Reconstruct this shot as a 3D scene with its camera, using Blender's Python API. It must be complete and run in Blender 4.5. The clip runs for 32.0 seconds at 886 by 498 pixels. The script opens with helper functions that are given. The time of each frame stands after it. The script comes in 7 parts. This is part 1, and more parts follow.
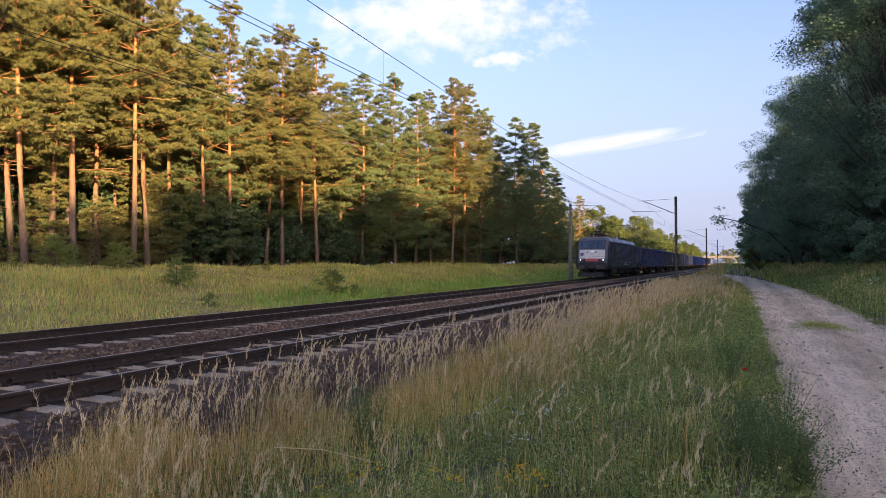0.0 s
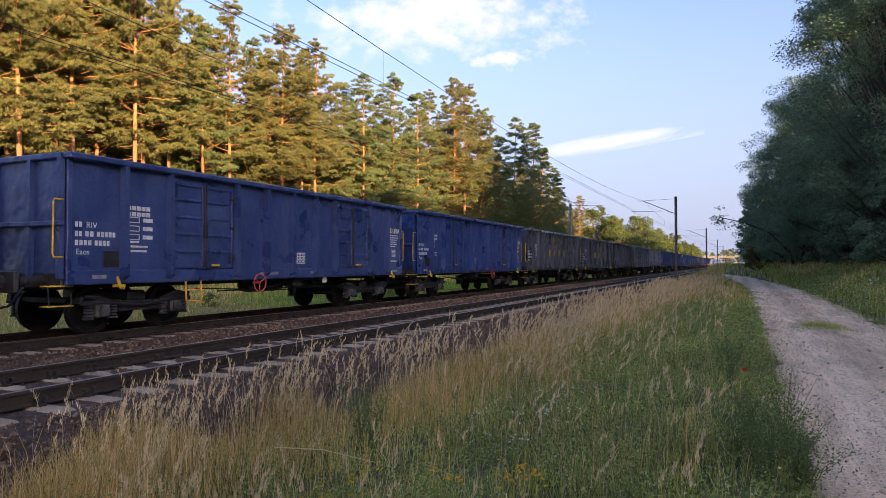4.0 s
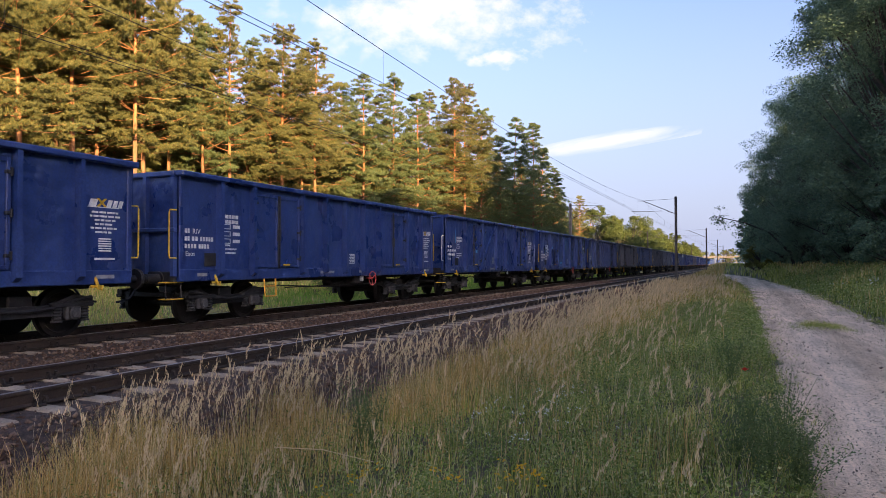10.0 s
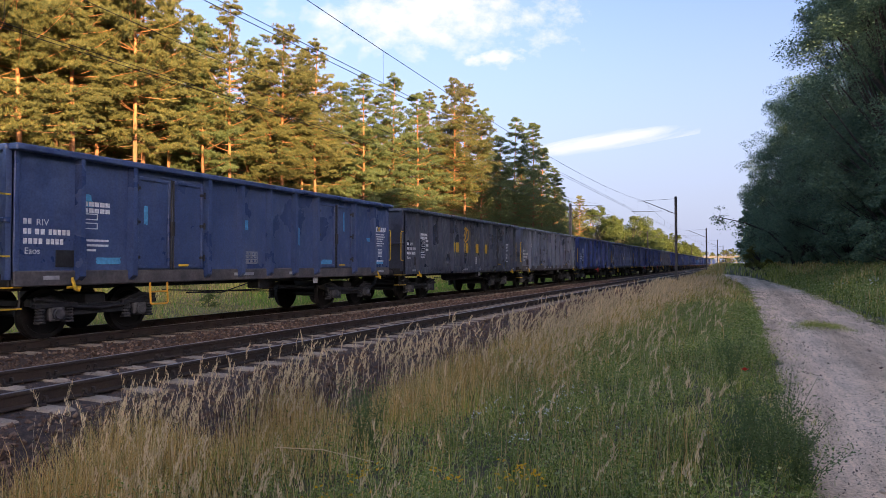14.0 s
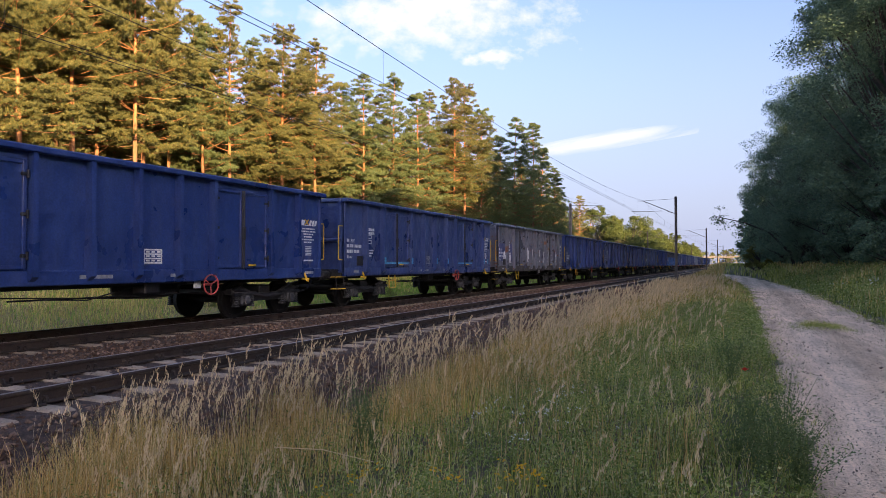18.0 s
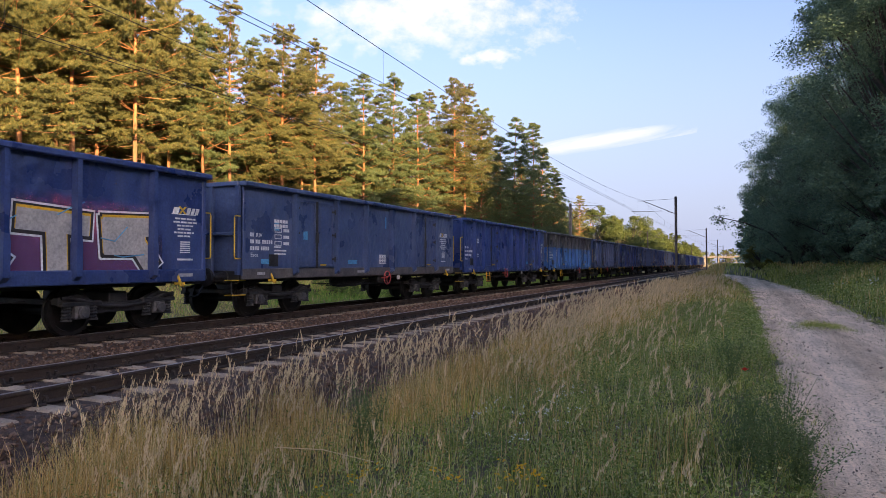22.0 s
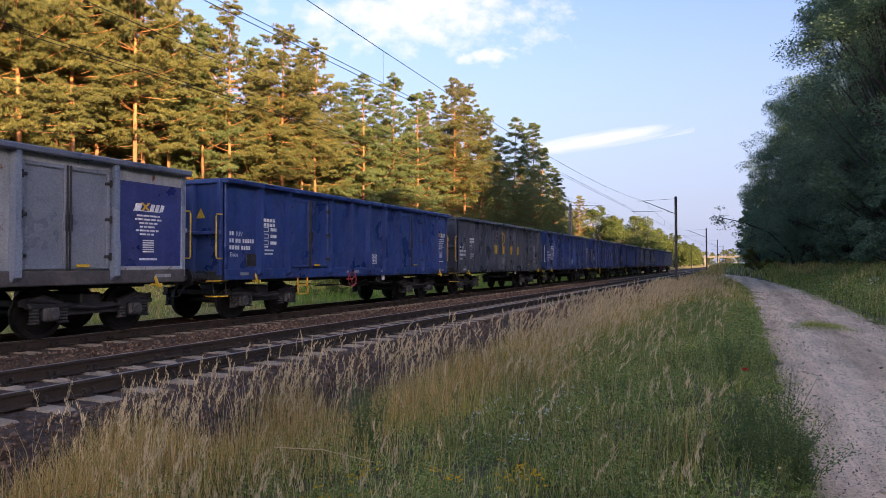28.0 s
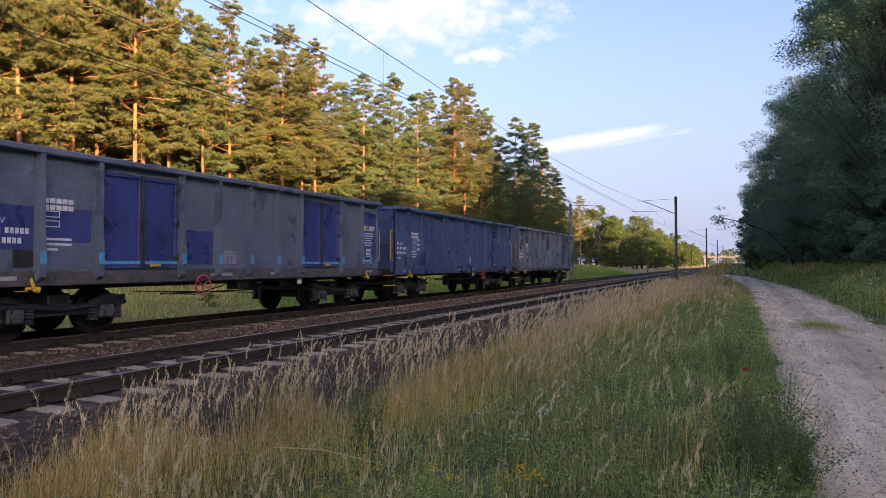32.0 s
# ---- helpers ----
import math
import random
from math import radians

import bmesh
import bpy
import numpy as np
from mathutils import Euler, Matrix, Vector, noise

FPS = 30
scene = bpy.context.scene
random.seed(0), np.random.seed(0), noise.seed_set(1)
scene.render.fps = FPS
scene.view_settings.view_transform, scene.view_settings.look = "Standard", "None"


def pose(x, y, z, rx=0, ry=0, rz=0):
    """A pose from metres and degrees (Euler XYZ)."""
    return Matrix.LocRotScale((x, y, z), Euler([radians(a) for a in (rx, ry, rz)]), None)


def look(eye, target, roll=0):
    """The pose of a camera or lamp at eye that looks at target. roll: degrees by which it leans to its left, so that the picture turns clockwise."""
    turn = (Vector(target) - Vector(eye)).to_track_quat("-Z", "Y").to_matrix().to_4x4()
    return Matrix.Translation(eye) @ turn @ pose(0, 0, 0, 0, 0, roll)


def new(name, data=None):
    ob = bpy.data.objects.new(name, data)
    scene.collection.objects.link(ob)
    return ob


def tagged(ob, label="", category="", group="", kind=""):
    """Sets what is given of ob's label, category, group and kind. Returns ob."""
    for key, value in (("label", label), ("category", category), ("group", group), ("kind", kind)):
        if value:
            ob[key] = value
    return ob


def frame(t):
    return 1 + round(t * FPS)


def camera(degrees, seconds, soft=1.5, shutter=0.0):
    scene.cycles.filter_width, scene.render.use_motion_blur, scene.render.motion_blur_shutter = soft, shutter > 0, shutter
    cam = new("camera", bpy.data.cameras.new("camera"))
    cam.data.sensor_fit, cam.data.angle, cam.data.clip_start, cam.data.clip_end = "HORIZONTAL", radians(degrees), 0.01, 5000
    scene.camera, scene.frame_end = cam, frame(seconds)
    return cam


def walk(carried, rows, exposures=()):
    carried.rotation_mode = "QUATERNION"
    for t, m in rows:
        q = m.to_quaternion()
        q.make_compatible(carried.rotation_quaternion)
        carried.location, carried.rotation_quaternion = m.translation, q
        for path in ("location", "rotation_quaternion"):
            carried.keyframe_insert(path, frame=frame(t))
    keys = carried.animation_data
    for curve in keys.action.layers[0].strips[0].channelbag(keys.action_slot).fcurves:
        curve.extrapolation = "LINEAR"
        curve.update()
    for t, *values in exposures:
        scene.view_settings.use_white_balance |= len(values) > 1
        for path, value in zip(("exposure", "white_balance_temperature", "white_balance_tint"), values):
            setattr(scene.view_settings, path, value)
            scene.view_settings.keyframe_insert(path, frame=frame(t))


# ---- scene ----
# A goods train on a double-track main line between pine wood and field track.
# Rail tops lie at z = 0, the line runs along y, x points away from the pines.
cam = camera(67.65, 32.0, soft=0.65)
EYE = pose(0, 0, 1.37, 91.27, 0, 24.21)
walk(cam, [(0, EYE), (32.0, EYE)], [(0, 1.54, 6880, 14), (32.0, 1.54, 6880, 14)])

# ---- world, sun ----
SUN_AZ, SUN_EL = radians(128), radians(9)
world = bpy.data.worlds.new("sky")
scene.world = world
world.use_nodes = True
_n = world.node_tree.nodes
_sky = _n.new("ShaderNodeTexSky")
_sky.sky_type = "NISHITA"
_sky.sun_disc = False
_sky.sun_elevation, _sky.sun_rotation = SUN_EL, SUN_AZ
_sky.air_density, _sky.dust_density, _sky.ozone_density = 1.0, 3.2, 1.3
# pale evening haze low in the sky opposite the sun
_l = world.node_tree.links
_tc = _n.new("ShaderNodeTexCoord")
_sep = _n.new("ShaderNodeSeparateXYZ")
_l.new(_tc.outputs["Generated"], _sep.inputs[0])
_mr = _n.new("ShaderNodeMapRange")
_mr.interpolation_type = "SMOOTHSTEP"
_mr.inputs[1].default_value, _mr.inputs[2].default_value = 0.0, 0.46
_mr.inputs[3].default_value, _mr.inputs[4].default_value = 0.85, 0.0
_l.new(_sep.outputs[2], _mr.inputs[0])
_tint = _n.new("ShaderNodeMix")
_tint.data_type, _tint.blend_type = "RGBA", "MULTIPLY"
_tint.inputs[0].default_value = 1.0
_tint.inputs[7].default_value = (0.85, 0.875, 1.2, 1)
_l.new(_sky.outputs[0], _tint.inputs[6])
_haze = _n.new("ShaderNodeMix")
_haze.data_type = "RGBA"
_haze.inputs[7].default_value = (1.30, 1.53, 2.26, 1)
_dot = _n.new("ShaderNodeVectorMath")
_dot.operation = "DOT_PRODUCT"
_dot.inputs[1].default_value = (math.sin(SUN_AZ), math.cos(SUN_AZ), 0)
_l.new(_tc.outputs["Generated"], _dot.inputs[0])
_side = _n.new("ShaderNodeMapRange")
_side.interpolation_type = "SMOOTHSTEP"
_side.inputs[1].default_value, _side.inputs[2].default_value = -0.35, 0.35
_side.inputs[3].default_value, _side.inputs[4].default_value = 1.0, 0.0
_l.new(_dot.outputs["Value"], _side.inputs[0])
_both = _n.new("ShaderNodeMath")
_both.operation = "MULTIPLY"
_l.new(_mr.outputs[0], _both.inputs[0])
_l.new(_side.outputs[0], _both.inputs[1])
_l.new(_both.outputs[0], _haze.inputs[0])
_l.new(_tint.outputs[2], _haze.inputs[6])
_l.new(_haze.outputs[2], _n["Background"].inputs[0])
_n["Background"].inputs[1].default_value = 0.15
sun = new("sun", bpy.data.lights.new("sun", "SUN"))
sun.data.energy, sun.data.angle, sun.data.color = 6.5, radians(0.6), (1.0, 0.69, 0.37)
SUN_DIR = Vector((math.sin(SUN_AZ) * math.cos(SUN_EL), math.cos(SUN_AZ) * math.cos(SUN_EL), math.sin(SUN_EL)))
sun.matrix_world = look(SUN_DIR * 100, (0, 0, 0))


# ---- materials ----
def nodes_of(name):
    m = bpy.data.materials.new(name)
    m.use_nodes = True
    nt = m.node_tree
    return m, nt.nodes, nt.links, nt.nodes["Principled BSDF"]


def ramp(nodes, links, fac, stops):
    r = nodes.new("ShaderNodeValToRGB")
    while len(r.color_ramp.elements) < len(stops):
        r.color_ramp.elements.new(0.5)
    for e, (p, c) in zip(r.color_ramp.elements, stops):
        e.position = p
        e.color = (*c, 1) if len(c) == 3 else c
    links.new(fac, r.inputs[0])
    return r.outputs[0]


def noise_tex(nodes, links, vec, scale, detail=4, rough=0.55):
    n = nodes.new("ShaderNodeTexNoise")
    n.inputs["Scale"].default_value = scale
    n.inputs["Detail"].default_value = detail
    n.inputs["Roughness"].default_value = rough
    links.new(vec, n.inputs["Vector"])
    return n.outputs[0]


def mix_col(nodes, links, fac, a, b, mode="MIX"):
    n = nodes.new("ShaderNodeMix")
    n.data_type, n.blend_type = "RGBA", mode
    for k, v in ((0, fac), (6, a), (7, b)):
        if isinstance(v, (int, float)):
            n.inputs[k].default_value = v
        elif isinstance(v, tuple):
            n.inputs[k].default_value = (*v, 1)
        else:
            links.new(v, n.inputs[k])
    return n.outputs[2]


def bump_of(nodes, links, bsdf, height, strength, dist=0.02):
    b = nodes.new("ShaderNodeBump")
    b.inputs["Strength"].default_value = strength
    b.inputs["Distance"].default_value = dist
    links.new(height, b.inputs["Height"])
    links.new(b.outputs[0], bsdf.inputs["Normal"])


def mapped(nodes, links, scale=(1, 1, 1), shift=True):
    tc = nodes.new("ShaderNodeTexCoord")
    mp = nodes.new("ShaderNodeMapping")
    mp.inputs["Scale"].default_value = scale
    links.new(tc.outputs["Object"], mp.inputs[0])
    if shift:
        oi = nodes.new("ShaderNodeObjectInfo")
        mu = nodes.new("ShaderNodeMath")
        mu.operation = "MULTIPLY"
        mu.inputs[1].default_value = 57.0
        links.new(oi.outputs["Random"], mu.inputs[0])
        links.new(mu.outputs[0], mp.inputs["Location"])
    return mp.outputs[0]


def surface(name, c1, c2, scale=3.0, rough=0.75, metal=0.0, fine=40.0, bump=0.3, dist=0.01, shift=True, spots=None):
    """A mottled surface: two colours at a coarse scale, grain and relief at a fine one."""
    m, n, l, b = nodes_of(name)
    v = mapped(n, l, shift=shift)
    coarse = noise_tex(n, l, v, scale)
    grain = noise_tex(n, l, v, fine, 3)
    col = ramp(n, l, coarse, [(0.32, c1), (0.68, c2)])
    g = ramp(n, l, grain, [(0.3, (0.72, 0.72, 0.72)), (0.7, (1.15, 1.15, 1.15))])
    col = mix_col(n, l, 1.0, col, g, "MULTIPLY")
    if spots:
        s = ramp(n, l, noise_tex(n, l, v, scale * 2.7, 5), [(spots[0], (0, 0, 0)), (spots[0] + 0.07, (1, 1, 1))])
        col = mix_col(n, l, s, col, spots[1])
    l.new(col, b.inputs["Base Color"])
    b.inputs["Roughness"].default_value = rough
    b.inputs["Metallic"].default_value = metal
    if bump:
        bump_of(n, l, b, grain, bump, dist)
    return m


def paint(name, base, fade, rust=0.0, dust=0.25, rough=0.3, split=None, dent=0.8):
    """Worn wagon paint: faded patches, rain streaks, dust, rust scabs and shallow dents."""
    m, n, l, b = nodes_of(name)
    v = mapped(n, l)
    tall = mapped(n, l, (2.5, 2.5, 0.22))
    big = noise_tex(n, l, v, 0.9, 5)
    streak = noise_tex(n, l, tall, 2.2, 4)
    fine = noise_tex(n, l, v, 26, 4)
    col = ramp(n, l, big, [(0.35, base), (0.7, fade)])
    if split:
        sep = n.new("ShaderNodeSeparateXYZ")
        tc = n.new("ShaderNodeTexCoord")
        l.new(tc.outputs["Object"], sep.inputs[0])
        edge = n.new("ShaderNodeMath")
        edge.operation = "GREATER_THAN"
        edge.inputs[1].default_value = split[0]
        l.new(sep.outputs[2], edge.inputs[0])
        col = mix_col(n, l, edge.outputs[0], col, split[1])
    d = ramp(n, l, streak, [(0.42, (0, 0, 0)), (0.8, (dust, dust, dust))])
    col = mix_col(n, l, d, col, (0.10, 0.12, 0.17))
    dark = ramp(n, l, fine, [(0.3, (0.75, 0.75, 0.75)), (0.65, (1.08, 1.08, 1.08))])
    col = mix_col(n, l, 1.0, col, dark, "MULTIPLY")
    # Pale scuffs that also paint in sky glints on the dents.
    scuff = ramp(n, l, noise_tex(n, l, v, 4.3, 6, 0.7), [(0.56, (0, 0, 0)), (0.72, (0.12 * dent, 0.12 * dent, 0.12 * dent))])
    col = mix_col(n, l, scuff, col, tuple(min(0.6, 0.05 + 2.0 * q) for q in fade))
    r0 = 0.78 - 0.2 * rust
    r = ramp(n, l, noise_tex(n, l, v, 3.1, 6, 0.65), [(r0, (0, 0, 0)), (r0 + 0.05, (1, 1, 1))])
    col = mix_col(n, l, r, col, (0.16, 0.06, 0.025))
    l.new(col, b.inputs["Base Color"])
    rr = ramp(n, l, big, [(0.3, (rough - 0.1,) * 3), (0.7, (rough + 0.2,) * 3)])
    l.new(rr, b.inputs["Roughness"])
    bump_of(n, l, b, noise_tex(n, l, v, 1.9, 2), dent, 0.13)
    return m


def leafy(name, cols, trans=0.3, rough=0.6, random_by="island"):
    """Leaves, needles and blades: every island its own shade, some light passes through."""
    m, n, l, b = nodes_of(name)
    if random_by == "island":
        src = n.new("ShaderNodeNewGeometry").outputs["Random Per Island"]
    else:
        src = n.new("ShaderNodeObjectInfo").outputs["Random"]
    k = len(cols) - 1
    col = ramp(n, l, src, [(i / k, c) for i, c in enumerate(cols)])
    tc = n.new("ShaderNodeTexCoord")
    patch = ramp(n, l, noise_tex(n, l, tc.outputs["Object"], 0.5, 3), [(0.3, (0.7, 0.72, 0.7)), (0.7, (1.2, 1.2, 1.15))])
    col = mix_col(n, l, 1.0, col, patch, "MULTIPLY")
    l.new(col, b.inputs["Base Color"])
    b.inputs["Roughness"].default_value = rough
    b.inputs["Specular IOR Level"].default_value = 0.25
    t = n.new("ShaderNodeBsdfTranslucent")
    l.new(col, t.inputs[0])
    mx = n.new("ShaderNodeMixShader")
    mx.inputs[0].default_value = trans
    l.new(b.outputs[0], mx.inputs[1])
    l.new(t.outputs[0], mx.inputs[2])
    l.new(mx.outputs[0], n["Material Output"].inputs[0])
    return m


def plain(name, c, rough=0.5, metal=0.0, emit=0.0):
    m, n, l, b = nodes_of(name)
    b.inputs["Base Color"].default_value = (*c, 1)
    b.inputs["Roughness"].default_value = rough
    b.inputs["Metallic"].default_value = metal
    if emit:
        b.inputs["Emission Color"].default_value = (*c, 1)
        b.inputs["Emission Strength"].default_value = emit
    return m


def ground_mix(name, a1, a2, b1, b2):
    """Mossy soil on the verge, straw-coloured turf in the clearing."""
    m, n, l, b = nodes_of(name)
    v = mapped(n, l, shift=False)
    c = noise_tex(n, l, v, 0.7)
    f = noise_tex(n, l, v, 9, 4)
    sep = n.new("ShaderNodeSeparateXYZ")
    l.new(v, sep.inputs[0])
    mr = n.new("ShaderNodeMapRange")
    mr.inputs[1].default_value, mr.inputs[2].default_value = -13.0, -16.0
    l.new(sep.outputs[0], mr.inputs[0])
    col = mix_col(n, l, mr.outputs[0], ramp(n, l, c, [(0.32, a1), (0.68, a2)]), ramp(n, l, c, [(0.32, b1), (0.68, b2)]))
    g = ramp(n, l, f, [(0.3, (0.6, 0.6, 0.6)), (0.7, (1.2, 1.2, 1.2))])
    l.new(mix_col(n, l, 1.0, col, g, "MULTIPLY"), b.inputs["Base Color"])
    b.inputs["Roughness"].default_value = 0.95
    bump_of(n, l, b, f, 0.8, 0.05)
    return m


def track_sand(name):
    """Driven sand: pale, packed wheel tracks, browner gravel between and beside them, long scuffs and damp spots."""
    m, n, l, b = nodes_of(name)
    v = mapped(n, l, shift=False)
    long = mapped(n, l, (3.2, 0.35, 1), shift=False)
    coarse, scuff, grit, fine = noise_tex(n, l, v, 0.9, 5), noise_tex(n, l, long, 1.6, 5, 0.65), noise_tex(n, l, v, 30, 4, 0.7), noise_tex(n, l, v, 95, 2)
    sep = n.new("ShaderNodeSeparateXYZ")
    l.new(v, sep.inputs[0])
    wob = n.new("ShaderNodeMath")
    wob.operation = "MULTIPLY_ADD"
    wob.inputs[1].default_value = 0.9
    l.new(coarse, wob.inputs[0])
    l.new(sep.outputs[0], wob.inputs[2])
    band = n.new("ShaderNodeMath")
    band.operation = "PINGPONG"
    band.inputs[1].default_value = 0.75
    sh = n.new("ShaderNodeMath")
    sh.operation = "ADD"
    sh.inputs[1].default_value = -2.35
    l.new(wob.outputs[0], sh.inputs[0])
    l.new(sh.outputs[0], band.inputs[0])
    col = ramp(n, l, band.outputs[0], [(0.12, (0.59, 0.44, 0.29)), (0.55, (0.82, 0.625, 0.43))])
    col = mix_col(n, l, 1.0, col, ramp(n, l, scuff, [(0.3, (0.66, 0.65, 0.64)), (0.62, (1.12, 1.11, 1.1))]), "MULTIPLY")
    col = mix_col(n, l, 1.0, col, ramp(n, l, grit, [(0.34, (0.6, 0.58, 0.56)), (0.52, (1.0, 1.0, 1.0)), (0.74, (1.22, 1.22, 1.2))]), "MULTIPLY")
    col = mix_col(n, l, ramp(n, l, fine, [(0.62, (0, 0, 0)), (0.7, (0.6, 0.6, 0.6))]), col, (0.16, 0.12, 0.09))
    l.new(col, b.inputs["Base Color"])
    b.inputs["Roughness"].default_value = 0.95
    bump_of(n, l, b, grit, 1.0, 0.035)
    return m


MAT = {
    "soil": ground_mix("soil_with_moss", (0.06, 0.065, 0.022), (0.13, 0.11, 0.05), (0.24, 0.19, 0.06), (0.34, 0.27, 0.09)),
    "sand": track_sand("sandy_track"),
    # Bed darker than its loose stones: shade of the gaps put into colour.
    "ballast": surface("ballast_bed", (0.045, 0.030, 0.022), (0.11, 0.074, 0.055), 14, 0.95, fine=50, bump=1.0, dist=0.05),
    "rail": surface("rusty_rail", (0.030, 0.021, 0.0155), (0.055, 0.038, 0.028), 5, 0.7, 0.2, fine=60, bump=0.2),
    "railtop": surface("polished_rail_head", (0.26, 0.24, 0.225), (0.38, 0.35, 0.325), 3, 0.36, 0.5, fine=30, bump=0.05),
    "concrete": surface("weathered_concrete_sleeper", (0.26, 0.20, 0.135), (0.44, 0.345, 0.24), 2.5, 0.9, fine=35, bump=0.4, spots=(0.62, (0.12, 0.085, 0.06))),
    "clip": surface("rusty_clip", (0.025, 0.02, 0.017), (0.06, 0.045, 0.035), 9, 0.7, 0.4, fine=60, bump=0.2),
    "mast": surface("painted_mast", (0.11, 0.095, 0.085), (0.18, 0.155, 0.135), 2, 0.7, 0.2, fine=30, bump=0.3),
    "mast_conc": surface("concrete_mast", (0.16, 0.145, 0.125), (0.26, 0.235, 0.20), 2, 0.9, fine=30, bump=0.3),
    "wire": plain("tarnished_wire", (0.03, 0.032, 0.033), 0.5, 0.6),
    "insul": plain("brown_porcelain", (0.09, 0.035, 0.02), 0.25),
    "running": surface("grimy_running_gear", (0.013, 0.0138, 0.017), (0.038, 0.039, 0.044), 4, 0.6, 0.25, fine=30, bump=0.4),
    "wheel": surface("dull_wheel_steel", (0.011, 0.011, 0.012), (0.030, 0.028, 0.028), 4, 0.55, 0.5, fine=30, bump=0.2),
    "grey_steel": surface("dusty_axlebox", (0.045, 0.047, 0.052), (0.105, 0.105, 0.11), 6, 0.7, 0.2, fine=30, bump=0.4),
    "spring_steel": surface("dusty_spring_steel", (0.03, 0.031, 0.034), (0.075, 0.074, 0.075), 6, 0.6, 0.3, fine=30, bump=0.3),
    "yellow": surface("yellow_paint", (0.62, 0.36, 0.02), (0.72, 0.46, 0.04), 6, 0.5, fine=30, bump=0.1),
    "red": surface("red_paint", (0.42, 0.05, 0.05), (0.55, 0.10, 0.09), 6, 0.5, fine=30, bump=0.1),
    "white": surface("white_marking", (0.62, 0.64, 0.67), (0.78, 0.80, 0.82), 5, 0.6, fine=18, bump=0.0),
    "pale": surface("faint_marking", (0.22, 0.23, 0.25), (0.40, 0.41, 0.43), 5, 0.6, fine=14, bump=0.0),
    "cyan": surface("fresh_cyan_touch_up", (0.06, 0.28, 0.52), (0.10, 0.38, 0.62), 5, 0.5, fine=18, bump=0.0),
    "navy": paint("navy_panel", (0.024, 0.038, 0.156), (0.042, 0.062, 0.228)),
    "blue": paint("royal_blue_paint", (0.013, 0.036, 0.160), (0.023, 0.058, 0.220), 0.2, 0.2),
    "blue2": paint("worn_blue_paint", (0.021, 0.043, 0.155), (0.040, 0.076, 0.220), 0.4, 0.3),
    "slate": paint("slate_blue_paint", (0.037, 0.066, 0.165), (0.057, 0.096, 0.215), 0.2, 0.3),
    "black": paint("charcoal_paint", (0.039, 0.051, 0.080), (0.052, 0.066, 0.100), 0.15, 0.15),
    "grey": paint("light_grey_paint", (0.25, 0.275, 0.30), (0.37, 0.395, 0.42), 0.85, 0.3),
    "dgrey": paint("mid_grey_paint", (0.090, 0.112, 0.165), (0.140, 0.165, 0.225), 0.3, 0.3),
    "umber": paint("brownish_charcoal_paint", (0.062, 0.070, 0.096), (0.088, 0.098, 0.126), 0.35, 0.25),
    "bluegrey": paint("blue_grey_paint", (0.149, 0.178, 0.230), (0.230, 0.259, 0.310), 0.35, 0.3),
    "steelblue": paint("pale_blue_post_paint", (0.17, 0.215, 0.30), (0.25, 0.295, 0.37), 0.3, 0.2),
    "slate2": paint("grey_blue_post_paint", (0.060, 0.078, 0.144), (0.108, 0.132, 0.216), 0.2, 0.3),
    "rusty": paint("rust_eaten_grey_paint", (0.10, 0.112, 0.155), (0.155, 0.168, 0.215), 0.95, 0.3),
    "twotone": paint("bright_blue_and_grey_paint", (0.019, 0.094, 0.300), (0.037, 0.150, 0.400), 0.2, 0.2, split=(2.42, (0.055, 0.058, 0.07))),
    "orange_rim": surface("orange_primer", (0.42, 0.17, 0.05), (0.52, 0.24, 0.08), 3, 0.7, fine=20, bump=0.2),
    "sill": surface("worn_dark_sill", (0.048, 0.048, 0.055), (0.105, 0.098, 0.098), 3, 0.75, fine=20, bump=0.3),
    # Blue in the black stands for sky sheen on the body.
    "loco": paint("loco_black", (0.015, 0.025, 0.058), (0.022, 0.034, 0.074), 0.0, 0.05, 0.4, dent=0.12),
    # Slate grey panels, with sky light on their slope mixed into the colour.
    "loco_roof": paint("loco_roof_sky_grey", (0.075, 0.105, 0.19), (0.105, 0.14, 0.235), 0.0, 0.15, 0.4, dent=0.12),
    "loco_front": paint("loco_pale_front", (0.60, 0.61, 0.62), (0.74, 0.74, 0.74), 0.0, 0.25, 0.4, dent=0.12),
    # Paler and bluer than the body: the slats' sky light is in the colour.
    "slat": paint("loco_slat_sky_tone", (0.055, 0.075, 0.135), (0.08, 0.10, 0.17), 0.0, 0.08, 0.4, dent=0.12),
    "loco_grey": paint("loco_grey_panel", (0.10, 0.11, 0.13), (0.15, 0.162, 0.185), 0.0, 0.2, 0.4, dent=0.12),
    "glass": plain("dark_cab_glass", (0.012, 0.016, 0.02), 0.04),
    "screen": plain("reflecting_windscreen", (0.02, 0.03, 0.045), 0.03),
    "buffer_steel": surface("worn_buffer_steel", (0.035, 0.035, 0.04), (0.075, 0.075, 0.08), 6, 0.55, 0.3, fine=30, bump=0.3),
    "cream": surface("cream_sticker", (0.5, 0.42, 0.27), (0.6, 0.52, 0.36), 9, 0.5, fine=40, bump=0.0),
    "lamp": plain("lit_headlamp", (1.0, 0.96, 0.86), 0.3, emit=1.5),
    "lamp_off": plain("unlit_lamp_glass", (0.25, 0.25, 0.25), 0.1),
    "orange": plain("signal_orange", (0.75, 0.36, 0.03), 0.5),
    "chrome": surface("silver_spray", (0.32, 0.33, 0.33), (0.46, 0.46, 0.45), 4, 0.5, fine=18, bump=0.0),
    "ink": plain("black_outline", (0.012, 0.012, 0.014), 0.6),
}

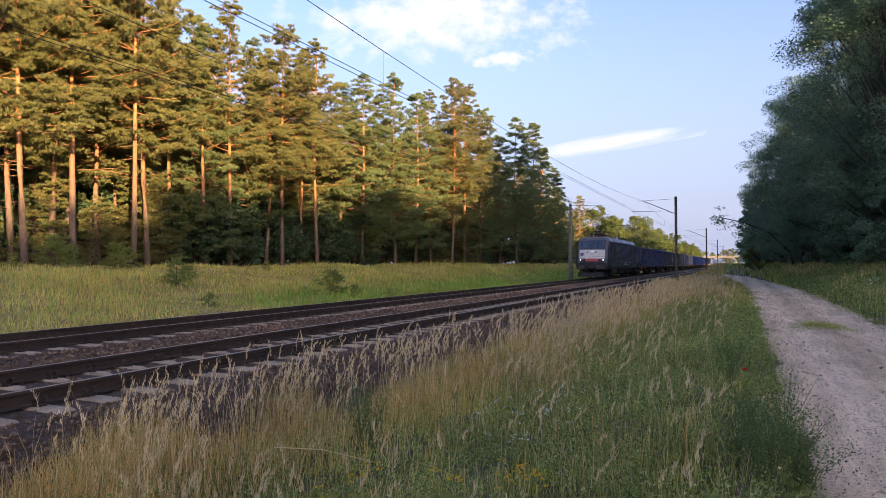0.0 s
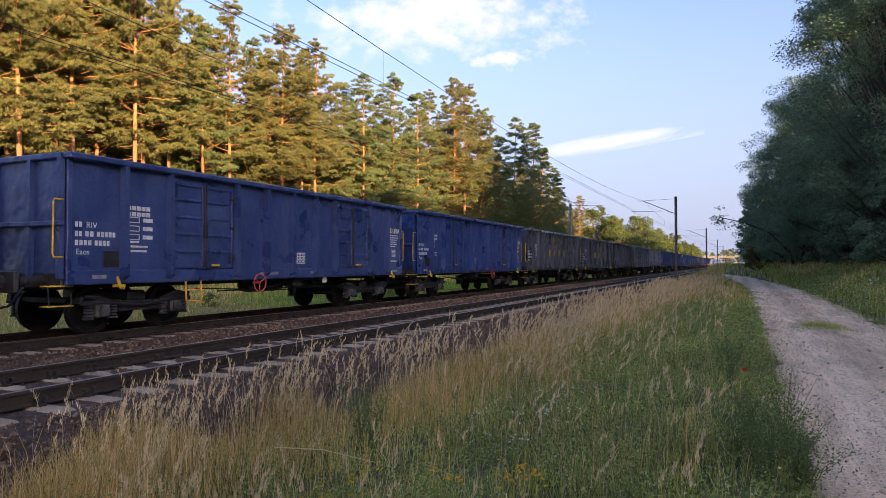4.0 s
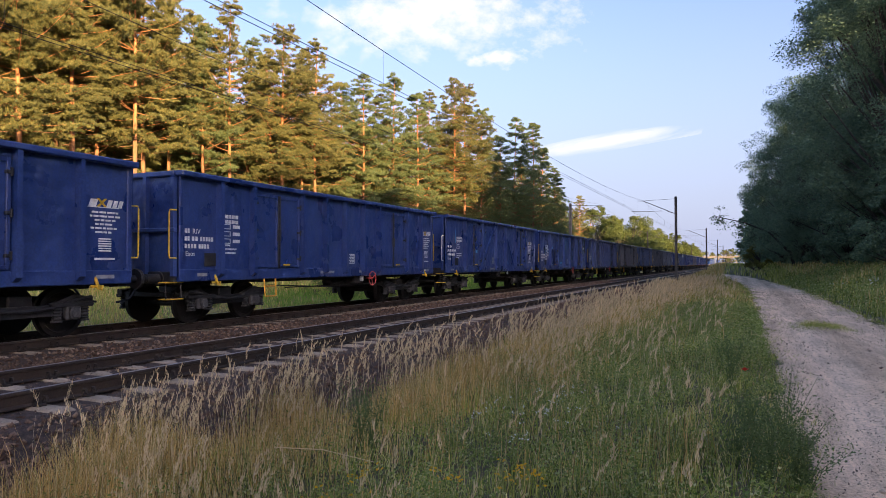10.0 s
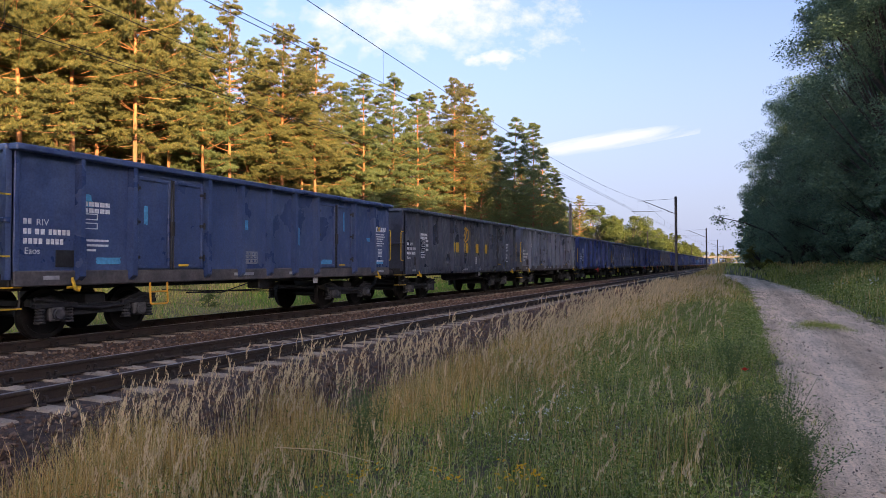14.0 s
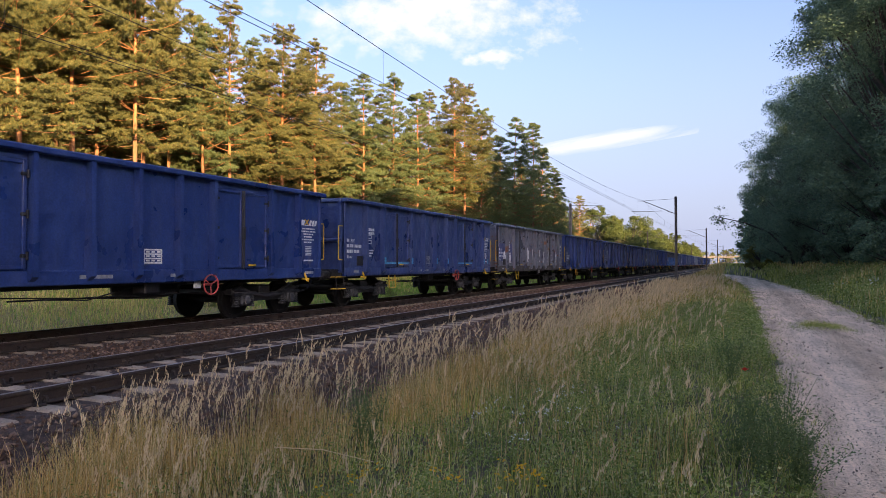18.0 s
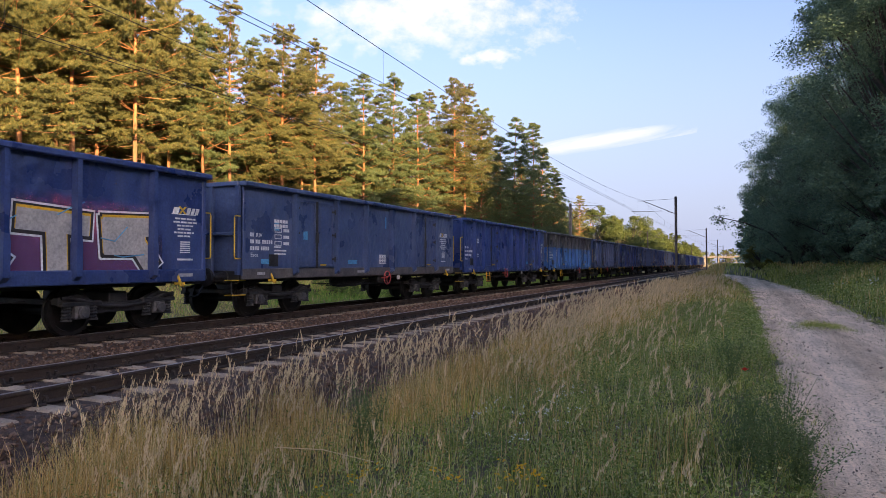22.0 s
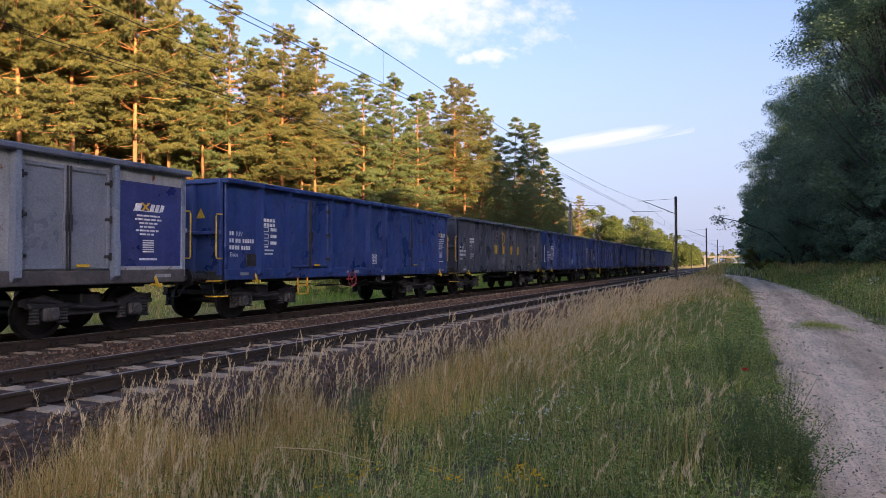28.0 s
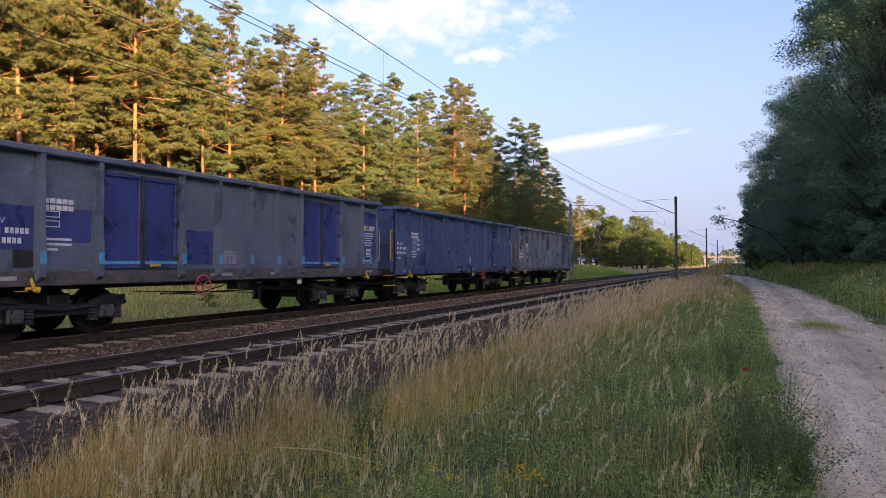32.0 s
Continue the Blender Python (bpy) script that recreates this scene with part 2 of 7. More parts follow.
MAT["screen"].node_tree.nodes["Principled BSDF"].inputs["IOR"].default_value = 2.2


# ---- mesh building ----
class M:
    """Collects vertices and faces of one mesh."""

    def __init__(self):
        self.v, self.f = [], []

    def face(self, pts):
        k = len(self.v)
        self.v.extend(tuple(p) for p in pts)
        self.f.append(tuple(range(k, k + len(pts))))

    def box(self, x0, x1, y0, y1, z0, z1, b=0.0):
        c = ((x0 + x1) / 2, (y0 + y1) / 2, (z0 + z1) / 2)
        h = (abs(x1 - x0) / 2, abs(y1 - y0) / 2, abs(z1 - z0) / 2)
        k = len(self.v)
        if b <= 0:
            for sx in (-1, 1):
                for sy in (-1, 1):
                    for sz in (-1, 1):
                        self.v.append((c[0] + sx * h[0], c[1] + sy * h[1], c[2] + sz * h[2]))
            for q in ((0, 1, 3, 2), (4, 6, 7, 5), (0, 4, 5, 1), (2, 3, 7, 6), (0, 2, 6, 4), (1, 5, 7, 3)):
                self.f.append(tuple(k + i for i in q))
            return self
        b = min(b, 0.45 * min(h))
        ids = {}
        for sx in (-1, 1):
            for sy in (-1, 1):
                for sz in (-1, 1):
                    for ax in range(3):
                        s = (sx, sy, sz)
                        ids[s, ax] = len(self.v)
                        self.v.append(tuple(c[i] + s[i] * (h[i] if i == ax else h[i] - b) for i in range(3)))
        new_faces = []
        for ax in range(3):
            o = [i for i in range(3) if i != ax]
            for sg in (-1, 1):
                q = []
                for a, d in ((-1, -1), (1, -1), (1, 1), (-1, 1)):
                    s = [0, 0, 0]
                    s[ax], s[o[0]], s[o[1]] = sg, a, d
                    q.append(ids[tuple(s), ax])
                new_faces.append(q)
            for a in (-1, 1):
                for d in (-1, 1):
                    s0, s1 = [0, 0, 0], [0, 0, 0]
                    s0[ax], s1[ax] = -1, 1
                    for s in (s0, s1):
                        s[o[0]], s[o[1]] = a, d
                    s0, s1 = tuple(s0), tuple(s1)
                    new_faces.append([ids[s0, o[0]], ids[s1, o[0]], ids[s1, o[1]], ids[s0, o[1]]])
        for sx in (-1, 1):
            for sy in (-1, 1):
                for sz in (-1, 1):
                    new_faces.append([ids[(sx, sy, sz), i] for i in range(3)])
        cv = Vector(c)
        for q in new_faces:
            p = [Vector(self.v[i]) for i in q]
            nrm = (p[1] - p[0]).cross(p[2] - p[0])
            if nrm.dot(sum(p, Vector()) / len(p) - cv) < 0:
                q = q[::-1]
            self.f.append(tuple(q))
        return self

    def rod(self, p0, p1, r0, r1=None, n=8, cap=True):
        return self.tube([p0, p1], [r0, r0 if r1 is None else r1], n, cap)

    def tube(self, pts, r, n=6, cap=True):
        pts = [Vector(p) for p in pts]
        rs = r if isinstance(r, (list, tuple)) else [r] * len(pts)
        k = len(self.v)
        for i, p in enumerate(pts):
            d = (pts[min(i + 1, len(pts) - 1)] - pts[max(i - 1, 0)]).normalized()
            a = d.cross(Vector((0, 0, 1)))
            if a.length < 0.05:
                a = d.cross(Vector((0, 1, 0)))
            a.normalize()
            e = d.cross(a)
            for j in range(n):
                w = 2 * math.pi * j / n
                self.v.append(tuple(p + (a * math.cos(w) + e * math.sin(w)) * rs[i]))
        for i in range(len(pts) - 1):
            for j in range(n):
                a0, a1 = k + i * n + j, k + i * n + (j + 1) % n
                self.f.append((a0, a0 + n, a1 + n, a1))
        if cap:
            self.f.append(tuple(k + j for j in range(n)))
            e0 = k + (len(pts) - 1) * n
            self.f.append(tuple(e0 + j for j in range(n))[::-1])
        return self

    def disc(self, c, axis, prof, n=18):
        """A turned body: prof holds (along the axis, radius)."""
        c, ax = Vector(c), Vector(axis).normalized()
        a = ax.orthogonal().normalized()
        e = ax.cross(a)
        k = len(self.v)
        for s, r in prof:
            for j in range(n):
                w = 2 * math.pi * j / n
                self.v.append(tuple(c + ax * s + (a * math.cos(w) + e * math.sin(w)) * max(r, 1e-4)))
        for i in range(len(prof) - 1):
            for j in range(n):
                a0, a1 = k + i * n + j, k + i * n + (j + 1) % n
                self.f.append((a0, a1, a1 + n, a0 + n))
        self.f.append(tuple(k + j for j in range(n))[::-1])
        e0 = k + (len(prof) - 1) * n
        self.f.append(tuple(e0 + j for j in range(n)))
        return self

    def loft(self, rings, closed=True, caps=True):
        k, n = len(self.v), len(rings[0])
        for r in rings:
            self.v.extend(tuple(p) for p in r)
        for i in range(len(rings) - 1):
            for j in range(n if closed else n - 1):
                a0, a1 = k + i * n + j, k + i * n + (j + 1) % n
                self.f.append((a0, a1, a1 + n, a0 + n))
        if caps:
            self.f.append(tuple(k + j for j in range(n))[::-1])
            self.f.append(tuple(k + (len(rings) - 1) * n + j for j in range(n)))
        return self

    def mesh(self, name, material=None, smooth=False):
        me = bpy.data.meshes.new(name)
        me.from_pydata(self.v, [], self.f)
        if material:
            me.materials.append(material)
        if smooth:
            me.polygons.foreach_set("use_smooth", [True] * len(me.polygons))
        me.update()
        return me


def np_mesh(name, V, F, material=None, smooth=False):
    """A mesh from arrays: V (n, 3), F (m, 3) or (m, 4)."""
    V, F = np.asarray(V, dtype=np.float32), np.asarray(F, dtype=np.int32)
    me = bpy.data.meshes.new(name)
    me.vertices.add(len(V))
    me.vertices.foreach_set("co", V.ravel())
    me.loops.add(F.size)
    me.loops.foreach_set("vertex_index", F.ravel())
    me.polygons.add(len(F))
    me.polygons.foreach_set("loop_start", np.arange(0, F.size, F.shape[1], dtype=np.int32))
    if smooth:
        me.polygons.foreach_set("use_smooth", np.ones(len(F), dtype=bool))
    me.update(calc_edges=True)
    if material:
        me.materials.append(material)
    return me


def part(name, me, material=None, parent=None, label="", at=None):
    """One mesh object under a thing or a part; alike pieces share the mesh and take their own material."""
    ob = new(name, me)
    if parent:
        ob.parent = parent
    if at is not None:
        ob.matrix_basis = at
    if material:
        if not me.materials:
            me.materials.append(material)
        ob.material_slots[0].link = "OBJECT"
        ob.material_slots[0].material = material
    if label:
        ob["label"] = label
    return ob


rng = np.random.default_rng(7)
TRACK_FAR, TRACK_NEAR = -12.4, -7.82


def smooth01(t):
    t = np.clip(t, 0, 1)
    return t * t * (3 - 2 * t)


def wood_edge(y):
    """The x of the pine wood's edge."""
    return -34.5 + 9.5 * smooth01((np.asarray(y, float) - 30) / 55.0)


def road_mid(y):
    y = np.asarray(y, float)
    return 1.9 - 3.4 * smooth01((y - 38) / 75.0) - 9.0 * smooth01((y - 85) / 70.0)


def wave(x, y, s, seed=0.0):
    return np.sin(x * s + 1.7 * np.sin(y * s * 0.63 + seed) + seed) * np.sin(y * s * 0.81 + 1.3 * np.sin(x * s * 0.57 + 2 * seed))


def ground_z(x, y):
    x, y = np.asarray(x, float), np.asarray(y, float)
    rm = road_mid(y)
    z = np.full(np.broadcast(x, y).shape, -0.25)
    verge = smooth01((rm - 1.6 - x) / 4.4)
    z = z - 0.38 * verge
    we = wood_edge(y)
    rise = smooth01((-17.0 - x) / (-17.0 - we))
    fade = 1 - 0.75 * smooth01((y - 90) / 120)
    z = z + 1.75 * rise * fade
    bank = smooth01((x - rm - 1.7) / 4.5)
    z = z + 1.15 * bank
    bumpy = np.where((x < -15.5) | (x > rm + 1.7), 1.0, 0.35)
    z = z + bumpy * (0.09 * wave(x, y, 0.55, 1.0) + 0.05 * wave(x, y, 1.5, 2.0)) * np.where(np.abs(x + 10.1) < 5.6, 0, 1)
    rut = 0.05 * (np.exp(-((x - rm - 0.75) / 0.28) ** 2) + np.exp(-((x - rm + 0.75) / 0.28) ** 2)) * (np.abs(x - rm) < 2)
    return z - rut


# ---- ground ----
def build_ground():
    xs = np.unique(np.concatenate([np.arange(-60, 24, 0.8), np.arange(-6, 6, 0.25), -60 - np.geomspace(2, 2400, 24), 24 + np.geomspace(2, 2400, 24)]))
    ys = np.unique(np.concatenate([np.arange(-20, 110, 0.9), np.arange(2, 30, 0.3), 110 + np.geomspace(2, 3200, 40), -20 - np.geomspace(2, 600, 16)]))
    X, Y = np.meshgrid(xs, ys, indexing="ij")
    Z = ground_z(X, Y)
    V = np.stack([X, Y, Z], -1).reshape(-1, 3)
    i, j = np.meshgrid(np.arange(len(xs) - 1), np.arange(len(ys) - 1), indexing="ij")
    a = (i * len(ys) + j).ravel()
    F = np.stack([a, a + len(ys), a + len(ys) + 1, a + 1], -1)
    g = new("ground", np_mesh("ground", V, F, MAT["soil"], True))
    tagged(g, "mossy soil under rough grass beside the railway", "ground", kind="structure")
    # sandy track with ragged edges
    ys = np.concatenate([np.arange(-15, 60, 0.2), np.arange(60, 150, 0.8)])
    us = np.linspace(-1, 1, 25)
    wob = 1.5 + 0.12 * np.sin(ys * 0.9) + 0.1 * np.sin(ys * 2.3 + 1) + 0.06 * np.sin(ys * 5.1)
    wob2 = 1.6 + 0.14 * np.sin(ys * 0.7 + 2) + 0.1 * np.sin(ys * 2.9) + 0.06 * np.sin(ys * 6.3)
    U, Y = np.meshgrid(us, ys, indexing="ij")
    W = np.where(U < 0, wob[None, :], wob2[None, :])
    X = road_mid(Y) + U * W
    lump = 0.012 * wave(X, Y, 4.0, 3.0) + 0.008 * wave(X, Y, 9.0, 5.0)
    Z = ground_z(X, Y) + 0.022 + lump - 0.03 * (np.abs(U) > 0.97)
    V = np.stack([X, Y, Z], -1).reshape(-1, 3)
    i, j = np.meshgrid(np.arange(len(us) - 1), np.arange(len(ys) - 1), indexing="ij")
    a = (i * len(ys) + j).ravel()
    F = np.stack([a, a + len(ys), a + len(ys) + 1, a + 1], -1)
    r = new("road", np_mesh("road", V, F, MAT["sand"], True))
    tagged(r, "pale sandy field track with wheel ruts and loose stones", "dirt road", kind="structure")
    # pebbles on it
    n = 13000
    y = 2.5 + 40 * rng.random(n) ** 2.1
    x = road_mid(y) + rng.uniform(-1.45, 1.5, n)
    p = np.stack([x, y, ground_z(x, y) + 0.03], -1)
    V, F = pebbles(p, rng.uniform(0.003, 0.009, n) * (1 + y / 40) * np.where(rng.random(n) < 0.025, 2.6, 1))
    o = new("pebbles", np_mesh("pebbles", V, F, leafy("pebble", [(0.09, 0.065, 0.05), (0.42, 0.33, 0.24), (0.17, 0.11, 0.085), (0.55, 0.44, 0.32), (0.22, 0.17, 0.125)], 0.0, 0.9)))
    tagged(o, "small loose stones on the sandy track", "pebbles", kind="stuff")


def pebbles(P, size):
    """Rough eight-sided stones at the points P."""
    base = np.array([[1, 0, 0], [-1, 0, 0], [0, 1, 0], [0, -1, 0], [0, 0, 0.75], [0, 0, -0.75]], float)
    tri = np.array([[0, 2, 4], [2, 1, 4], [1, 3, 4], [3, 0, 4], [2, 0, 5], [1, 2, 5], [3, 1, 5], [0, 3, 5]])
    n = len(P)
    V = base[None] * rng.uniform(0.6, 1.3, (n, 6, 1)) + rng.normal(0, 0.18, (n, 6, 3))
    w = rng.uniform(0, 6.283, n)
    c, s = np.cos(w), np.sin(w)
    x, y = V[..., 0] * c[:, None] - V[..., 1] * s[:, None], V[..., 0] * s[:, None] + V[..., 1] * c[:, None]
    tx, ty = rng.normal(0, 0.4, (2, n, 1))
    V = np.stack([x, y, V[..., 2] + tx * x + ty * y], -1) * np.asarray(size)[:, None, None] + P[:, None, :]
    F = tri[None] + 6 * np.arange(n)[:, None, None]
    return V.reshape(-1, 3), F.reshape(-1, 3)


# ---- permanent way ----
RAIL_END = 760.0
BED = ((-4.95, -0.72), (-5.75, -0.42), (-6.35, -0.205), (-9.3, -0.195), (-9.75, -0.24), (-10.45, -0.24), (-10.9, -0.195), (-13.85, -0.205), (-14.5, -0.42), (-15.4, -0.75))


def build_track():
    m = M()
    ys = [-30, 0, 4, 8, 12, 20, 30, 45, 60, 90, 130, 200, 300, 450, RAIL_END]
    m.loft([[(x, y, z) for x, z in BED] for y in ys], closed=False, caps=False)
    tagged(new("ballast", m.mesh("ballast", MAT["ballast"])), "brown-grey crushed stone ballast of two tracks", "ballast", kind="structure")
    # loose stones
    n = 80000
    y = 1.5 + 58 * rng.random(n) ** 1.75
    x = rng.uniform(-15.2, -5.1, n)
    bx, bz = [b[0] for b in BED][::-1], [b[1] for b in BED][::-1]
    z = np.interp(x, bx, bz) + rng.uniform(-0.022, 0.03, n) - 0.036 * ((np.abs(x - TRACK_FAR) < 1.38) | (np.abs(x - TRACK_NEAR) < 1.38))
    V, F = pebbles(np.stack([x, y, z], -1), rng.uniform(0.017, 0.038, n) * (1 + y / 45))
    sm = leafy("ballast_stone", [(0.078, 0.045, 0.030), (0.145, 0.086, 0.058), (0.32, 0.22, 0.155), (0.105, 0.061, 0.042), (0.20, 0.13, 0.095)], 0.0, 0.9)
    tagged(new("ballast_stones", np_mesh("ballast_stones", V, F, sm)), "loose crushed stones lying over the ballast bed", "ballast stone", kind="stuff")
    prof = [(-0.075, -0.172), (0.075, -0.172), (0.075, -0.16), (0.015, -0.142), (0.011, -0.05), (0.036, -0.036), (0.036, -0.008), (0.028, 0.0), (-0.028, 0.0), (-0.036, -0.008), (-0.036, -0.036), (-0.011, -0.05), (-0.015, -0.142), (-0.075, -0.16)]
    rail = M()
    rail.loft([[(x, y, z) for x, z in prof] for y in (-30, 20, 70, 200, 450, RAIL_END)])
    rail_me = rail.mesh("rail", MAT["rail"])
    top = M()
    top.box(-0.026, 0.026, -30, RAIL_END, -0.004, 0.0035)
    top_me = top.mesh("rail_head", MAT["railtop"])
    for tx in (TRACK_FAR, TRACK_NEAR):
        for s in (-0.7535, 0.7535):
            r = tagged(new("rail", rail_me), "rust-brown steel rail with a worn running surface", "rail", "rails of both tracks", "structure")
            r.location = (tx + s, 0, 0)
            part("rail_head", top_me, parent=r, label="bright worn running surface")
    # concrete sleepers: a thicker shoulder under each rail, lower in the middle
    sm = M()
    rings = []
    for x, h, w in ((-1.3, 0.03, 0.13), (-1.25, 0.0, 0.125), (-0.45, 0.0, 0.12), (-0.25, 0.035, 0.10), (0.25, 0.035, 0.10), (0.45, 0.0, 0.12), (1.25, 0.0, 0.125), (1.3, 0.03, 0.13)):
        rings.append([(x, -w - 0.02, -0.38), (x, -w, -0.20 - h), (x, -w + 0.03, -0.178 - h), (x, w - 0.03, -0.178 - h), (x, w, -0.20 - h), (x, w + 0.02, -0.38)])
    sm.loft(rings)
    sl_me = sm.mesh("sleeper", MAT["concrete"])
    # coiled clips beside each rail foot
    cm = M()
    for s in (-0.7535, 0.7535):
        for e in (-1, 1):
            for q in (-0.055, 0.055):
                loop = [(s + e * (0.105 + 0.045 * math.cos(a)), q, -0.135 + 0.058 * math.sin(a)) for a in (0, 1.05, 2.1, 3.14, 4.2, 5.2)]
                cm.tube(loop, 0.015, 5)
            cm.box(s + e * 0.085, s + e * 0.15, -0.045, 0.045, -0.18, -0.155, 0.008)
    clip_me = cm.mesh("rail_clips", MAT["clip"])
    for tx, off in ((TRACK_FAR, 0.0), (TRACK_NEAR, 0.2)):
        grp = new("sleeper_row")
        grp.location = (tx, 0, 0)
        tagged(grp, "row of weathered concrete sleepers in ballast", "sleepers", kind="structure")
        y, k = 1.0 + off, 0
        while k < 150:
            o = part("sleeper", sl_me, parent=grp, at=pose(rng.normal(0, 0.008), y, rng.normal(0, 0.004), 0, 0, rng.normal(0, 0.4)))
            if k < 60:
                part("rail_clips", clip_me, parent=o)
            y += 0.6
            k += 1
        far = M()
        while y < 420:
            far.box(-1.3, 1.3, y - 0.12, y + 0.12, -0.3, -0.178)
            y += 0.6
        o = part("distant_sleepers", far.mesh("distant_sleepers", MAT["concrete"]), parent=grp)
        o["kind"] = "stuff"


# ---- overhead line ----
def build_overhead():
    def mast(x, y, side, far, conc):
        """side: +1 the arms reach towards +x."""
        top = 7.25
        root = tagged(new("catenary_mast"), "slim %s overhead line mast with a bracket arm" % ("grey concrete" if conc else "dark painted steel"), "mast", "overhead line masts")
        root.location = (x, y, 0)
        m = M()
        if conc:
            m.loft([[(-w, -w, z), (w, -w, z), (w, w, z), (-w, w, z)] for z, w in ((-0.9, 0.17), (3, 0.15), (top, 0.12))])
        else:
            for sx in (-1, 1):
                m.box(sx * 0.09 - 0.012, sx * 0.09 + 0.012, -0.14, 0.14, -0.9, top, 0.006)
            m.box(-0.09, 0.09, -0.012, 0.012, -0.9, top)
        part("post", m.mesh("mast_post", MAT["mast_conc" if conc else "mast"]), parent=root)
        c = M()
        c.box(-0.3, 0.3, -0.3, 0.3, -1.0, -0.35, 0.03)
        part("footing", c.mesh("mast_footing", MAT["concrete"]), parent=root)
        a = 2.95 * side
        m = M()
        m.rod((0.1 * side, 0, 5.75), (a * 0.93, 0, 6.95), 0.03)
        m.rod((a * 0.93, 0, 6.95), (a * 1.08, 0, 6.98), 0.025)
        part("strut", m.mesh("mast_strut", MAT["mast"]), parent=root)
        m = M()
        m.rod((0, 0, 7.05), (a * 0.93, 0, 6.97), 0.014, n=6)
        part("stay", m.mesh("mast_stay", MAT["wire"]), parent=root)
        m = M()
        m.rod((a * 0.42, 0, 6.18), (a * 0.42, 0, 5.95), 0.014, n=6)
        m.tube([(a * 0.42, 0, 6.02), (a * 0.9, 0, 6.0), (a * 1.28, 0, 6.06)], 0.02)
        m.tube([(a * 1.22, 0, 6.03), (a * 1.18, 0, 5.85), (a * 1.0, 0, 5.66)], 0.012)
        part("registration_arm", m.mesh("registration_arm", MAT["mast"]), parent=root)
        m = M()
        for q in range(5):
            m.disc((0.32 * side + 0.09 * q * side, 0, 5.75 + (0.22 + 0.09 * q) * 0.44), (side, 0, 0.44), ((-0.03, 0.035), (0.0, 0.075), (0.03, 0.035)), 10)
        part("insulator", m.mesh("insulator", MAT["insul"]), parent=root, label="brown porcelain insulator")
        return root

    ys_n = [-56, 3.0, 61, 118, 176, 235, 294, 352, 411, 470, 530]
    ys_f = [-54, 4.0, 64, 123, 181, 240, 299, 357, 416, 475]
    for y in ys_n:
        if y > 20:
            mast(TRACK_NEAR + 2.72, y, -1, False, False)
    for y in ys_f:
        if y > 20:
            mast(TRACK_FAR - 2.72, y, 1, True, y < 100)
    for tx, ys, lo in ((TRACK_NEAR, ys_n, 5.66), (TRACK_FAR, ys_f, 5.78)):
        root = tagged(new("overhead_line"), "dark contact wire hung from a sagging messenger wire", "overhead wire", "overhead lines")
        hang, c1, c2 = [], [], []
        for a, b in zip(ys[:-1], ys[1:]):
            for k in range(16):
                u = k / 16
                p = (tx, a + (b - a) * u, lo + 1.32 - 4 * 0.78 * u * (1 - u))
                hang.append(p)
                if k % 2:
                    m = M()
                    m.rod((tx, p[1], lo), p, 0.0035, n=4)
                    part("dropper", m.mesh("dropper", MAT["wire"]), parent=root)
            c1 += [(tx - 0.12, a, lo), (tx, (a + b) / 2, lo - 0.015)]
            c2 += [(tx + 0.05, a, lo + 0.02), (tx + 0.14, (a + b) / 2, lo + 0.01)]
        for nm, pts, r in (("messenger_wire", hang, 0.0085), ("contact_wire", c1, 0.008), ("contact_wire", c2, 0.0075)):
            part(nm, M().tube(pts, r, 5).mesh(nm, MAT["wire"]), parent=root)


build_ground()
build_track()
build_overhead()


# ---- the train ----
def letters(word, size):
    """The word as a flat mesh that reads along +y on a wall that faces +x."""
    cu = bpy.data.curves.new("letters", "FONT")
    cu.body, cu.size, cu.extrude = word, size, 0.001
    ob = new("letters", cu)
    me = bpy.data.meshes.new_from_object(ob.evaluated_get(bpy.context.evaluated_depsgraph_get()))
    bpy.data.objects.remove(ob)
    me.transform(Matrix(((0, 0, 1, 0), (1, 0, 0, 0), (0, 1, 0, 0), (0, 0, 0, 1))))
    return me


BODY, TOP, SIDE = 6.4, 3.37, 1.42
LAYOUT = {
    "A": ((1.17, 2.3, 4.3, 5.4, 6.45, 7.5, 8.5, 10.5, 11.65), ((2.3, 4.3), (8.5, 10.5))),
    "T": ((0.91, 2.0, 2.96, 4.1, 5.2, 6.45, 7.6, 8.8, 10.7, 11.95), ((8.8, 10.7),)),
    "E": ((2.0, 4.0, 5.7, 7.4, 9.1, 11.0), ((2.0, 4.0), (9.1, 11.0))),
    "D": ((2.0, 4.05, 6.0, 7.4, 9.0, 10.8), ((2.0, 4.05), (9.0, 10.8))),
    "G": ((1.1, 2.3, 3.1, 4.3, 5.5, 6.7, 7.9, 9.1, 10.3, 11.6), ((2.35, 3.05),)),
    "U": ((1.0, 3.0, 4.4, 5.7, 7.0, 8.3, 9.6, 11.3), ((1.0, 3.0),)),
}
MESH = {}


def cached(key, make):
    if key not in MESH:
        MESH[key] = make()
    return MESH[key]


def post_mesh():
    m = M()
    m.loft([[(SIDE - 0.01, -w, z), (SIDE + d, -w * 0.8, z), (SIDE + d, w * 0.8, z), (SIDE - 0.01, w, z)] for z, w, d in ((1.06, 0.065, 0.06), (1.14, 0.075, 0.165), (1.72, 0.075, 0.17), (1.9, 0.058, 0.155), (TOP - 0.1, 0.055, 0.15))])
    return m.mesh("post")


def corner_post_mesh():
    return M().box(SIDE - 0.03, SIDE + 0.03, -0.05, 0.05, 1.06, TOP - 0.1, 0.012).mesh("corner_post")


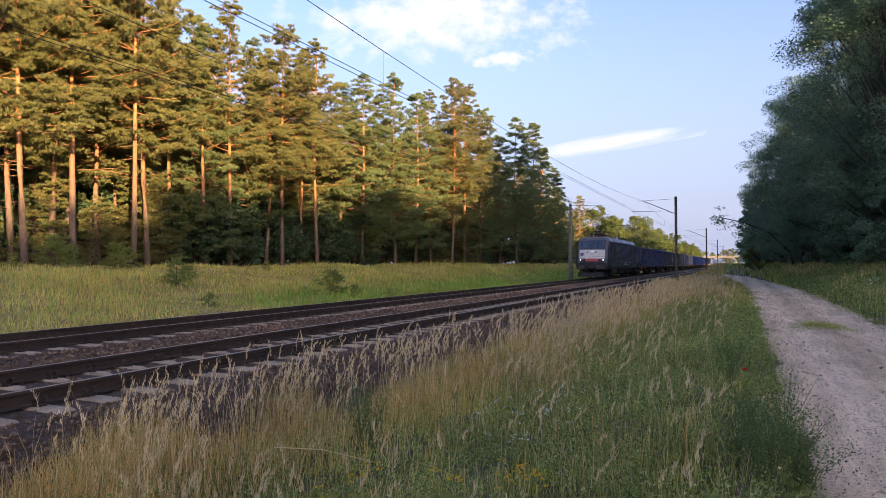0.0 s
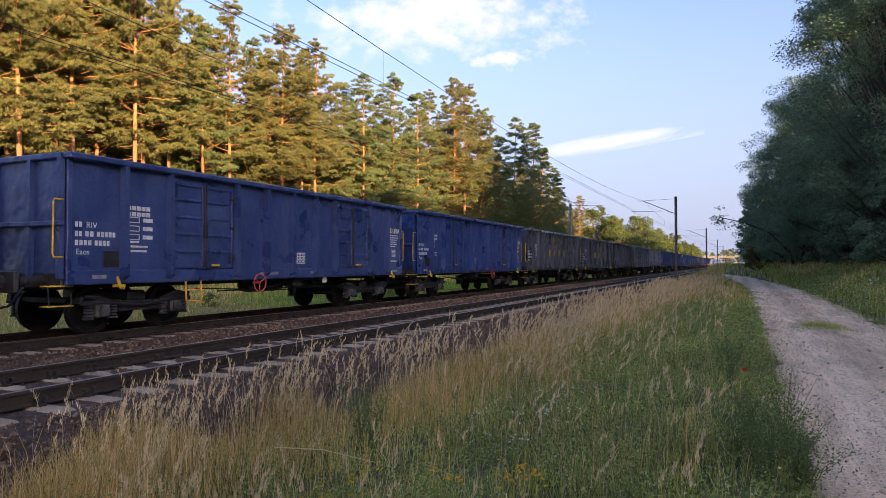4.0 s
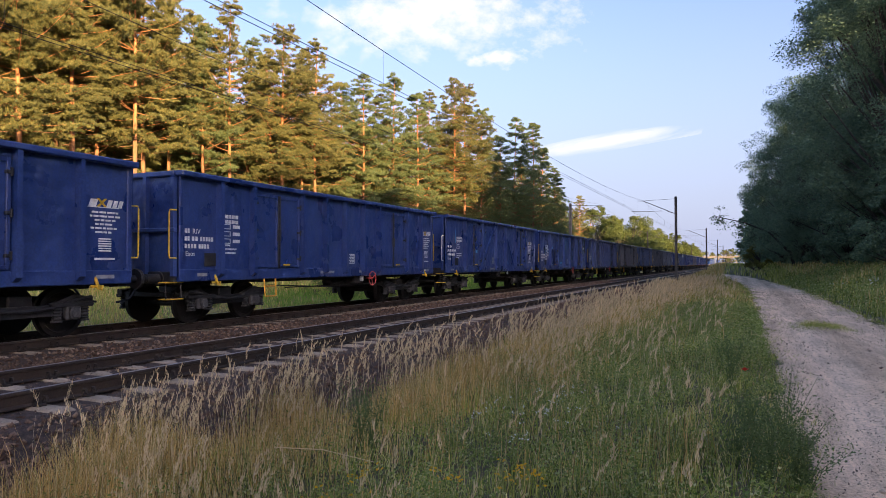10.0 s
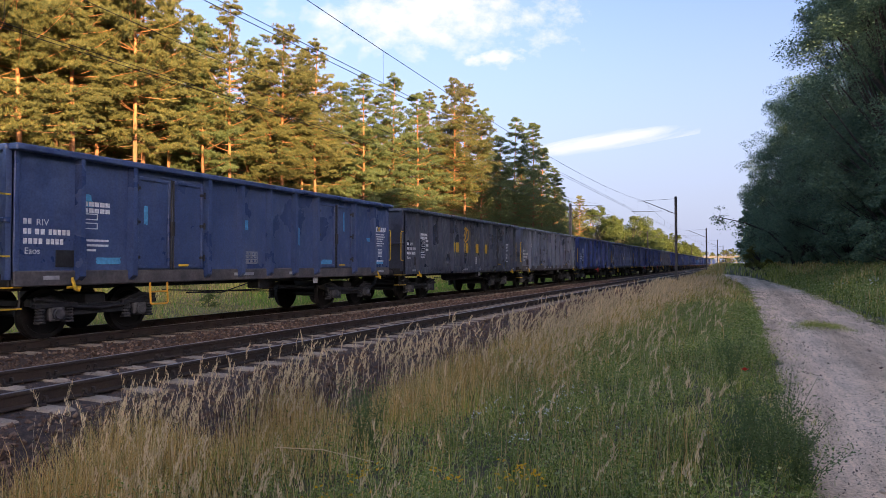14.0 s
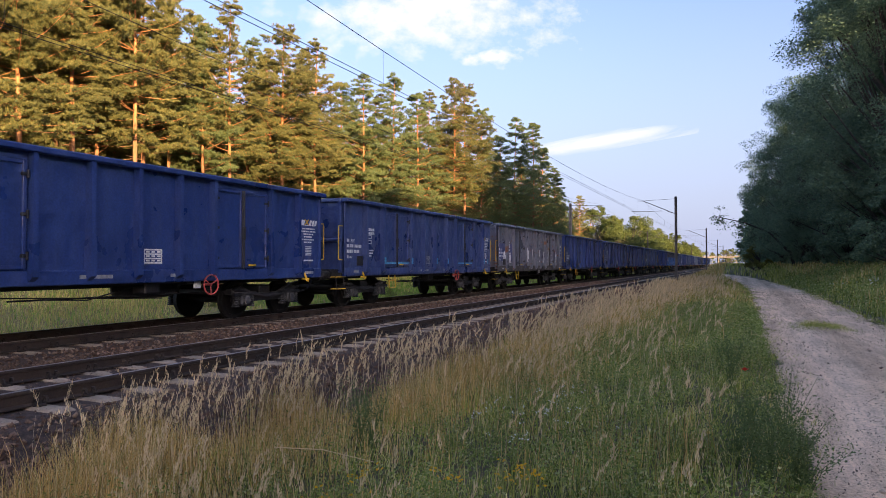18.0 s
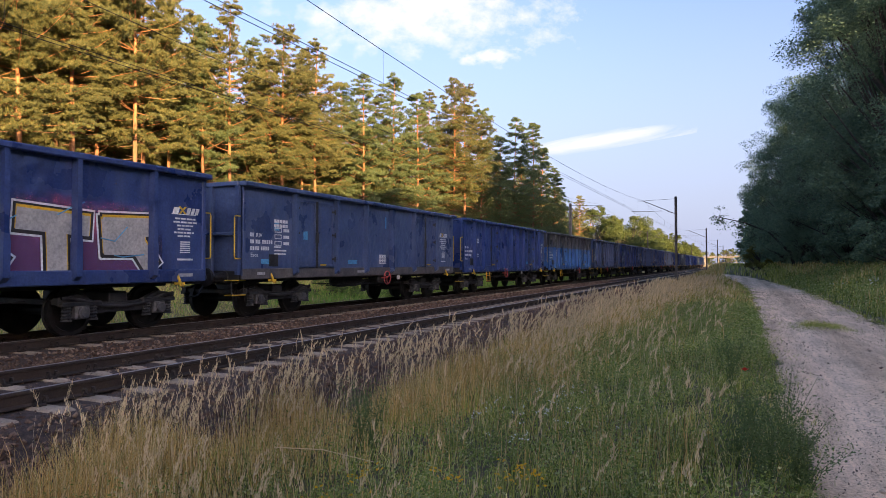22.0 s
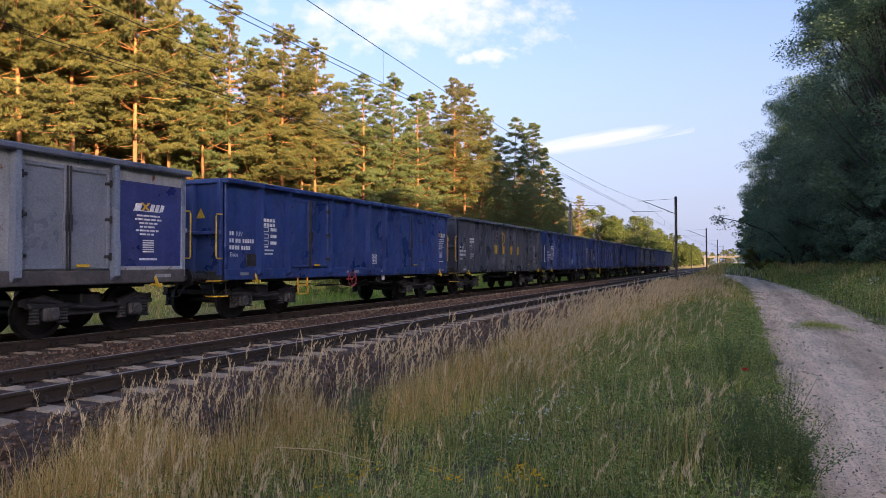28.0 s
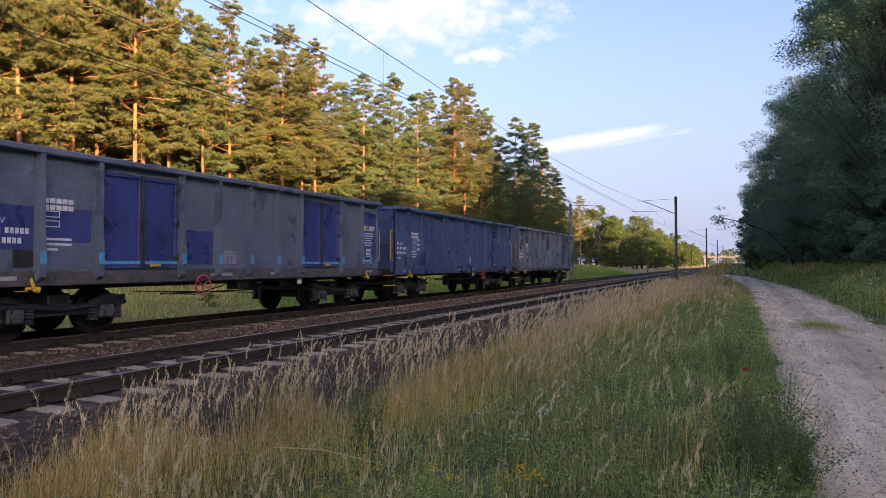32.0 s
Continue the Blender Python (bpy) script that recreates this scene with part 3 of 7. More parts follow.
def door_mesh(w, ribs):
    m = M()
    z0, z1 = 1.27, 3.12
    m.box(SIDE + 0.004, SIDE + 0.024, -w / 2, w / 2, z0, z1)
    for a, b in ((-w / 2, -w / 2 + 0.075), (w / 2 - 0.075, w / 2)):
        m.box(SIDE + 0.01, SIDE + 0.06, a, b, z0, z1, 0.01)
    for z in (z0, z1 - 0.075):
        m.box(SIDE + 0.01, SIDE + 0.058, -w / 2 + 0.07, w / 2 - 0.07, z, z + 0.075, 0.01)
    if ribs:
        for k in range(1, 5):
            z = z0 + (z1 - z0) * k / 5
            m.box(SIDE + 0.01, SIDE + 0.056, -w / 2 + 0.07, w / 2 - 0.07, z - 0.03, z + 0.03, 0.012)
    return m.mesh("door_leaf")


def bogie_meshes():
    side = M()
    pts = [(-1.35, 0.62), (-1.35, 0.74), (-0.95, 0.80), (-0.5, 0.62), (0.5, 0.62), (0.95, 0.80), (1.35, 0.74), (1.35, 0.62), (1.15, 0.56), (0.6, 0.42), (-0.6, 0.42), (-1.15, 0.56)]
    side.loft([[(0.93, y, z) for y, z in pts], [(1.07, y, z) for y, z in pts]])
    bar = M()
    bar.tube([(1.1, -1.3, 0.74), (1.12, -0.95, 0.69), (1.13, -0.5, 0.57), (1.13, 0, 0.53), (1.13, 0.5, 0.57), (1.12, 0.95, 0.69), (1.1, 1.3, 0.74)], 0.034, 8)
    fr = M()
    fr.box(-1.0, 1.0, -0.22, 0.22, 0.5, 0.82, 0.03)
    beam = M()
    beam.box(-0.95, 0.95, -0.05, 0.05, 0.6, 0.72, 0.02)
    cap = M()
    cap.box(0.99, 1.16, -0.42, 0.42, 0.57, 0.66, 0.03)
    box = M()
    box.box(0.98, 1.17, -0.15, 0.15, 0.33, 0.60, 0.035)
    box.disc((1.17, 0, 0.46), (1, 0, 0), ((0, 0.115), (0.035, 0.115), (0.045, 0.09), (0.06, 0.085)), 14)
    spring = M()
    coil = [(0.0, 0.1), (0.03, 0.1)]
    for k in range(4):
        coil += [(0.035 + 0.058 * k, 0.07), (0.064 + 0.058 * k, 0.095)]
    spring.disc((1.06, 0, 0.30), (0, 0, 1), coil + [(0.27, 0.07)], 10)
    ws = M()
    ws.rod((-1.05, 0, 0), (1.05, 0, 0), 0.085, n=10)
    for s in (-1, 1):
        ws.disc((s * 0.75, 0, 0), (s, 0, 0), ((-0.085, 0.40), (-0.08, 0.487), (-0.055, 0.487), (-0.045, 0.462), (0.06, 0.457), (0.065, 0.38), (0.03, 0.36), (0.02, 0.16), (0.06, 0.13), (0.07, 0.09)), 26)
    return {"bolster": fr.mesh("bogie_bolster"), "side": side.mesh("side_frame"), "bar": bar.mesh("leaf_bar"), "beam": beam.mesh("end_beam"), "cap": cap.mesh("spring_cap"), "box": box.mesh("axle_box", smooth=False), "spring": spring.mesh("coil_spring"), "ws": ws.mesh("wheelset")}


def add_bogie(parent, y):
    k = cached("bogie", bogie_meshes)
    b = part("bogie", k["bolster"], MAT["running"], parent, at=pose(0, y, 0))
    for turn in (0, 180):
        r = pose(0, 0, 0, 0, 0, turn)
        part("side_frame", k["side"], MAT["running"], b, at=r)
        part("leaf_bar", k["bar"], MAT["running"], b, at=r)
        part("end_beam", k["beam"], MAT["running"], b, at=pose(0, 1.25 if turn else -1.25, 0))
        for yy in (-0.9, 0.9):
            part("axle_box", k["box"], MAT["grey_steel"], b, at=r @ pose(0, yy, 0))
            part("spring_cap", k["cap"], MAT["running"], b, at=r @ pose(0, yy, 0))
            for q in (-0.27, 0.27):
                part("coil_spring", k["spring"], MAT["spring_steel"], b, at=r @ pose(0, yy + q, 0))
    for yy in (-0.9, 0.9):
        part("wheelset", k["ws"], MAT["wheel"], b, at=pose(0, yy, 0.46))
    return b


def ring_bars(rows, z_top, y0, x=SIDE + 0.004):
    """Unreadable lines of writing: rows of (height, gap, [lengths])."""
    m, z = M(), z_top
    for h, gap, lens in rows:
        y = y0
        for ln in lens:
            if ln > 0:
                m.box(x, x + 0.003, y, y + ln, z - h, z)
            y += abs(ln) + 0.045
        z -= h + gap
    return m


def number_bar(w):
    """A run of unreadable figures, one short bar each."""
    m = M()
    n = max(2, round(w / 0.085))
    for k in range(n):
        m.box(SIDE + 0.004, SIDE + 0.007, k * w / n, (k + 0.72) * w / n, 0.012, 0.108)
    return m.mesh("number_bar")


NUMBER_ROWS = ((0.0, 2.03, 0.16), (0.0, 1.86, 0.16), (0.205, 1.86, 0.2), (0.45, 1.86, 0.42), (0.0, 1.695, 0.36), (0.405, 1.695, 0.34))


def table_block(seed):
    r = random.Random(seed)
    m = M()
    x = SIDE + 0.004
    for k, (w, h) in enumerate(((0.62, 0.1), (0.62, 0.1))):
        z = 2.33 - k * 0.12
        for a in np.arange(0, w - 0.05, 0.115):
            m.box(x, x + 0.003, a, a + 0.095, z, z + 0.085)
    for k in range(2 + seed % 2):
        z = 2.08 - 0.17 * k
        y = 0.02 if seed % 3 else 0.1
        for a, b, c, d in ((y, y + 0.28, z, z + 0.018), (y, y + 0.28, z + 0.1, z + 0.118), (y, y + 0.02, z, z + 0.11), (y + 0.26, y + 0.28, z, z + 0.11)):
            m.box(x, x + 0.003, a, b, c, d)
        if seed % 2:
            m.box(x, x + 0.003, y + 0.36, y + 0.6, z + 0.02, z + 0.1)
    for k in range(3):
        m.box(x, x + 0.003, 0, 0.25 + 0.3 * r.random(), 1.68 - 0.09 * k, 1.72 - 0.09 * k)
    return m.mesh("load_table")


def small_table():
    m = M()
    x = SIDE + 0.004
    for k in range(4):
        m.box(x, x + 0.003, 0, 0.42, 1.62 + 0.09 * k, 1.65 + 0.09 * k)
        if k < 3:
            for a in (0.03, 0.17, 0.31):
                m.box(x, x + 0.003, a, a + 0.09, 1.665 + 0.09 * k, 1.70 + 0.09 * k)
    for y in (-0.02, 0.42):
        m.box(x, x + 0.003, y, y + 0.02, 1.62, 1.92)
    return m.mesh("revision_table")


def owner_text():
    m = M()
    x = SIDE + 0.004
    r = random.Random(5)
    for k in range(6):
        w = 0.42 + 0.25 * r.random()
        z = 2.24 - 0.075 * k
        y = -w / 2
        while y < w / 2 - 0.05:
            ln = min(0.05 + 0.12 * r.random(), w / 2 - y)
            m.box(x, x + 0.003, y, y + ln, z, z + 0.036)
            y += ln + 0.022
    for k in range(6):
        m.box(x, x + 0.003, -0.14, 0.14, 1.52 + 0.045 * k, 1.545 + 0.045 * k)
    m.box(x, x + 0.003, -0.22, 0.22, 1.36, 1.40)
    return m.mesh("owner_lines")


def emblem_white():
    m = M()
    x = SIDE + 0.004
    for a, b in ((-0.36, -0.2), (0.02, 0.12), (0.15, 0.24), (0.27, 0.36)):
        m.face([(x, a, 2.36), (x, b, 2.36), (x, b + 0.05, 2.50), (x, a + 0.05, 2.50)])
    m.box(x, x + 0.003, -0.38, 0.3, 2.345, 2.36)
    return m.mesh("emblem_bars")


def emblem_yellow():
    m = M()
    x = SIDE + 0.005
    for y0, y1 in ((-0.17, 0.0), (0.0, -0.17)):
        m.face([(x, y0 - 0.02, 2.36), (x, y0 + 0.04, 2.36), (x, y1 + 0.04, 2.52), (x, y1 - 0.02, 2.52)])
    return m.mesh("emblem_cross")


def stencil_block():
    """One upright yellow bar of the sprayed stencil."""
    m = M()
    x = SIDE + 0.004
    m.box(x, x + 0.003, 0.0, 0.28, 1.85, 2.27)
    return m.mesh("stencil_block")


def stencil_ring():
    """A hexagon outline with a slanting bar."""
    m = M()
    x = SIDE + 0.004
    out = [(0.0, 3.0), (0.33, 2.82), (0.33, 2.46), (0.0, 2.27), (-0.33, 2.46), (-0.33, 2.82)]
    inn = [(y * 0.78, 2.64 + (z - 2.64) * 0.78) for y, z in out]
    for k in range(6):
        a, b, c, d = out[k], out[(k + 1) % 6], inn[(k + 1) % 6], inn[k]
        m.face([(x, *a), (x, *b), (x, *c), (x, *d)])
    m.face([(x, -0.14, 2.40), (x, -0.06, 2.36), (x, 0.16, 2.86), (x, 0.08, 2.90)])
    m.face([(x, -0.20, 2.56), (x, -0.13, 2.56), (x, 0.02, 2.92), (x, -0.05, 2.90)])
    return m.mesh("stencil_ring")


def scrawl(seed, y0, y1, z0, z1, r=0.014, n=7):
    """Looping spray-can scribbles: a tall main loop, a smaller one over it and an underline."""
    rr = random.Random(seed)
    m = M()
    x = SIDE + 0.006
    for k in range(n):
        c = y0 + (y1 - y0) * (k + 0.5) / n
        w = (y1 - y0) / n * rr.uniform(0.36, 0.5)
        h, mz = (z1 - z0) * rr.uniform(0.32, 0.5), (z0 + z1) / 2 + rr.uniform(-0.1, 0.1)
        for f1, f2, size in ((rr.uniform(7, 10), rr.uniform(14, 19), 1.0), (rr.uniform(12, 16), rr.uniform(8, 11), 0.6)):
            a, b = rr.uniform(0, 6), rr.uniform(0, 6)
            p = []
            for q in range(54):
                u = q / 53
                p.append((x, c + size * w * (0.6 * math.sin(a + f1 * u) + 0.6 * (u - 0.5)), mz + size * h * (0.75 * math.sin(b + f2 * u) + 0.3 * math.sin(a + 5 * u))))
            m.tube(p, r * (0.8 if size < 1 else 1.0), 4)
        if rr.random() < 0.6:
            m.tube([(x, c - w, mz - h * 1.1), (x, c, mz - h * 1.02), (x, c + w * 0.9, mz - h * 1.12)], r * 0.8, 4)
    return m.mesh("scrawl")


def rusty_dirt_sill():
    m = M()
    m.box(1.36, SIDE + 0.045, -BODY, BODY, 0.98, 1.25, 0.02)
    return m.mesh("side_sill")


def patch_meshes(seed, n, style, kind):
    """Every dab of touch-up paint as a mesh of its own."""
    r = random.Random(seed)
    out = []
    x = SIDE + 0.005
    if style == "feet":
        for y in LAYOUT["A"][0] + (12.1,):
            if r.random() < 0.8:
                out.append(M().box(SIDE + 0.1705, SIDE + 0.175, y - BODY - 0.06, y - BODY + 0.06, 1.36, 1.58).mesh("touch_up"))
        for a, b in ((2.4, 4.2), (8.6, 10.4)):
            out.append(M().box(x + 0.06, x + 0.063, a - BODY, b - BODY, 1.36, 1.42).mesh("touch_up"))
    posts, doors = LAYOUT[kind]
    for k in range(n):
        y, z = r.uniform(-BODY + 0.3, BODY - 0.8), r.uniform(1.7, 2.6)
        w, h = r.choice(((0.09, 0.5), (0.1, 0.4), (0.22, 0.12), (0.2, 0.24), (0.08, 0.6), (0.09, 0.26)))
        if k % 5 == 0:
            z, w, h = 1.36, 0.55, 0.13
        q = min(posts, key=lambda v: abs(v - BODY - y - w / 2)) - BODY
        if abs(q - y - w / 2) < w / 2 + 0.07:
            y = q + 0.08
        x = SIDE + (0.028 if any(a - 0.05 < y + BODY + w / 2 < b + 0.05 for a, b in doors) else 0.005)
        c, e = (y + w / 2, z + h / 2), []
        for j in range(16):
            t = j / 16 * 6.283
            s = 1 / max(abs(math.cos(t)), abs(math.sin(t))) * r.uniform(0.86, 1.04)
            e.append((x, c[0] + w / 2 * s * math.cos(t), c[1] + h / 2 * s * math.sin(t)))
        m = M()
        m.face(e)
        out.append(m.mesh("touch_up"))
    return out


def panel_plates(spans):
    m = M()
    for a, b, z0, z1 in spans:
        m.box(SIDE + 0.0005, SIDE + 0.0025, a - BODY, b - BODY, z0, z1)
    return m.mesh("recoloured_panel")


def open_wagon(kind, colour, label, rim="", patches=0, pstyle="", emblem="rail", ribs=False, ladder="", brake=None, panels=(), panel_mat="navy", tag="", post_mat="", warn=False, sill="sill", seed=1, door_mat="", yellow_rails=True, text=True, ship=None):
    posts, doors = LAYOUT[kind]
    root = tagged(new("open_wagon"), label, "goods wagon", "wagons of the goods train")
    base = MAT[colour]

    def side_sheet():
        m = M()
        m.box(SIDE - 0.05, SIDE, -BODY, BODY, 1.22, TOP - 0.08)
        return m.mesh("side_wall")

    def end_sheet():
        m = M()
        outer = [(-1.42, 0.0)]
        for x in (-1.32, -0.5, 0.5, 1.32):
            outer += [(x - 0.06, 0.0), (x - 0.045, 0.09), (x + 0.045, 0.09), (x + 0.06, 0.0)]
        outer += [(1.42, 0.0)]
        ring = [(x, -BODY - d) for x, d in outer] + [(1.42, -BODY + 0.05), (-1.42, -BODY + 0.05)]
        m.loft([[(x, y, z) for x, y in ring] for z in (1.1, TOP - 0.09)])
        return m.mesh("end_wall")

    def end_rail():
        m = M()
        m.box(-1.4, 1.4, -BODY - 0.12, -BODY - 0.01, 2.05, 2.14, 0.015)
        return m.mesh("end_rail")

    def rim_mesh():
        m = M()
        for s in (-1, 1):
            m.box(s * (SIDE - 0.06), s * (SIDE + 0.175), -BODY - 0.06, BODY + 0.06, TOP - 0.115, TOP, 0.02)
            m.box(-SIDE + 0.06, SIDE - 0.06, s * (BODY - 0.06), s * (BODY + 0.09), TOP - 0.115, TOP, 0.02)
        return m.mesh("top_rim")

    def floor_mesh():
        m = M()
        m.box(-SIDE + 0.05, SIDE - 0.05, -BODY + 0.05, BODY - 0.05, 1.2, 1.26)
        return m.mesh("floor")

    def frame_mesh():
        m = M()
        m.box(-0.25, 0.25, -BODY - 0.02, BODY + 0.02, 0.86, 1.2, 0.02)
        for y in (-BODY + 0.1, -4.5, -1.6, 1.6, 4.5, BODY - 0.1):
            m.box(-1.33, 1.33, y - 0.12, y + 0.12, 0.92, 1.2, 0.02)
        for s in (-1, 1):
            m.box(s * 0.85, s * 1.1, -BODY, BODY, 1.0, 1.2)
            m.loft([[(s * 1.2, -3.4, 1.06), (s * 1.2, -2.5, 0.93), (s * 1.2, 2.5, 0.93), (s * 1.2, 3.4, 1.06)], [(s * 1.24, -3.4, 1.06), (s * 1.24, -2.5, 0.93), (s * 1.24, 2.5, 0.93), (s * 1.24, 3.4, 1.06)]])
        m.rod((1.0, -2.2, 0.72), (1.0, 2.6, 0.70), 0.018, n=6)
        m.rod((0.9, -2.8, 0.8), (0.9, 1.2, 0.62), 0.015, n=6)
        return m.mesh("underframe")

    for turn in (0, 180):
        part("side_wall", cached("side", side_sheet), base, root, at=pose(0, 0, 0, 0, 0, turn))
        part("end_wall", cached("end", end_sheet), base, root, at=pose(0, 0, 0, 0, 0, turn))
        part("end_rail", cached("end_rail", end_rail), base, root, at=pose(0, 0, 0, 0, 0, turn))
        part("side_sill", cached("sill", rusty_dirt_sill), MAT["sill"] if sill == "sill" and colour in ("slate", "dgrey", "rusty", "grey") else base, root, at=pose(0, 0, 0, 0, 0, turn))
        for y in posts:
            part("post", cached("post", post_mesh), MAT[post_mat] if post_mat else base, root, at=pose(0, 0, 0, 0, 0, turn) @ pose(0, y - BODY, 0))
        for y in (0.05, 12.75):
            part("corner_post", cached("corner_post", corner_post_mesh), MAT[post_mat] if post_mat else base, root, at=pose(0, 0, 0, 0, 0, turn) @ pose(0, y - BODY, 0))
        for a, b in doors:
            n = 2 if b - a > 1.2 else 1
            w = (b - a - 0.16) / n
            for k in range(n):
                me = cached(("door", round(w, 2), ribs), lambda: door_mesh(w - 0.02, ribs))
                d = part("door_leaf", me, MAT[door_mat] if door_mat else base, root, at=pose(0, 0, 0, 0, 0, turn) @ pose(0, a - BODY + 0.08 + w * (k + 0.5), 0))
                if turn == 0:
                    def hinge():
                        m = M()
                        m.box(SIDE + 0.02, SIDE + 0.09, -0.03, 0.09, -0.03, 0.03, 0.01)
                        m.rod((SIDE + 0.085, 0, -0.07), (SIDE + 0.085, 0, 0.07), 0.022, n=6)
                        return m.mesh("hinge")
                    for hz in (1.5, 2.2, 2.88):
                        part("hinge", cached("hinge", hinge), MAT["running"], d, at=pose(0, (-w / 2 + 0.02) if k == 0 else (w / 2 - 0.02), hz, 180 if k else 0))

                    def bolt():
                        m = M()
                        m.rod((SIDE + 0.075, 0, 1.25), (SIDE + 0.075, 0, 3.12), 0.018, n=6)
                        m.box(SIDE + 0.05, SIDE + 0.11, -0.025, 0.025, 1.95, 2.25, 0.01)
                        return m.mesh("bolt_rod")
                    part("bolt_rod", cached("bolt", bolt), MAT["running"], d, at=pose(0, (w / 2 - 0.03) * (1 if k == 0 else -1), 0))
                    if k == n - 1:
                        def latch():
                            m = M()
                            m.box(SIDE + 0.06, SIDE + 0.1, -0.13, 0.13, 1.31, 1.36, 0.01)
                            return m.mesh("latch")
                        part("latch", cached("latch", latch), MAT["yellow"], d, "small yellow latch", pose(0, -0.15, 0))
    part("top_rim", cached("rim", rim_mesh), MAT[rim] if rim else base, root)
    part("floor", cached("floor", floor_mesh), MAT["sill"], root)
    part("underframe", cached("under", frame_mesh), MAT["running"], root)
    if kind == "D":
        def brace(a, b):
            m = M()
            m.loft([[(SIDE, a - BODY + 0.02, 1.32), (SIDE + 0.06, a - BODY + 0.02, 1.32), (SIDE + 0.06, a - BODY + 0.16, 1.32), (SIDE, a - BODY + 0.16, 1.32)], [(SIDE, b - BODY - 0.1, 3.2), (SIDE + 0.06, b - BODY - 0.1, 3.2), (SIDE + 0.06, b - BODY + 0.04, 3.2), (SIDE, b - BODY + 0.04, 3.2)]])
            return m.mesh("diagonal_brace")
        part("diagonal_brace", cached("br1", lambda: brace(4.1, 6.0)), base, root)
        part("diagonal_brace", cached("br2", lambda: brace(8.8, 7.5)), base, root)

        def rail_bar():
            m = M()
            m.box(SIDE, SIDE + 0.06, 6.0 - BODY, 7.4 - BODY, 2.45, 2.53, 0.015)
            return m.mesh("waist_rail")
        part("waist_rail", cached("waist", rail_bar), base, root)
    for y in (-4.5, 4.5):
        add_bogie(root, y)

    def buffer():
        m = M()
        m.disc((0, 0, 0), (0, -1, 0), ((0.0, 0.15), (0.05, 0.15), (0.06, 0.1), (0.38, 0.1), (0.39, 0.085), (0.56, 0.085), (0.57, 0.21), (0.6, 0.22), (0.62, 0.19)), 16)
        return m.mesh("buffer")
    for x in (-0.875, 0.875):
        part("buffer", cached("buffer", buffer), MAT["running"], root, at=pose(x, -BODY, 1.05))
        part("buffer", cached("buffer", buffer), MAT["running"], root, at=pose(x, BODY, 1.05, 0, 0, 180))

    def coupling():
        m = M()
        m.tube([(0, -BODY, 1.0), (0, -BODY - 0.3, 0.95), (0, -BODY - 0.6, 0.93)], 0.05)
        m.tube([(0.3, -BODY, 0.95), (0.32, -BODY - 0.3, 0.6), (0.3, -BODY - 0.6, 0.55)], 0.025)
        return m.mesh("coupling")
    for t in (0, 180):
        part("coupling", cached("coupling", coupling), MAT["running"], root, at=pose(0, 0, 0, 0, 0, t))

    def handrail():
        m = M()
        m.tube([(1.38, -BODY - 0.02, 2.52), (1.38, -BODY - 0.2, 2.52), (1.38, -BODY - 0.22, 2.47), (1.38, -BODY - 0.22, 1.55), (1.38, -BODY - 0.2, 1.49), (1.38, -BODY - 0.02, 1.49)], 0.017)
        return m.mesh("handrail")
    yr = MAT["yellow"] if yellow_rails else MAT["white"]
    part("handrail", cached("handrail", handrail), yr, root, "bent yellow tube" if yellow_rails else "")
    part("handrail", cached("handrail", handrail), yr, root, at=Matrix.Diagonal((1, -1, 1, 1)))

    def step():
        m = M()
        m.tube([(1.3, 0.3, 1.0), (1.33, 0.3, 0.62), (1.33, -0.12, 0.62), (1.3, -0.12, 1.0)], 0.016)
        return m.mesh("step_hanger")

    def tread():
        m = M()
        for z in (0.62, 0.98):
            m.box(1.12, 1.37, -0.15, 0.33, z - 0.025, z, 0.006)
        return m.mesh("step_tread")
    s = part("step_hanger", cached("step", step), MAT["running"], root, at=pose(0, -BODY - 0.12, 0))
    part("step_tread", cached("tread", tread), MAT["yellow"], s, "yellow edged tread")

    def hook():
        m = M()
        m.tube([(SIDE + 0.02, 0, 1.2), (SIDE + 0.08, 0, 1.1), (SIDE + 0.09, 0.03, 0.99), (SIDE + 0.08, 0.1, 0.97), (SIDE + 0.07, 0.13, 1.04)], 0.03)
        m.box(SIDE, SIDE + 0.05, -0.09, 0.13, 1.0, 1.05, 0.01)
        return m.mesh("rope_hook")
    for y in (-5.35, 5.6):
        part("rope_hook", cached("hook", hook), MAT["yellow"], root, "yellow rope hook", pose(0, y, -0.08))

    def tank():
        m = M()
        m.disc((0.75, -0.9, 0.83), (0, 1, 0), ((0, 0.05), (0.06, 0.17), (0.3, 0.2), (1.3, 0.2), (1.54, 0.17), (1.6, 0.05)), 14)
        return m.mesh("air_tank")
    if seed % 2:
        part("air_tank", cached("tank", tank), MAT["running"], root, at=pose(0, (seed % 5) * 0.4 - 0.6, 0))

    def brake_gear():
        m = M()
        m.box(0.9, 1.3, -0.2, 0.2, 0.75, 1.0, 0.03)
        m.disc((0.8, 0.5, 0.85), (0, 1, 0), ((0, 0.1), (0.05, 0.14), (0.4, 0.14), (0.45, 0.1)), 12)
        m.tube([(1.1, -0.3, 0.9), (1.15, -1.4, 0.68), (1.1, -2.2, 0.72)], 0.014)
        return m.mesh("brake_gear")
    part("brake_gear", cached("gear", brake_gear), MAT["running"], root, at=pose(0, 1.1 - 0.5 * (seed % 3), 0))

    def plate():
        m = M()
        m.box(1.30, 1.33, -0.1, 0.1, 0.82, 1.02, 0.006)
        return m.mesh("brake_plate")
    part("brake_plate", cached("plate", plate), MAT["white"], root, "small pale change-over plate", pose(0, 1.3 + (seed % 3) * 0.5, 0))
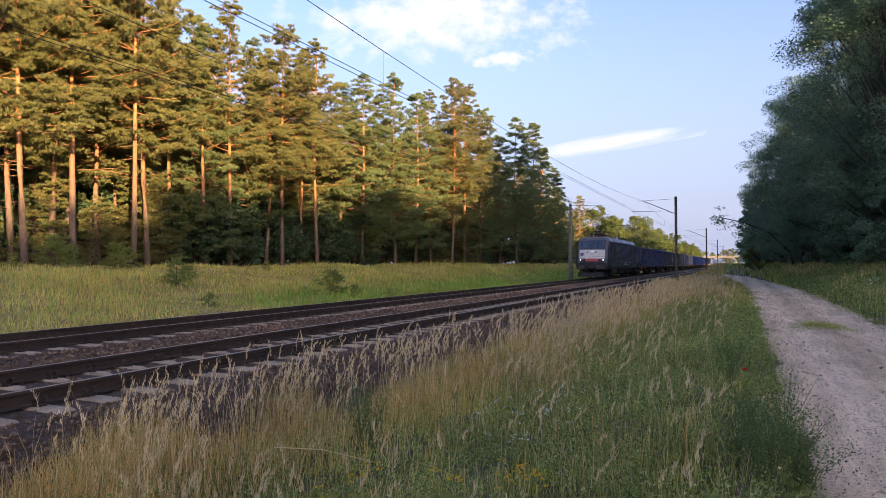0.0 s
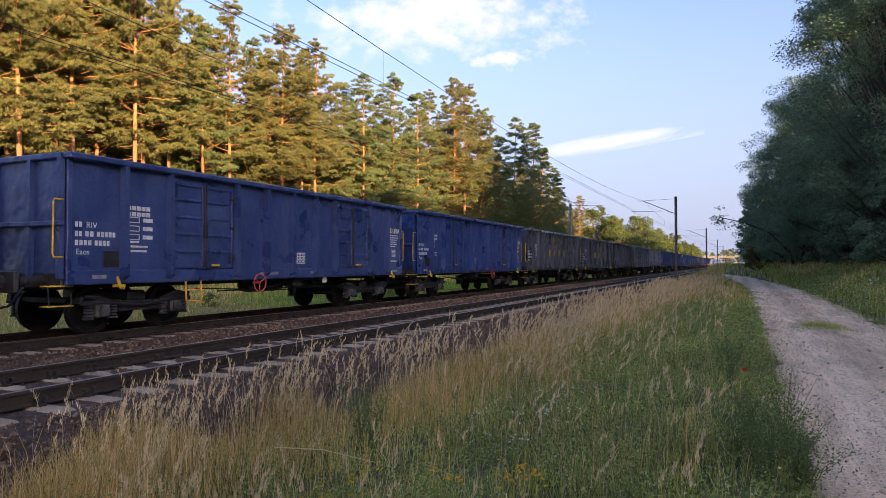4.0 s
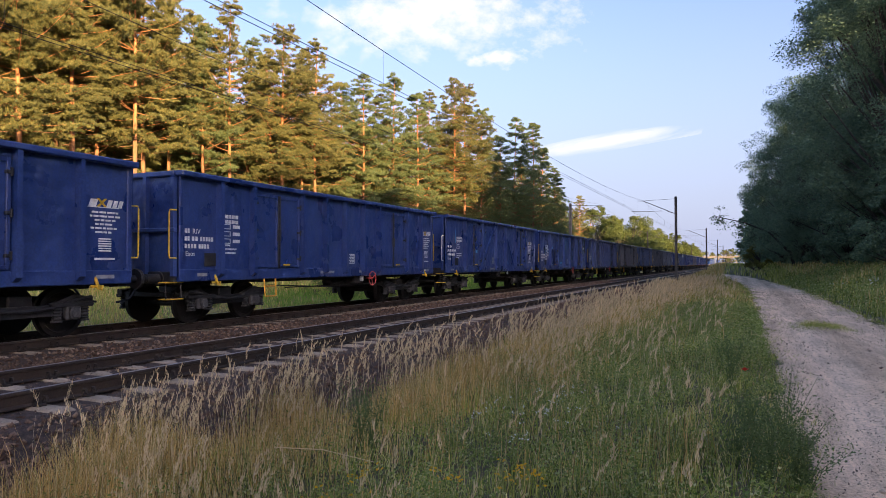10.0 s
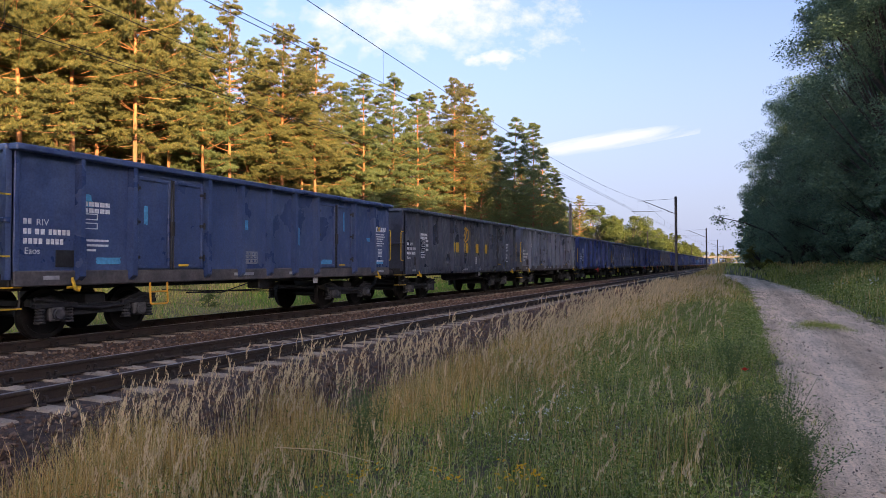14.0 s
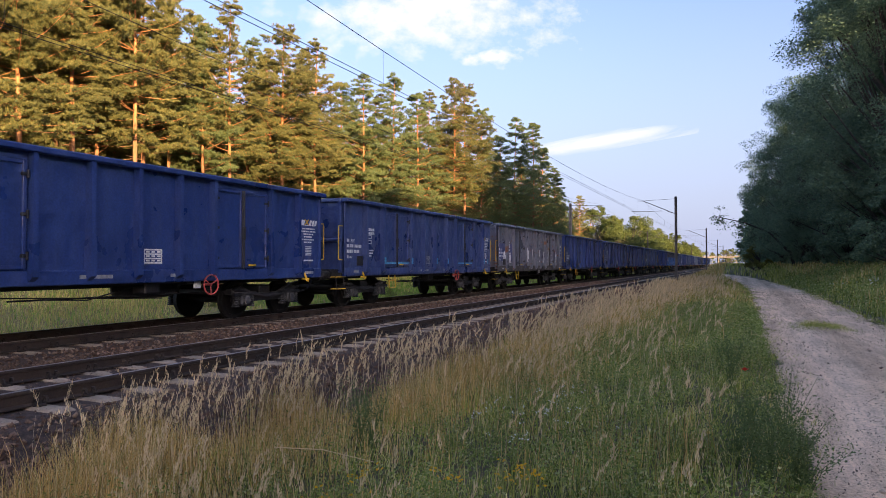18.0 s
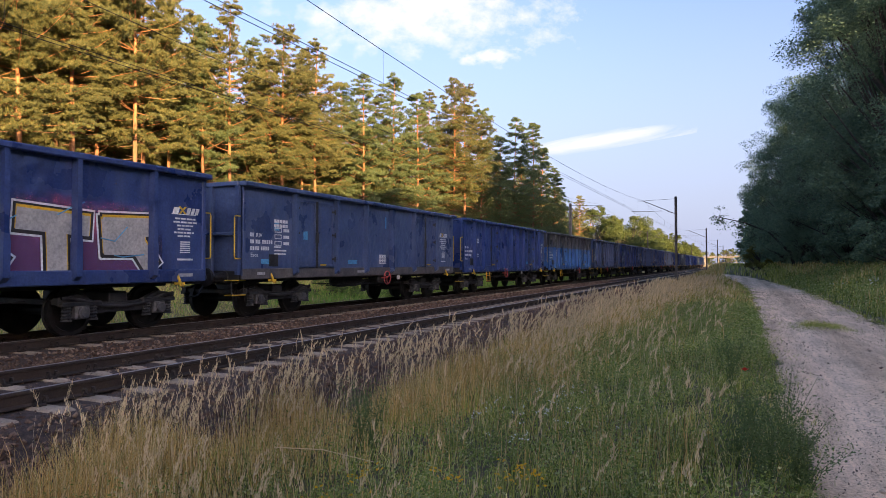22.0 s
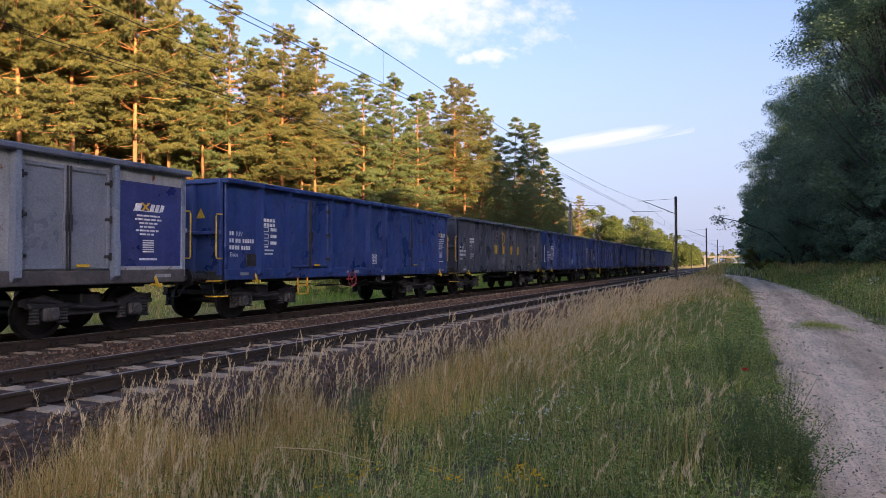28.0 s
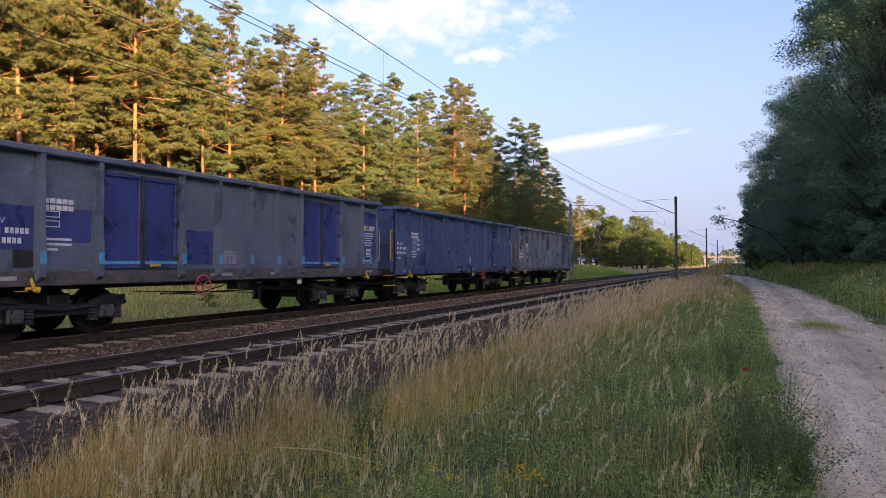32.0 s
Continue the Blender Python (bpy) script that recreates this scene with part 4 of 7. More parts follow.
    if brake is not None:
        def wheel():
            m = M()
            m.tube([(SIDE + 0.12, 0.22 * math.cos(a), 1.03 + 0.22 * math.sin(a)) for a in np.linspace(0, 6.283, 21)], 0.017, 6)
            for a in (0.5, 2.6, 4.7):
                m.rod((SIDE + 0.1, 0, 1.03), (SIDE + 0.12, 0.22 * math.cos(a), 1.03 + 0.22 * math.sin(a)), 0.013, n=5)
            m.rod((SIDE - 0.1, 0, 1.03), (SIDE + 0.13, 0, 1.03), 0.025)
            return m.mesh("handbrake_wheel")
        part("handbrake_wheel", cached("bwheel", wheel), MAT["red"], root, "red spoked hand wheel", pose(0, brake - BODY, -0.13))
    if ladder:
        def stirrup():
            m = M()
            m.tube([(SIDE + 0.02, -0.22, 1.05), (SIDE + 0.05, -0.22, 0.57), (SIDE + 0.05, -0.2, 0.55), (SIDE + 0.05, 0.2, 0.55), (SIDE + 0.05, 0.22, 0.57), (SIDE + 0.02, 0.22, 1.05)], 0.021)
            m.rod((SIDE + 0.04, -0.22, 0.8), (SIDE + 0.04, 0.22, 0.8), 0.018)
            return m.mesh("foot_ladder")
        part("foot_ladder", cached("stirrup", stirrup), MAT["orange" if ladder == "o" else "yellow"], root, "yellow two-rung foot ladder", pose(0, 3.0 - BODY, 0))
    if warn:
        def tri():
            m = M()
            for x in (0.9,):
                m.face([(x - 0.14, -BODY - 0.004, 2.45), (x + 0.14, -BODY - 0.004, 2.45), (x, -BODY - 0.004, 2.7)])
            return m.mesh("warning_triangle")
        part("warning_triangle", cached("tri", tri), MAT["yellow"], root, "yellow warning triangle", pose(-0.2, 0, 0))
    for k, pnl in enumerate(panels):
        part("recoloured_panel", cached(("panel", pnl), lambda: panel_plates([pnl])), MAT[panel_mat], root, "dark blue repainted panel")
    if text:
        y0 = -BODY + (0.17 if kind in "ATGU" else 0.28)
        for dy, z, w in NUMBER_ROWS:
            part("number_bar", cached(("nb", w), lambda: number_bar(w)), MAT["white"], root, at=pose(0, y0 + dy, z))
        part("route_letters", cached("riv", lambda: letters("RIV", 0.16)), MAT["white"], root, at=pose(SIDE + 0.006, y0 + 0.22, 2.03))
        part("class_letters", cached("eaos", lambda: letters("Eaos", 0.15)), MAT["white"], root, at=pose(SIDE + 0.006, y0 + 0.02, 1.54))
        part("load_table", cached(("table", seed % 4), lambda: table_block(seed % 4)), MAT["white"], root, at=pose(0, (-BODY + 1.28 if kind in "ATGU" else -BODY + 1.2), 0.1))
        part("revision_table", cached("rev", small_table), MAT["white" if seed % 2 else "pale"], root, at=pose(0, 5.6 - BODY + (seed % 3) * 0.02 + (1.05 if seed % 2 else 0), -0.25))

        def hatch():
            m = M()
            m.box(SIDE, SIDE + 0.03, 0, 0.34, 1.31, 1.61, 0.01)
            return m.mesh("document_box")
        part("document_box", cached("hatch", hatch), MAT["running"], root, "small dark card holder", pose(0, -BODY + (0.75 if kind in "ATGU" else 1.0), 0))

        def strips():
            m = M()
            for y, w in ((0.5, 0.3), (5.2, 0.7), (7.3, 0.25), (12.0, 0.4)):
                m.box(SIDE + 0.047, SIDE + 0.05, y - BODY, y - BODY + w, 1.09, 1.16)
            return m.mesh("sill_marks")
        part("sill_marks", cached("strips", strips), MAT["pale"], root)
    if emblem == "rail":
        part("emblem_bars", cached("emw", emblem_white), MAT["white"], root, at=pose(0, (ship or (12.22 if kind in "ATGU" else 11.85)) - BODY, 0.08))
        part("emblem_cross", cached("emy", emblem_yellow), MAT["yellow"], root, at=pose(0, (ship or (12.22 if kind in "ATGU" else 11.85)) - BODY, 0.08))
        part("owner_lines", cached("owner", owner_text), MAT["white"], root, at=pose(0, (ship or (12.22 if kind in "ATGU" else 11.85)) - BODY, 0.08))
    elif emblem == "stencil":
        st = 4.3 if kind == "T" else 4.85
        for y in (0.0, 0.39, 1.06, 1.48, 2.32, 2.72, 3.46, 3.86) if kind == "T" else (0.0, 0.38, 1.0, 1.34, 1.68, 2.02, 2.72, 3.06):
            part("stencil_block", cached("st", stencil_block), MAT["yellow"], root, at=pose(0, st - BODY + y, 0))
        part("stencil_ring", cached("string", stencil_ring), MAT["yellow"], root, "yellow hexagon emblem", pose(0, st - BODY + (1.47 if kind == "T" else 1.66), 0))
        part("owner_lines", cached("owner", owner_text), MAT["white"], root, at=pose(0, (11.3 if kind == "T" else 11.9) - BODY, 0.1))
    if patches or pstyle:
        for me in patch_meshes(seed, patches, pstyle, kind):
            part("touch_up", me, MAT["cyan"], root, "cyan touch-up paint")
    if tag:
        spec = {"tags": ((3.2, 12.6, 1.45, 2.25, 0.013, 9),), "heavy": ((4.6, 12.5, 1.4, 2.3, 0.016, 9), (0.6, 2.3, 1.4, 2.0, 0.016, 2)), "door": ((1.2, 2.9, 1.6, 2.4, 0.012, 4),)}[tag]
        for q in spec:
            wd = (q[1] - q[0]) / q[5]
            for k in range(q[5]):
                a = q[0] + wd * k - BODY
                part("scrawl", scrawl(seed * 31 + k, a, a + wd * 0.85, q[2], q[3], q[4] * 1.25, 1), MAT["white"], root, "white sprayed scribble")
    return root


def mist(name, colour, z_top, fade, most):
    """A sprayed haze of paint that thins out upwards in drifts."""
    m, n, l, b = nodes_of(name)
    v = mapped(n, l, shift=False)
    sep = n.new("ShaderNodeSeparateXYZ")
    l.new(v, sep.inputs[0])
    ns = noise_tex(n, l, v, 1.5, 3)
    up = n.new("ShaderNodeMath")
    up.operation = "MULTIPLY_ADD"
    up.inputs[1].default_value = 0.9
    l.new(ns, up.inputs[0])
    l.new(sep.outputs[2], up.inputs[2])
    mr = n.new("ShaderNodeMapRange")
    mr.interpolation_type = "SMOOTHSTEP"
    mr.inputs[1].default_value, mr.inputs[2].default_value = z_top - fade + 0.45, z_top + 0.45
    mr.inputs[3].default_value, mr.inputs[4].default_value = most, 0.0
    l.new(up.outputs[0], mr.inputs[0])
    b.inputs["Base Color"].default_value = (*colour, 1)
    b.inputs["Roughness"].default_value = 0.6
    tr = n.new("ShaderNodeBsdfTransparent")
    mx = n.new("ShaderNodeMixShader")
    l.new(mr.outputs[0], mx.inputs[0])
    l.new(tr.outputs[0], mx.inputs[1])
    l.new(b.outputs[0], mx.inputs[2])
    l.new(mx.outputs[0], n["Material Output"].inputs[0])
    return m


def mural(root):
    """A sprayed mural: pink mist, broad silver strokes with black, yellow and white edges."""
    x = SIDE + 0.005
    rr = random.Random(3)
    for k, (name, mat, y0, y1, z1) in enumerate((("pink_mist", mist("pink_spray_mist", (0.50, 0.11, 0.22), 2.62, 0.5, 0.7), -2.3, 4.9, 2.9), ("violet_mist", mist("violet_spray_mist", (0.085, 0.065, 0.19), 2.15, 0.5, 0.6), -2.5, 5.2, 2.6))):
        m = M()
        m.face([(x + 0.0006 * k, y0, 1.24), (x + 0.0006 * k, y1, 1.24), (x + 0.0006 * k, y1, z1), (x + 0.0006 * k, y0, z1)])
        part(name, m.mesh(name), mat, root, "sprayed %s" % name.replace("_", " "))

    def strip(m, pts, w, dx):
        for (a, za), (b, zb) in zip(pts[:-1], pts[1:]):
            l = math.hypot(b - a, zb - za) or 1
            ny, nz = -(zb - za) / l * w, (b - a) / l * w
            ty, tz = (b - a) / l * w * 0.85, (zb - za) / l * w * 0.85
            m.face([(x + dx, a + ny - ty, za + nz - tz), (x + dx, a - ny - ty, za - nz - tz), (x + dx, b - ny + ty, zb - nz + tz), (x + dx, b + ny + ty, zb + nz + tz)])
            dx += 0.00004
    figures = (((-2.05, 1.5), (-2.0, 2.3), (-1.55, 1.95), (-1.15, 2.3), (-1.05, 1.48)), ((-0.5, 2.25), (-0.42, 1.62), (0.1, 1.6), (0.5, 1.62)),
               ((0.95, 1.45), (1.0, 2.2), (1.55, 2.14), (1.6, 1.9), (1.15, 1.84), (1.78, 1.42)), ((2.3, 2.18), (3.35, 2.12), (2.85, 2.15), (2.88, 1.45)), ((4.75, 2.15), (3.95, 2.12), (3.98, 1.78), (4.6, 1.78), (4.85, 1.45)))
    for name, mt, w, dx, dz in (("mural_glow", "white", 0.30, 0.002, 0.0), ("mural_edge", "ink", 0.262, 0.003, 0.0), ("mural_line", "yellow", 0.205, 0.004, 0.02), ("mural_fill", "chrome", 0.188, 0.005, -0.012)):
        for f in figures:
            m = M()
            strip(m, [(y, z + dz - 0.04) for y, z in f], w, dx)
            part(name, m.mesh(name), MAT[mt], root)
    # loose strokes of pale blue spray
    for k in range(7):
        y, z = rr.uniform(-2.2, 4.9), rr.uniform(1.45, 2.3)
        m = M()
        p = [(x + 0.009, y, z), (x + 0.009, y + rr.uniform(0.15, 0.4), z + rr.uniform(-0.1, 0.2)), (x + 0.009, y + rr.uniform(0.4, 0.7), z + rr.uniform(-0.2, 0.3))]
        part("spray_stroke", m.tube(p, 0.012, 4).mesh("spray_stroke"), MAT["cyan"], root, "pale blue sprayed stroke")


def flank_box(x0, x1, y0, y1, z0, z1, name):
    return M().box(x0, x1, y0, y1, z0, z1).mesh(name)


def mirrored(me):
    me.transform(Matrix.Diagonal((-1, 1, 1, 1)))
    me.flip_normals()
    return me


def loco():
    root = tagged(new("locomotive"), "charcoal electric locomotive with pale nose and red stripe", "locomotive")
    # height, half width, reach of the nose
    prof = ((0.9, 1.47, 9.22), (1.1, 1.49, 9.25), (1.6, 1.5, 9.26), (1.85, 1.5, 9.23), (2.70, 1.5, 8.93), (3.05, 1.5, 8.70), (3.42, 1.49, 8.42), (3.80, 1.21, 8.14), (3.86, 1.0, 8.0))
    CX, CY = 0.30, 0.32

    def ring(z, w, y, e=0.0):
        w, y = w + e, y + e
        return [(w, -y + CY, z), (w - CX, -y, z), (-w + CX, -y, z), (-w, -y + CY, z), (-w, y - CY, z), (-w + CX, y, z), (w - CX, y, z), (w, y - CY, z)]
    m = M()
    m.loft([ring(*p) for p in prof])
    part("body", m.mesh("loco_body"), MAT["loco"], root)

    def at_z(z):
        a = [p[0] for p in prof]
        return float(np.interp(z, a, [p[1] for p in prof])), float(np.interp(z, a, [p[2] for p in prof]))

    def front_y(z):
        return -at_z(z)[1]

    def slab(z0, z1, x0, x1, e=0.012):
        q = M()
        q.loft([[(x0, front_y(z) - e, z), (x1, front_y(z) - e, z), (x1, front_y(z) + 0.01, z), (x0, front_y(z) + 0.01, z)] for z in np.linspace(z0, z1, 6)])
        return q

    def corner():
        q = M()
        rows = []
        for z in (1.1, 1.6, 1.85, 2.7, 3.05, 3.42):
            w, y = at_z(z)
            rows.append([(w + 0.006, -y + CY + 0.02, z), (w - CX + 0.006, -y - 0.01, z), (w - CX - 0.1, -y - 0.008, z), (w - CX - 0.1, -y + 0.02, z), (w - 0.04, -y + CY + 0.04, z)])
        q.loft(rows)
        return q.mesh("corner_pillar")

    def cowl():
        q = M()
        rows = []
        for z, w, y in prof[6:]:
            rows.append([(w + 0.008, -5.95, z), (w + 0.008, -y + CY, z), (w - CX + 0.006, -y - 0.01, z), (-w + CX - 0.006, -y - 0.01, z), (-w - 0.008, -y + CY, z), (-w - 0.008, -5.95, z)])
        q.loft(rows)
        return q.mesh("cab_roof")

    def seam():
        q = M()
        for y in (-6.42, -5.98):
            q.box(X, X + 0.006, y - 0.008, y + 0.008, 1.1, 3.4)
        q.box(X, X + 0.004, -8.3, -5.98, 1.56, 1.575)
        return q.mesh("panel_seam")
    X = 1.503
    for t in (0, 180):
        r = pose(0, 0, 0, 0, 0, t)
        part("nose_panel", cached("nose", lambda: slab(1.84, 2.66, -1.16, 1.16).mesh("nose_panel")), MAT["loco_front"], root, "pale grey nose panel", r)
        part("red_band", cached("band", lambda: slab(1.58, 1.83, -0.60, 0.60).mesh("red_band")), MAT["red"], root, "red stripe", r)
        part("screen_frame", cached("wf", lambda: slab(2.68, 3.52, -1.13, 1.13, 0.012).mesh("screen_frame")), MAT["ink"], root, "", r)
        for x0, x1 in ((-1.06, -0.03), (0.03, 1.06)):
            part("windscreen", cached(("wind", x0), lambda: slab(2.76, 3.46, x0, x1, 0.02).mesh("windscreen")), MAT["screen"], root, "sky-reflecting windscreen", r)
        part("cab_roof", cached("cowl", cowl), MAT["loco_grey"], root, "grey cab roof", r)
        for s in (1, -1):
            part("corner_pillar", cached(("corner", s), lambda: corner()) if s > 0 else cached("corner_m", lambda: mirrored(corner())), MAT["loco_grey"], root, "grey cab corner", r)
        for x in (-0.42, 0.3):
            def wiper():
                q = M()
                q.rod((0, front_y(2.72) - 0.05, 2.72), (0.2, front_y(3.3) - 0.04, 3.3), 0.014, n=5)
                q.rod((0.05, front_y(2.85) - 0.05, 2.85), (0.3, front_y(3.36) - 0.04, 3.36), 0.01, n=5)
                return q.mesh("wiper")
            part("wiper", cached("wiper", wiper), MAT["ink"], root, "", r @ pose(x, 0, 0))

        def nose_rails():
            q = M()
            for a, b in ((-1.12, -0.7), (-0.5, -0.2), (0.2, 0.5), (0.7, 1.12)):
                y = front_y(2.6) - 0.05
                q.tube([(a, y + 0.04, 2.56), (a + 0.04, y, 2.6), (b - 0.04, y, 2.6), (b, y + 0.04, 2.56)], 0.012)
            return q.mesh("nose_grab_rail")
        part("nose_grab_rail", cached("ngr", nose_rails), MAT["loco_front"], root, "", r)

        def lamp_box():
            q = M()
            q.box(-0.28, 0.28, -9.28, -9.15, 1.60, 1.82, 0.02)
            return q.mesh("lamp_box")

        def bulb():
            q = M()
            q.disc((0, -9.28, 1.71), (0, -1, 0), ((0, 0.055), (0.02, 0.05), (0.03, 0.03)), 14)
            return q.mesh("headlight")

        def ring_disc():
            q = M()
            q.disc((0, -9.275, 1.71), (0, -1, 0), ((0, 0.09), (0.015, 0.09), (0.016, 0.058), (0.004, 0.055)), 16)
            return q.mesh("lamp_ring")
        for x in (-0.92, 0.92):
            b = part("lamp_box", cached("lampbox", lamp_box), MAT["ink"], root, "", r @ pose(x, 0, 0))
            s = 1 if x > 0 else -1
            part("headlight", cached("bulb", bulb), MAT["lamp" if t == 0 else "lamp_off"], b, "lit round headlamp" if t == 0 else "", pose(0.12 * s, 0, 0))
            part("lamp_ring", cached("lring", ring_disc), MAT["grey_steel"], b, "", pose(0.12 * s, 0, 0))
            part("marker_light", cached("bulb", bulb), MAT["lamp_off"], b, "", pose(-0.11 * s, 0.005, 0))

        def top_bulb():
            q = M()
            q.disc((0, front_y(2.48) - 0.01, 2.48), (0, -1, 0.25), ((0, 0.055), (0.02, 0.05), (0.03, 0.03)), 14)
            return q.mesh("upper_headlight")
        part("upper_headlight", cached("tb", top_bulb), MAT["lamp" if t == 0 else "lamp_off"], root, "lit round headlamp" if t == 0 else "", r)

        def horns():
            q = M()
            for x in (-0.42, 0.34):
                q.disc((x, front_y(2.42) + 0.0, 2.42), (0, -1, 0.2), ((0, 0.08), (0.03, 0.085), (0.05, 0.05), (0.08, 0.06)), 12)
            q.box(-0.12, 0.12, front_y(2.34) - 0.03, front_y(2.34) + 0.01, 2.32, 2.37, 0.01)
            return q.mesh("nose_fitting")
        part("nose_fitting", cached("horns", horns), MAT["loco_grey"], root, "", r)

        def beam():
            q = M()
            q.box(-1.3, 1.3, -9.29, -8.85, 0.86, 1.42, 0.03)
            q.box(-0.25, 0.25, -9.42, -9.2, 1.35, 1.5, 0.02)
            q.box(-0.3, 0.3, -9.42, -9.2, 0.95, 1.2, 0.03)
            for x in (-0.62, -0.5, -0.35, 0.35, 0.5, 0.62):
                q.tube([(x, -9.25, 1.15), (x, -9.48, 0.95), (x * 0.9, -9.46, 0.7), (x * 0.6, -9.4, 0.62)], 0.028)
            q.tube([(0.1, -9.2, 1.05), (0.1, -9.42, 0.98), (0.05, -9.45, 0.75), (-0.06, -9.4, 0.72)], 0.04)
            return q.mesh("buffer_beam")
        part("buffer_beam", cached("beam", beam), MAT["running"], root, "", r)

        def plough():
            q = M()
            q.loft([[(-1.35, -8.75, z0), (-1.05, -9.2 + d, z0), (1.05, -9.2 + d, z0), (1.35, -8.75, z0), (1.0, -8.6, z0), (-1.0, -8.6, z0)] for z0, d in ((0.16, 0.0), (0.3, 0.05), (0.56, 0.1))])
            for x in (-0.8, 0.8):
                q.box(x - 0.08, x + 0.08, -9.05, -8.8, 0.5, 0.95, 0.02)
            return q.mesh("plough")
        part("plough", cached("plough", plough), MAT["running"], root, "black snow plough", r)

        def lbuf():
            q = M()
            q.box(-0.22, 0.22, -9.4, -9.2, 0.88, 1.24, 0.02)
            q.disc((0, -9.35, 1.06), (0, -1, 0), ((0, 0.15), (0.1, 0.15), (0.12, 0.11), (0.3, 0.11)), 16)
            q.box(-0.34, 0.34, -9.72, -9.63, 0.87, 1.25, 0.05)
            return q.mesh("loco_buffer")
        for x in (-0.875, 0.875):
            part("buffer", cached("lbuf", lbuf), MAT["buffer_steel"], root, "broad worn buffer", r @ pose(x, 0, 0))

        def number_strip(a, w, z, h, thick):
            q = M()
            y = front_y(z + h / 2) - 0.016
            n = max(1, int(w / (thick * 3.2)))
            for k in range(n):
                x = a + w * k / n
                q.box(x, x + thick, y, y + 0.004, z, z + h)
                if k % 2 == 0:
                    q.box(x + thick, x + w / n * 0.72, y, y + 0.004, z + h - thick, z + h)
                if k % 3 != 1:
                    q.box(x + thick, x + w / n * 0.72, y, y + 0.004, z, z + thick)
            return q.mesh("nose_number")
        for a, w, z, h, th in ((0.0, 0.26, 1.93, 0.13, 0.022), (0.3, 0.26, 1.93, 0.13, 0.022), (0.6, 0.2, 1.93, 0.13, 0.022), (0.86, 0.3, 1.93, 0.13, 0.022), (-1.08, 0.4, 1.90, 0.07, 0.012)):
            part("nose_number", cached(("nn", a), lambda: number_strip(a, w, z, h, th)), MAT["ink"], root, "", r)
        part("nose_badge", cached("nb", lambda: slab(2.1, 2.38, -1.08, -0.78, 0.016).mesh("nose_badge")), MAT["slat"], root, "dark square badge", r)

        # flanks
        def slat():
            q = M()
            q.loft([[(X - 0.02, y, 0.0), (X + 0.055, y, 0.0), (X + 0.055, y, 0.04), (X - 0.02, y, 0.085)] for y in (-5.92, 6.42)])
            return q.mesh("louvre_slat")
        part("louvre_back", cached("lback", lambda: flank_box(X, X + 0.004, -5.95, 6.45, 1.78, 3.32, "louvre_back")), MAT["ink"], root, "", r)
        for k in range(13):
            part("louvre_slat", cached("slat", slat), MAT["slat"], root, "", r @ pose(0, 0, 1.80 + 0.115 * k))
        part("grey_line", cached("gl", lambda: flank_box(X, X + 0.008, -5.72, 6.3, 1.56, 1.66, "grey_line")), MAT["loco_grey"], root, "thin grey band", r)
        part("lower_rail", cached("lr", lambda: flank_box(X, X + 0.02, -8.3, 8.3, 1.02, 1.08, "lower_rail")), MAT["loco"], root, "", r)

        if t == 0:
            for k in range(12):
                def strip():
                    q = M()
                    q.box(X + 0.0555, X + 0.0575, -5.67, -4.3, 0.002, 0.038)
                    return q.mesh("emblem_strip")
                part("emblem_strip", cached("estrip", strip), MAT["dgrey"], root, "grey painted emblem field", pose(0, 0, 1.80 + 0.115 * k))

            def squares():
                q = M()
                for k, a in ((10, -4.85), (9, -4.85), (9, -4.68), (8, -4.68)):
                    z = 1.80 + 0.115 * k
                    q.box(X + 0.058, X + 0.061, a, a + (0.17 if k != 9 else 0.17), z, z + 0.04)
                    q.box(X + 0.03, X + 0.034, a, a + 0.17, z + 0.05, z + 0.1)
                return q.mesh("orange_squares")
            part("orange_squares", cached("sq", squares), MAT["orange"], root, "two orange squares")

            def blocks():
                q = M()
                for y in (-5.6, -5.26, -4.92, -4.6):
                    for k in (0, 1, 2):
                        q.box(X + 0.058, X + 0.06, y, y + (0.22 if k != 1 else 0.08), 1.80 + 0.115 * k, 1.84 + 0.115 * k)
                return q.mesh("emblem_blocks")
            part("emblem_blocks", cached("eb", blocks), MAT["ink"], root)
            part("side_badge", cached("sb", lambda: flank_box(X, X + 0.006, -8.4, -8.05, 1.83, 2.17, "side_badge")), MAT["slat"], root, "small dark badge")
            part("badge_square", cached("bs", lambda: flank_box(X + 0.006, X + 0.009, -8.2, -8.1, 2.03, 2.12, "badge_square")), MAT["orange"], root)

            def texts(rows):
                q = M()
                rr = random.Random(len(rows))
                for y, w, z, h in rows:
                    a = y
                    while a < y + w:
                        b = a + h * rr.uniform(0.5, 0.8)
                        q.box(X + 0.003, X + 0.006, a, b, z, z + h)
                        a = b + h * rr.uniform(0.2, 0.55)
                return q.mesh("flank_lines")
            part("flank_lines", cached("ft", lambda: texts(((0.0, 1.5, 1.37, 0.12), (-0.6, 2.9, 1.25, 0.06), (3.0, 0.8, 1.46, 0.05), (3.9, 0.7, 1.46, 0.05)))), MAT["white"], root)
            part("flank_lines", cached("ft2", lambda: texts(((4.6, 0.4, 1.46, 0.025), (4.6, 0.35, 1.41, 0.025), (4.6, 0.4, 1.36, 0.025), (4.6, 0.38, 1.31, 0.025), (5.4, 0.9, 1.44, 0.03), (5.4, 0.95, 1.32, 0.06), (-5.2, 0.5, 1.22, 0.05), (-4.5, 0.7, 1.22, 0.03), (-7.75, 0.3, 1.24, 0.06), (-7.9, 0.12, 1.5, 0.08)))), MAT["pale"], root)

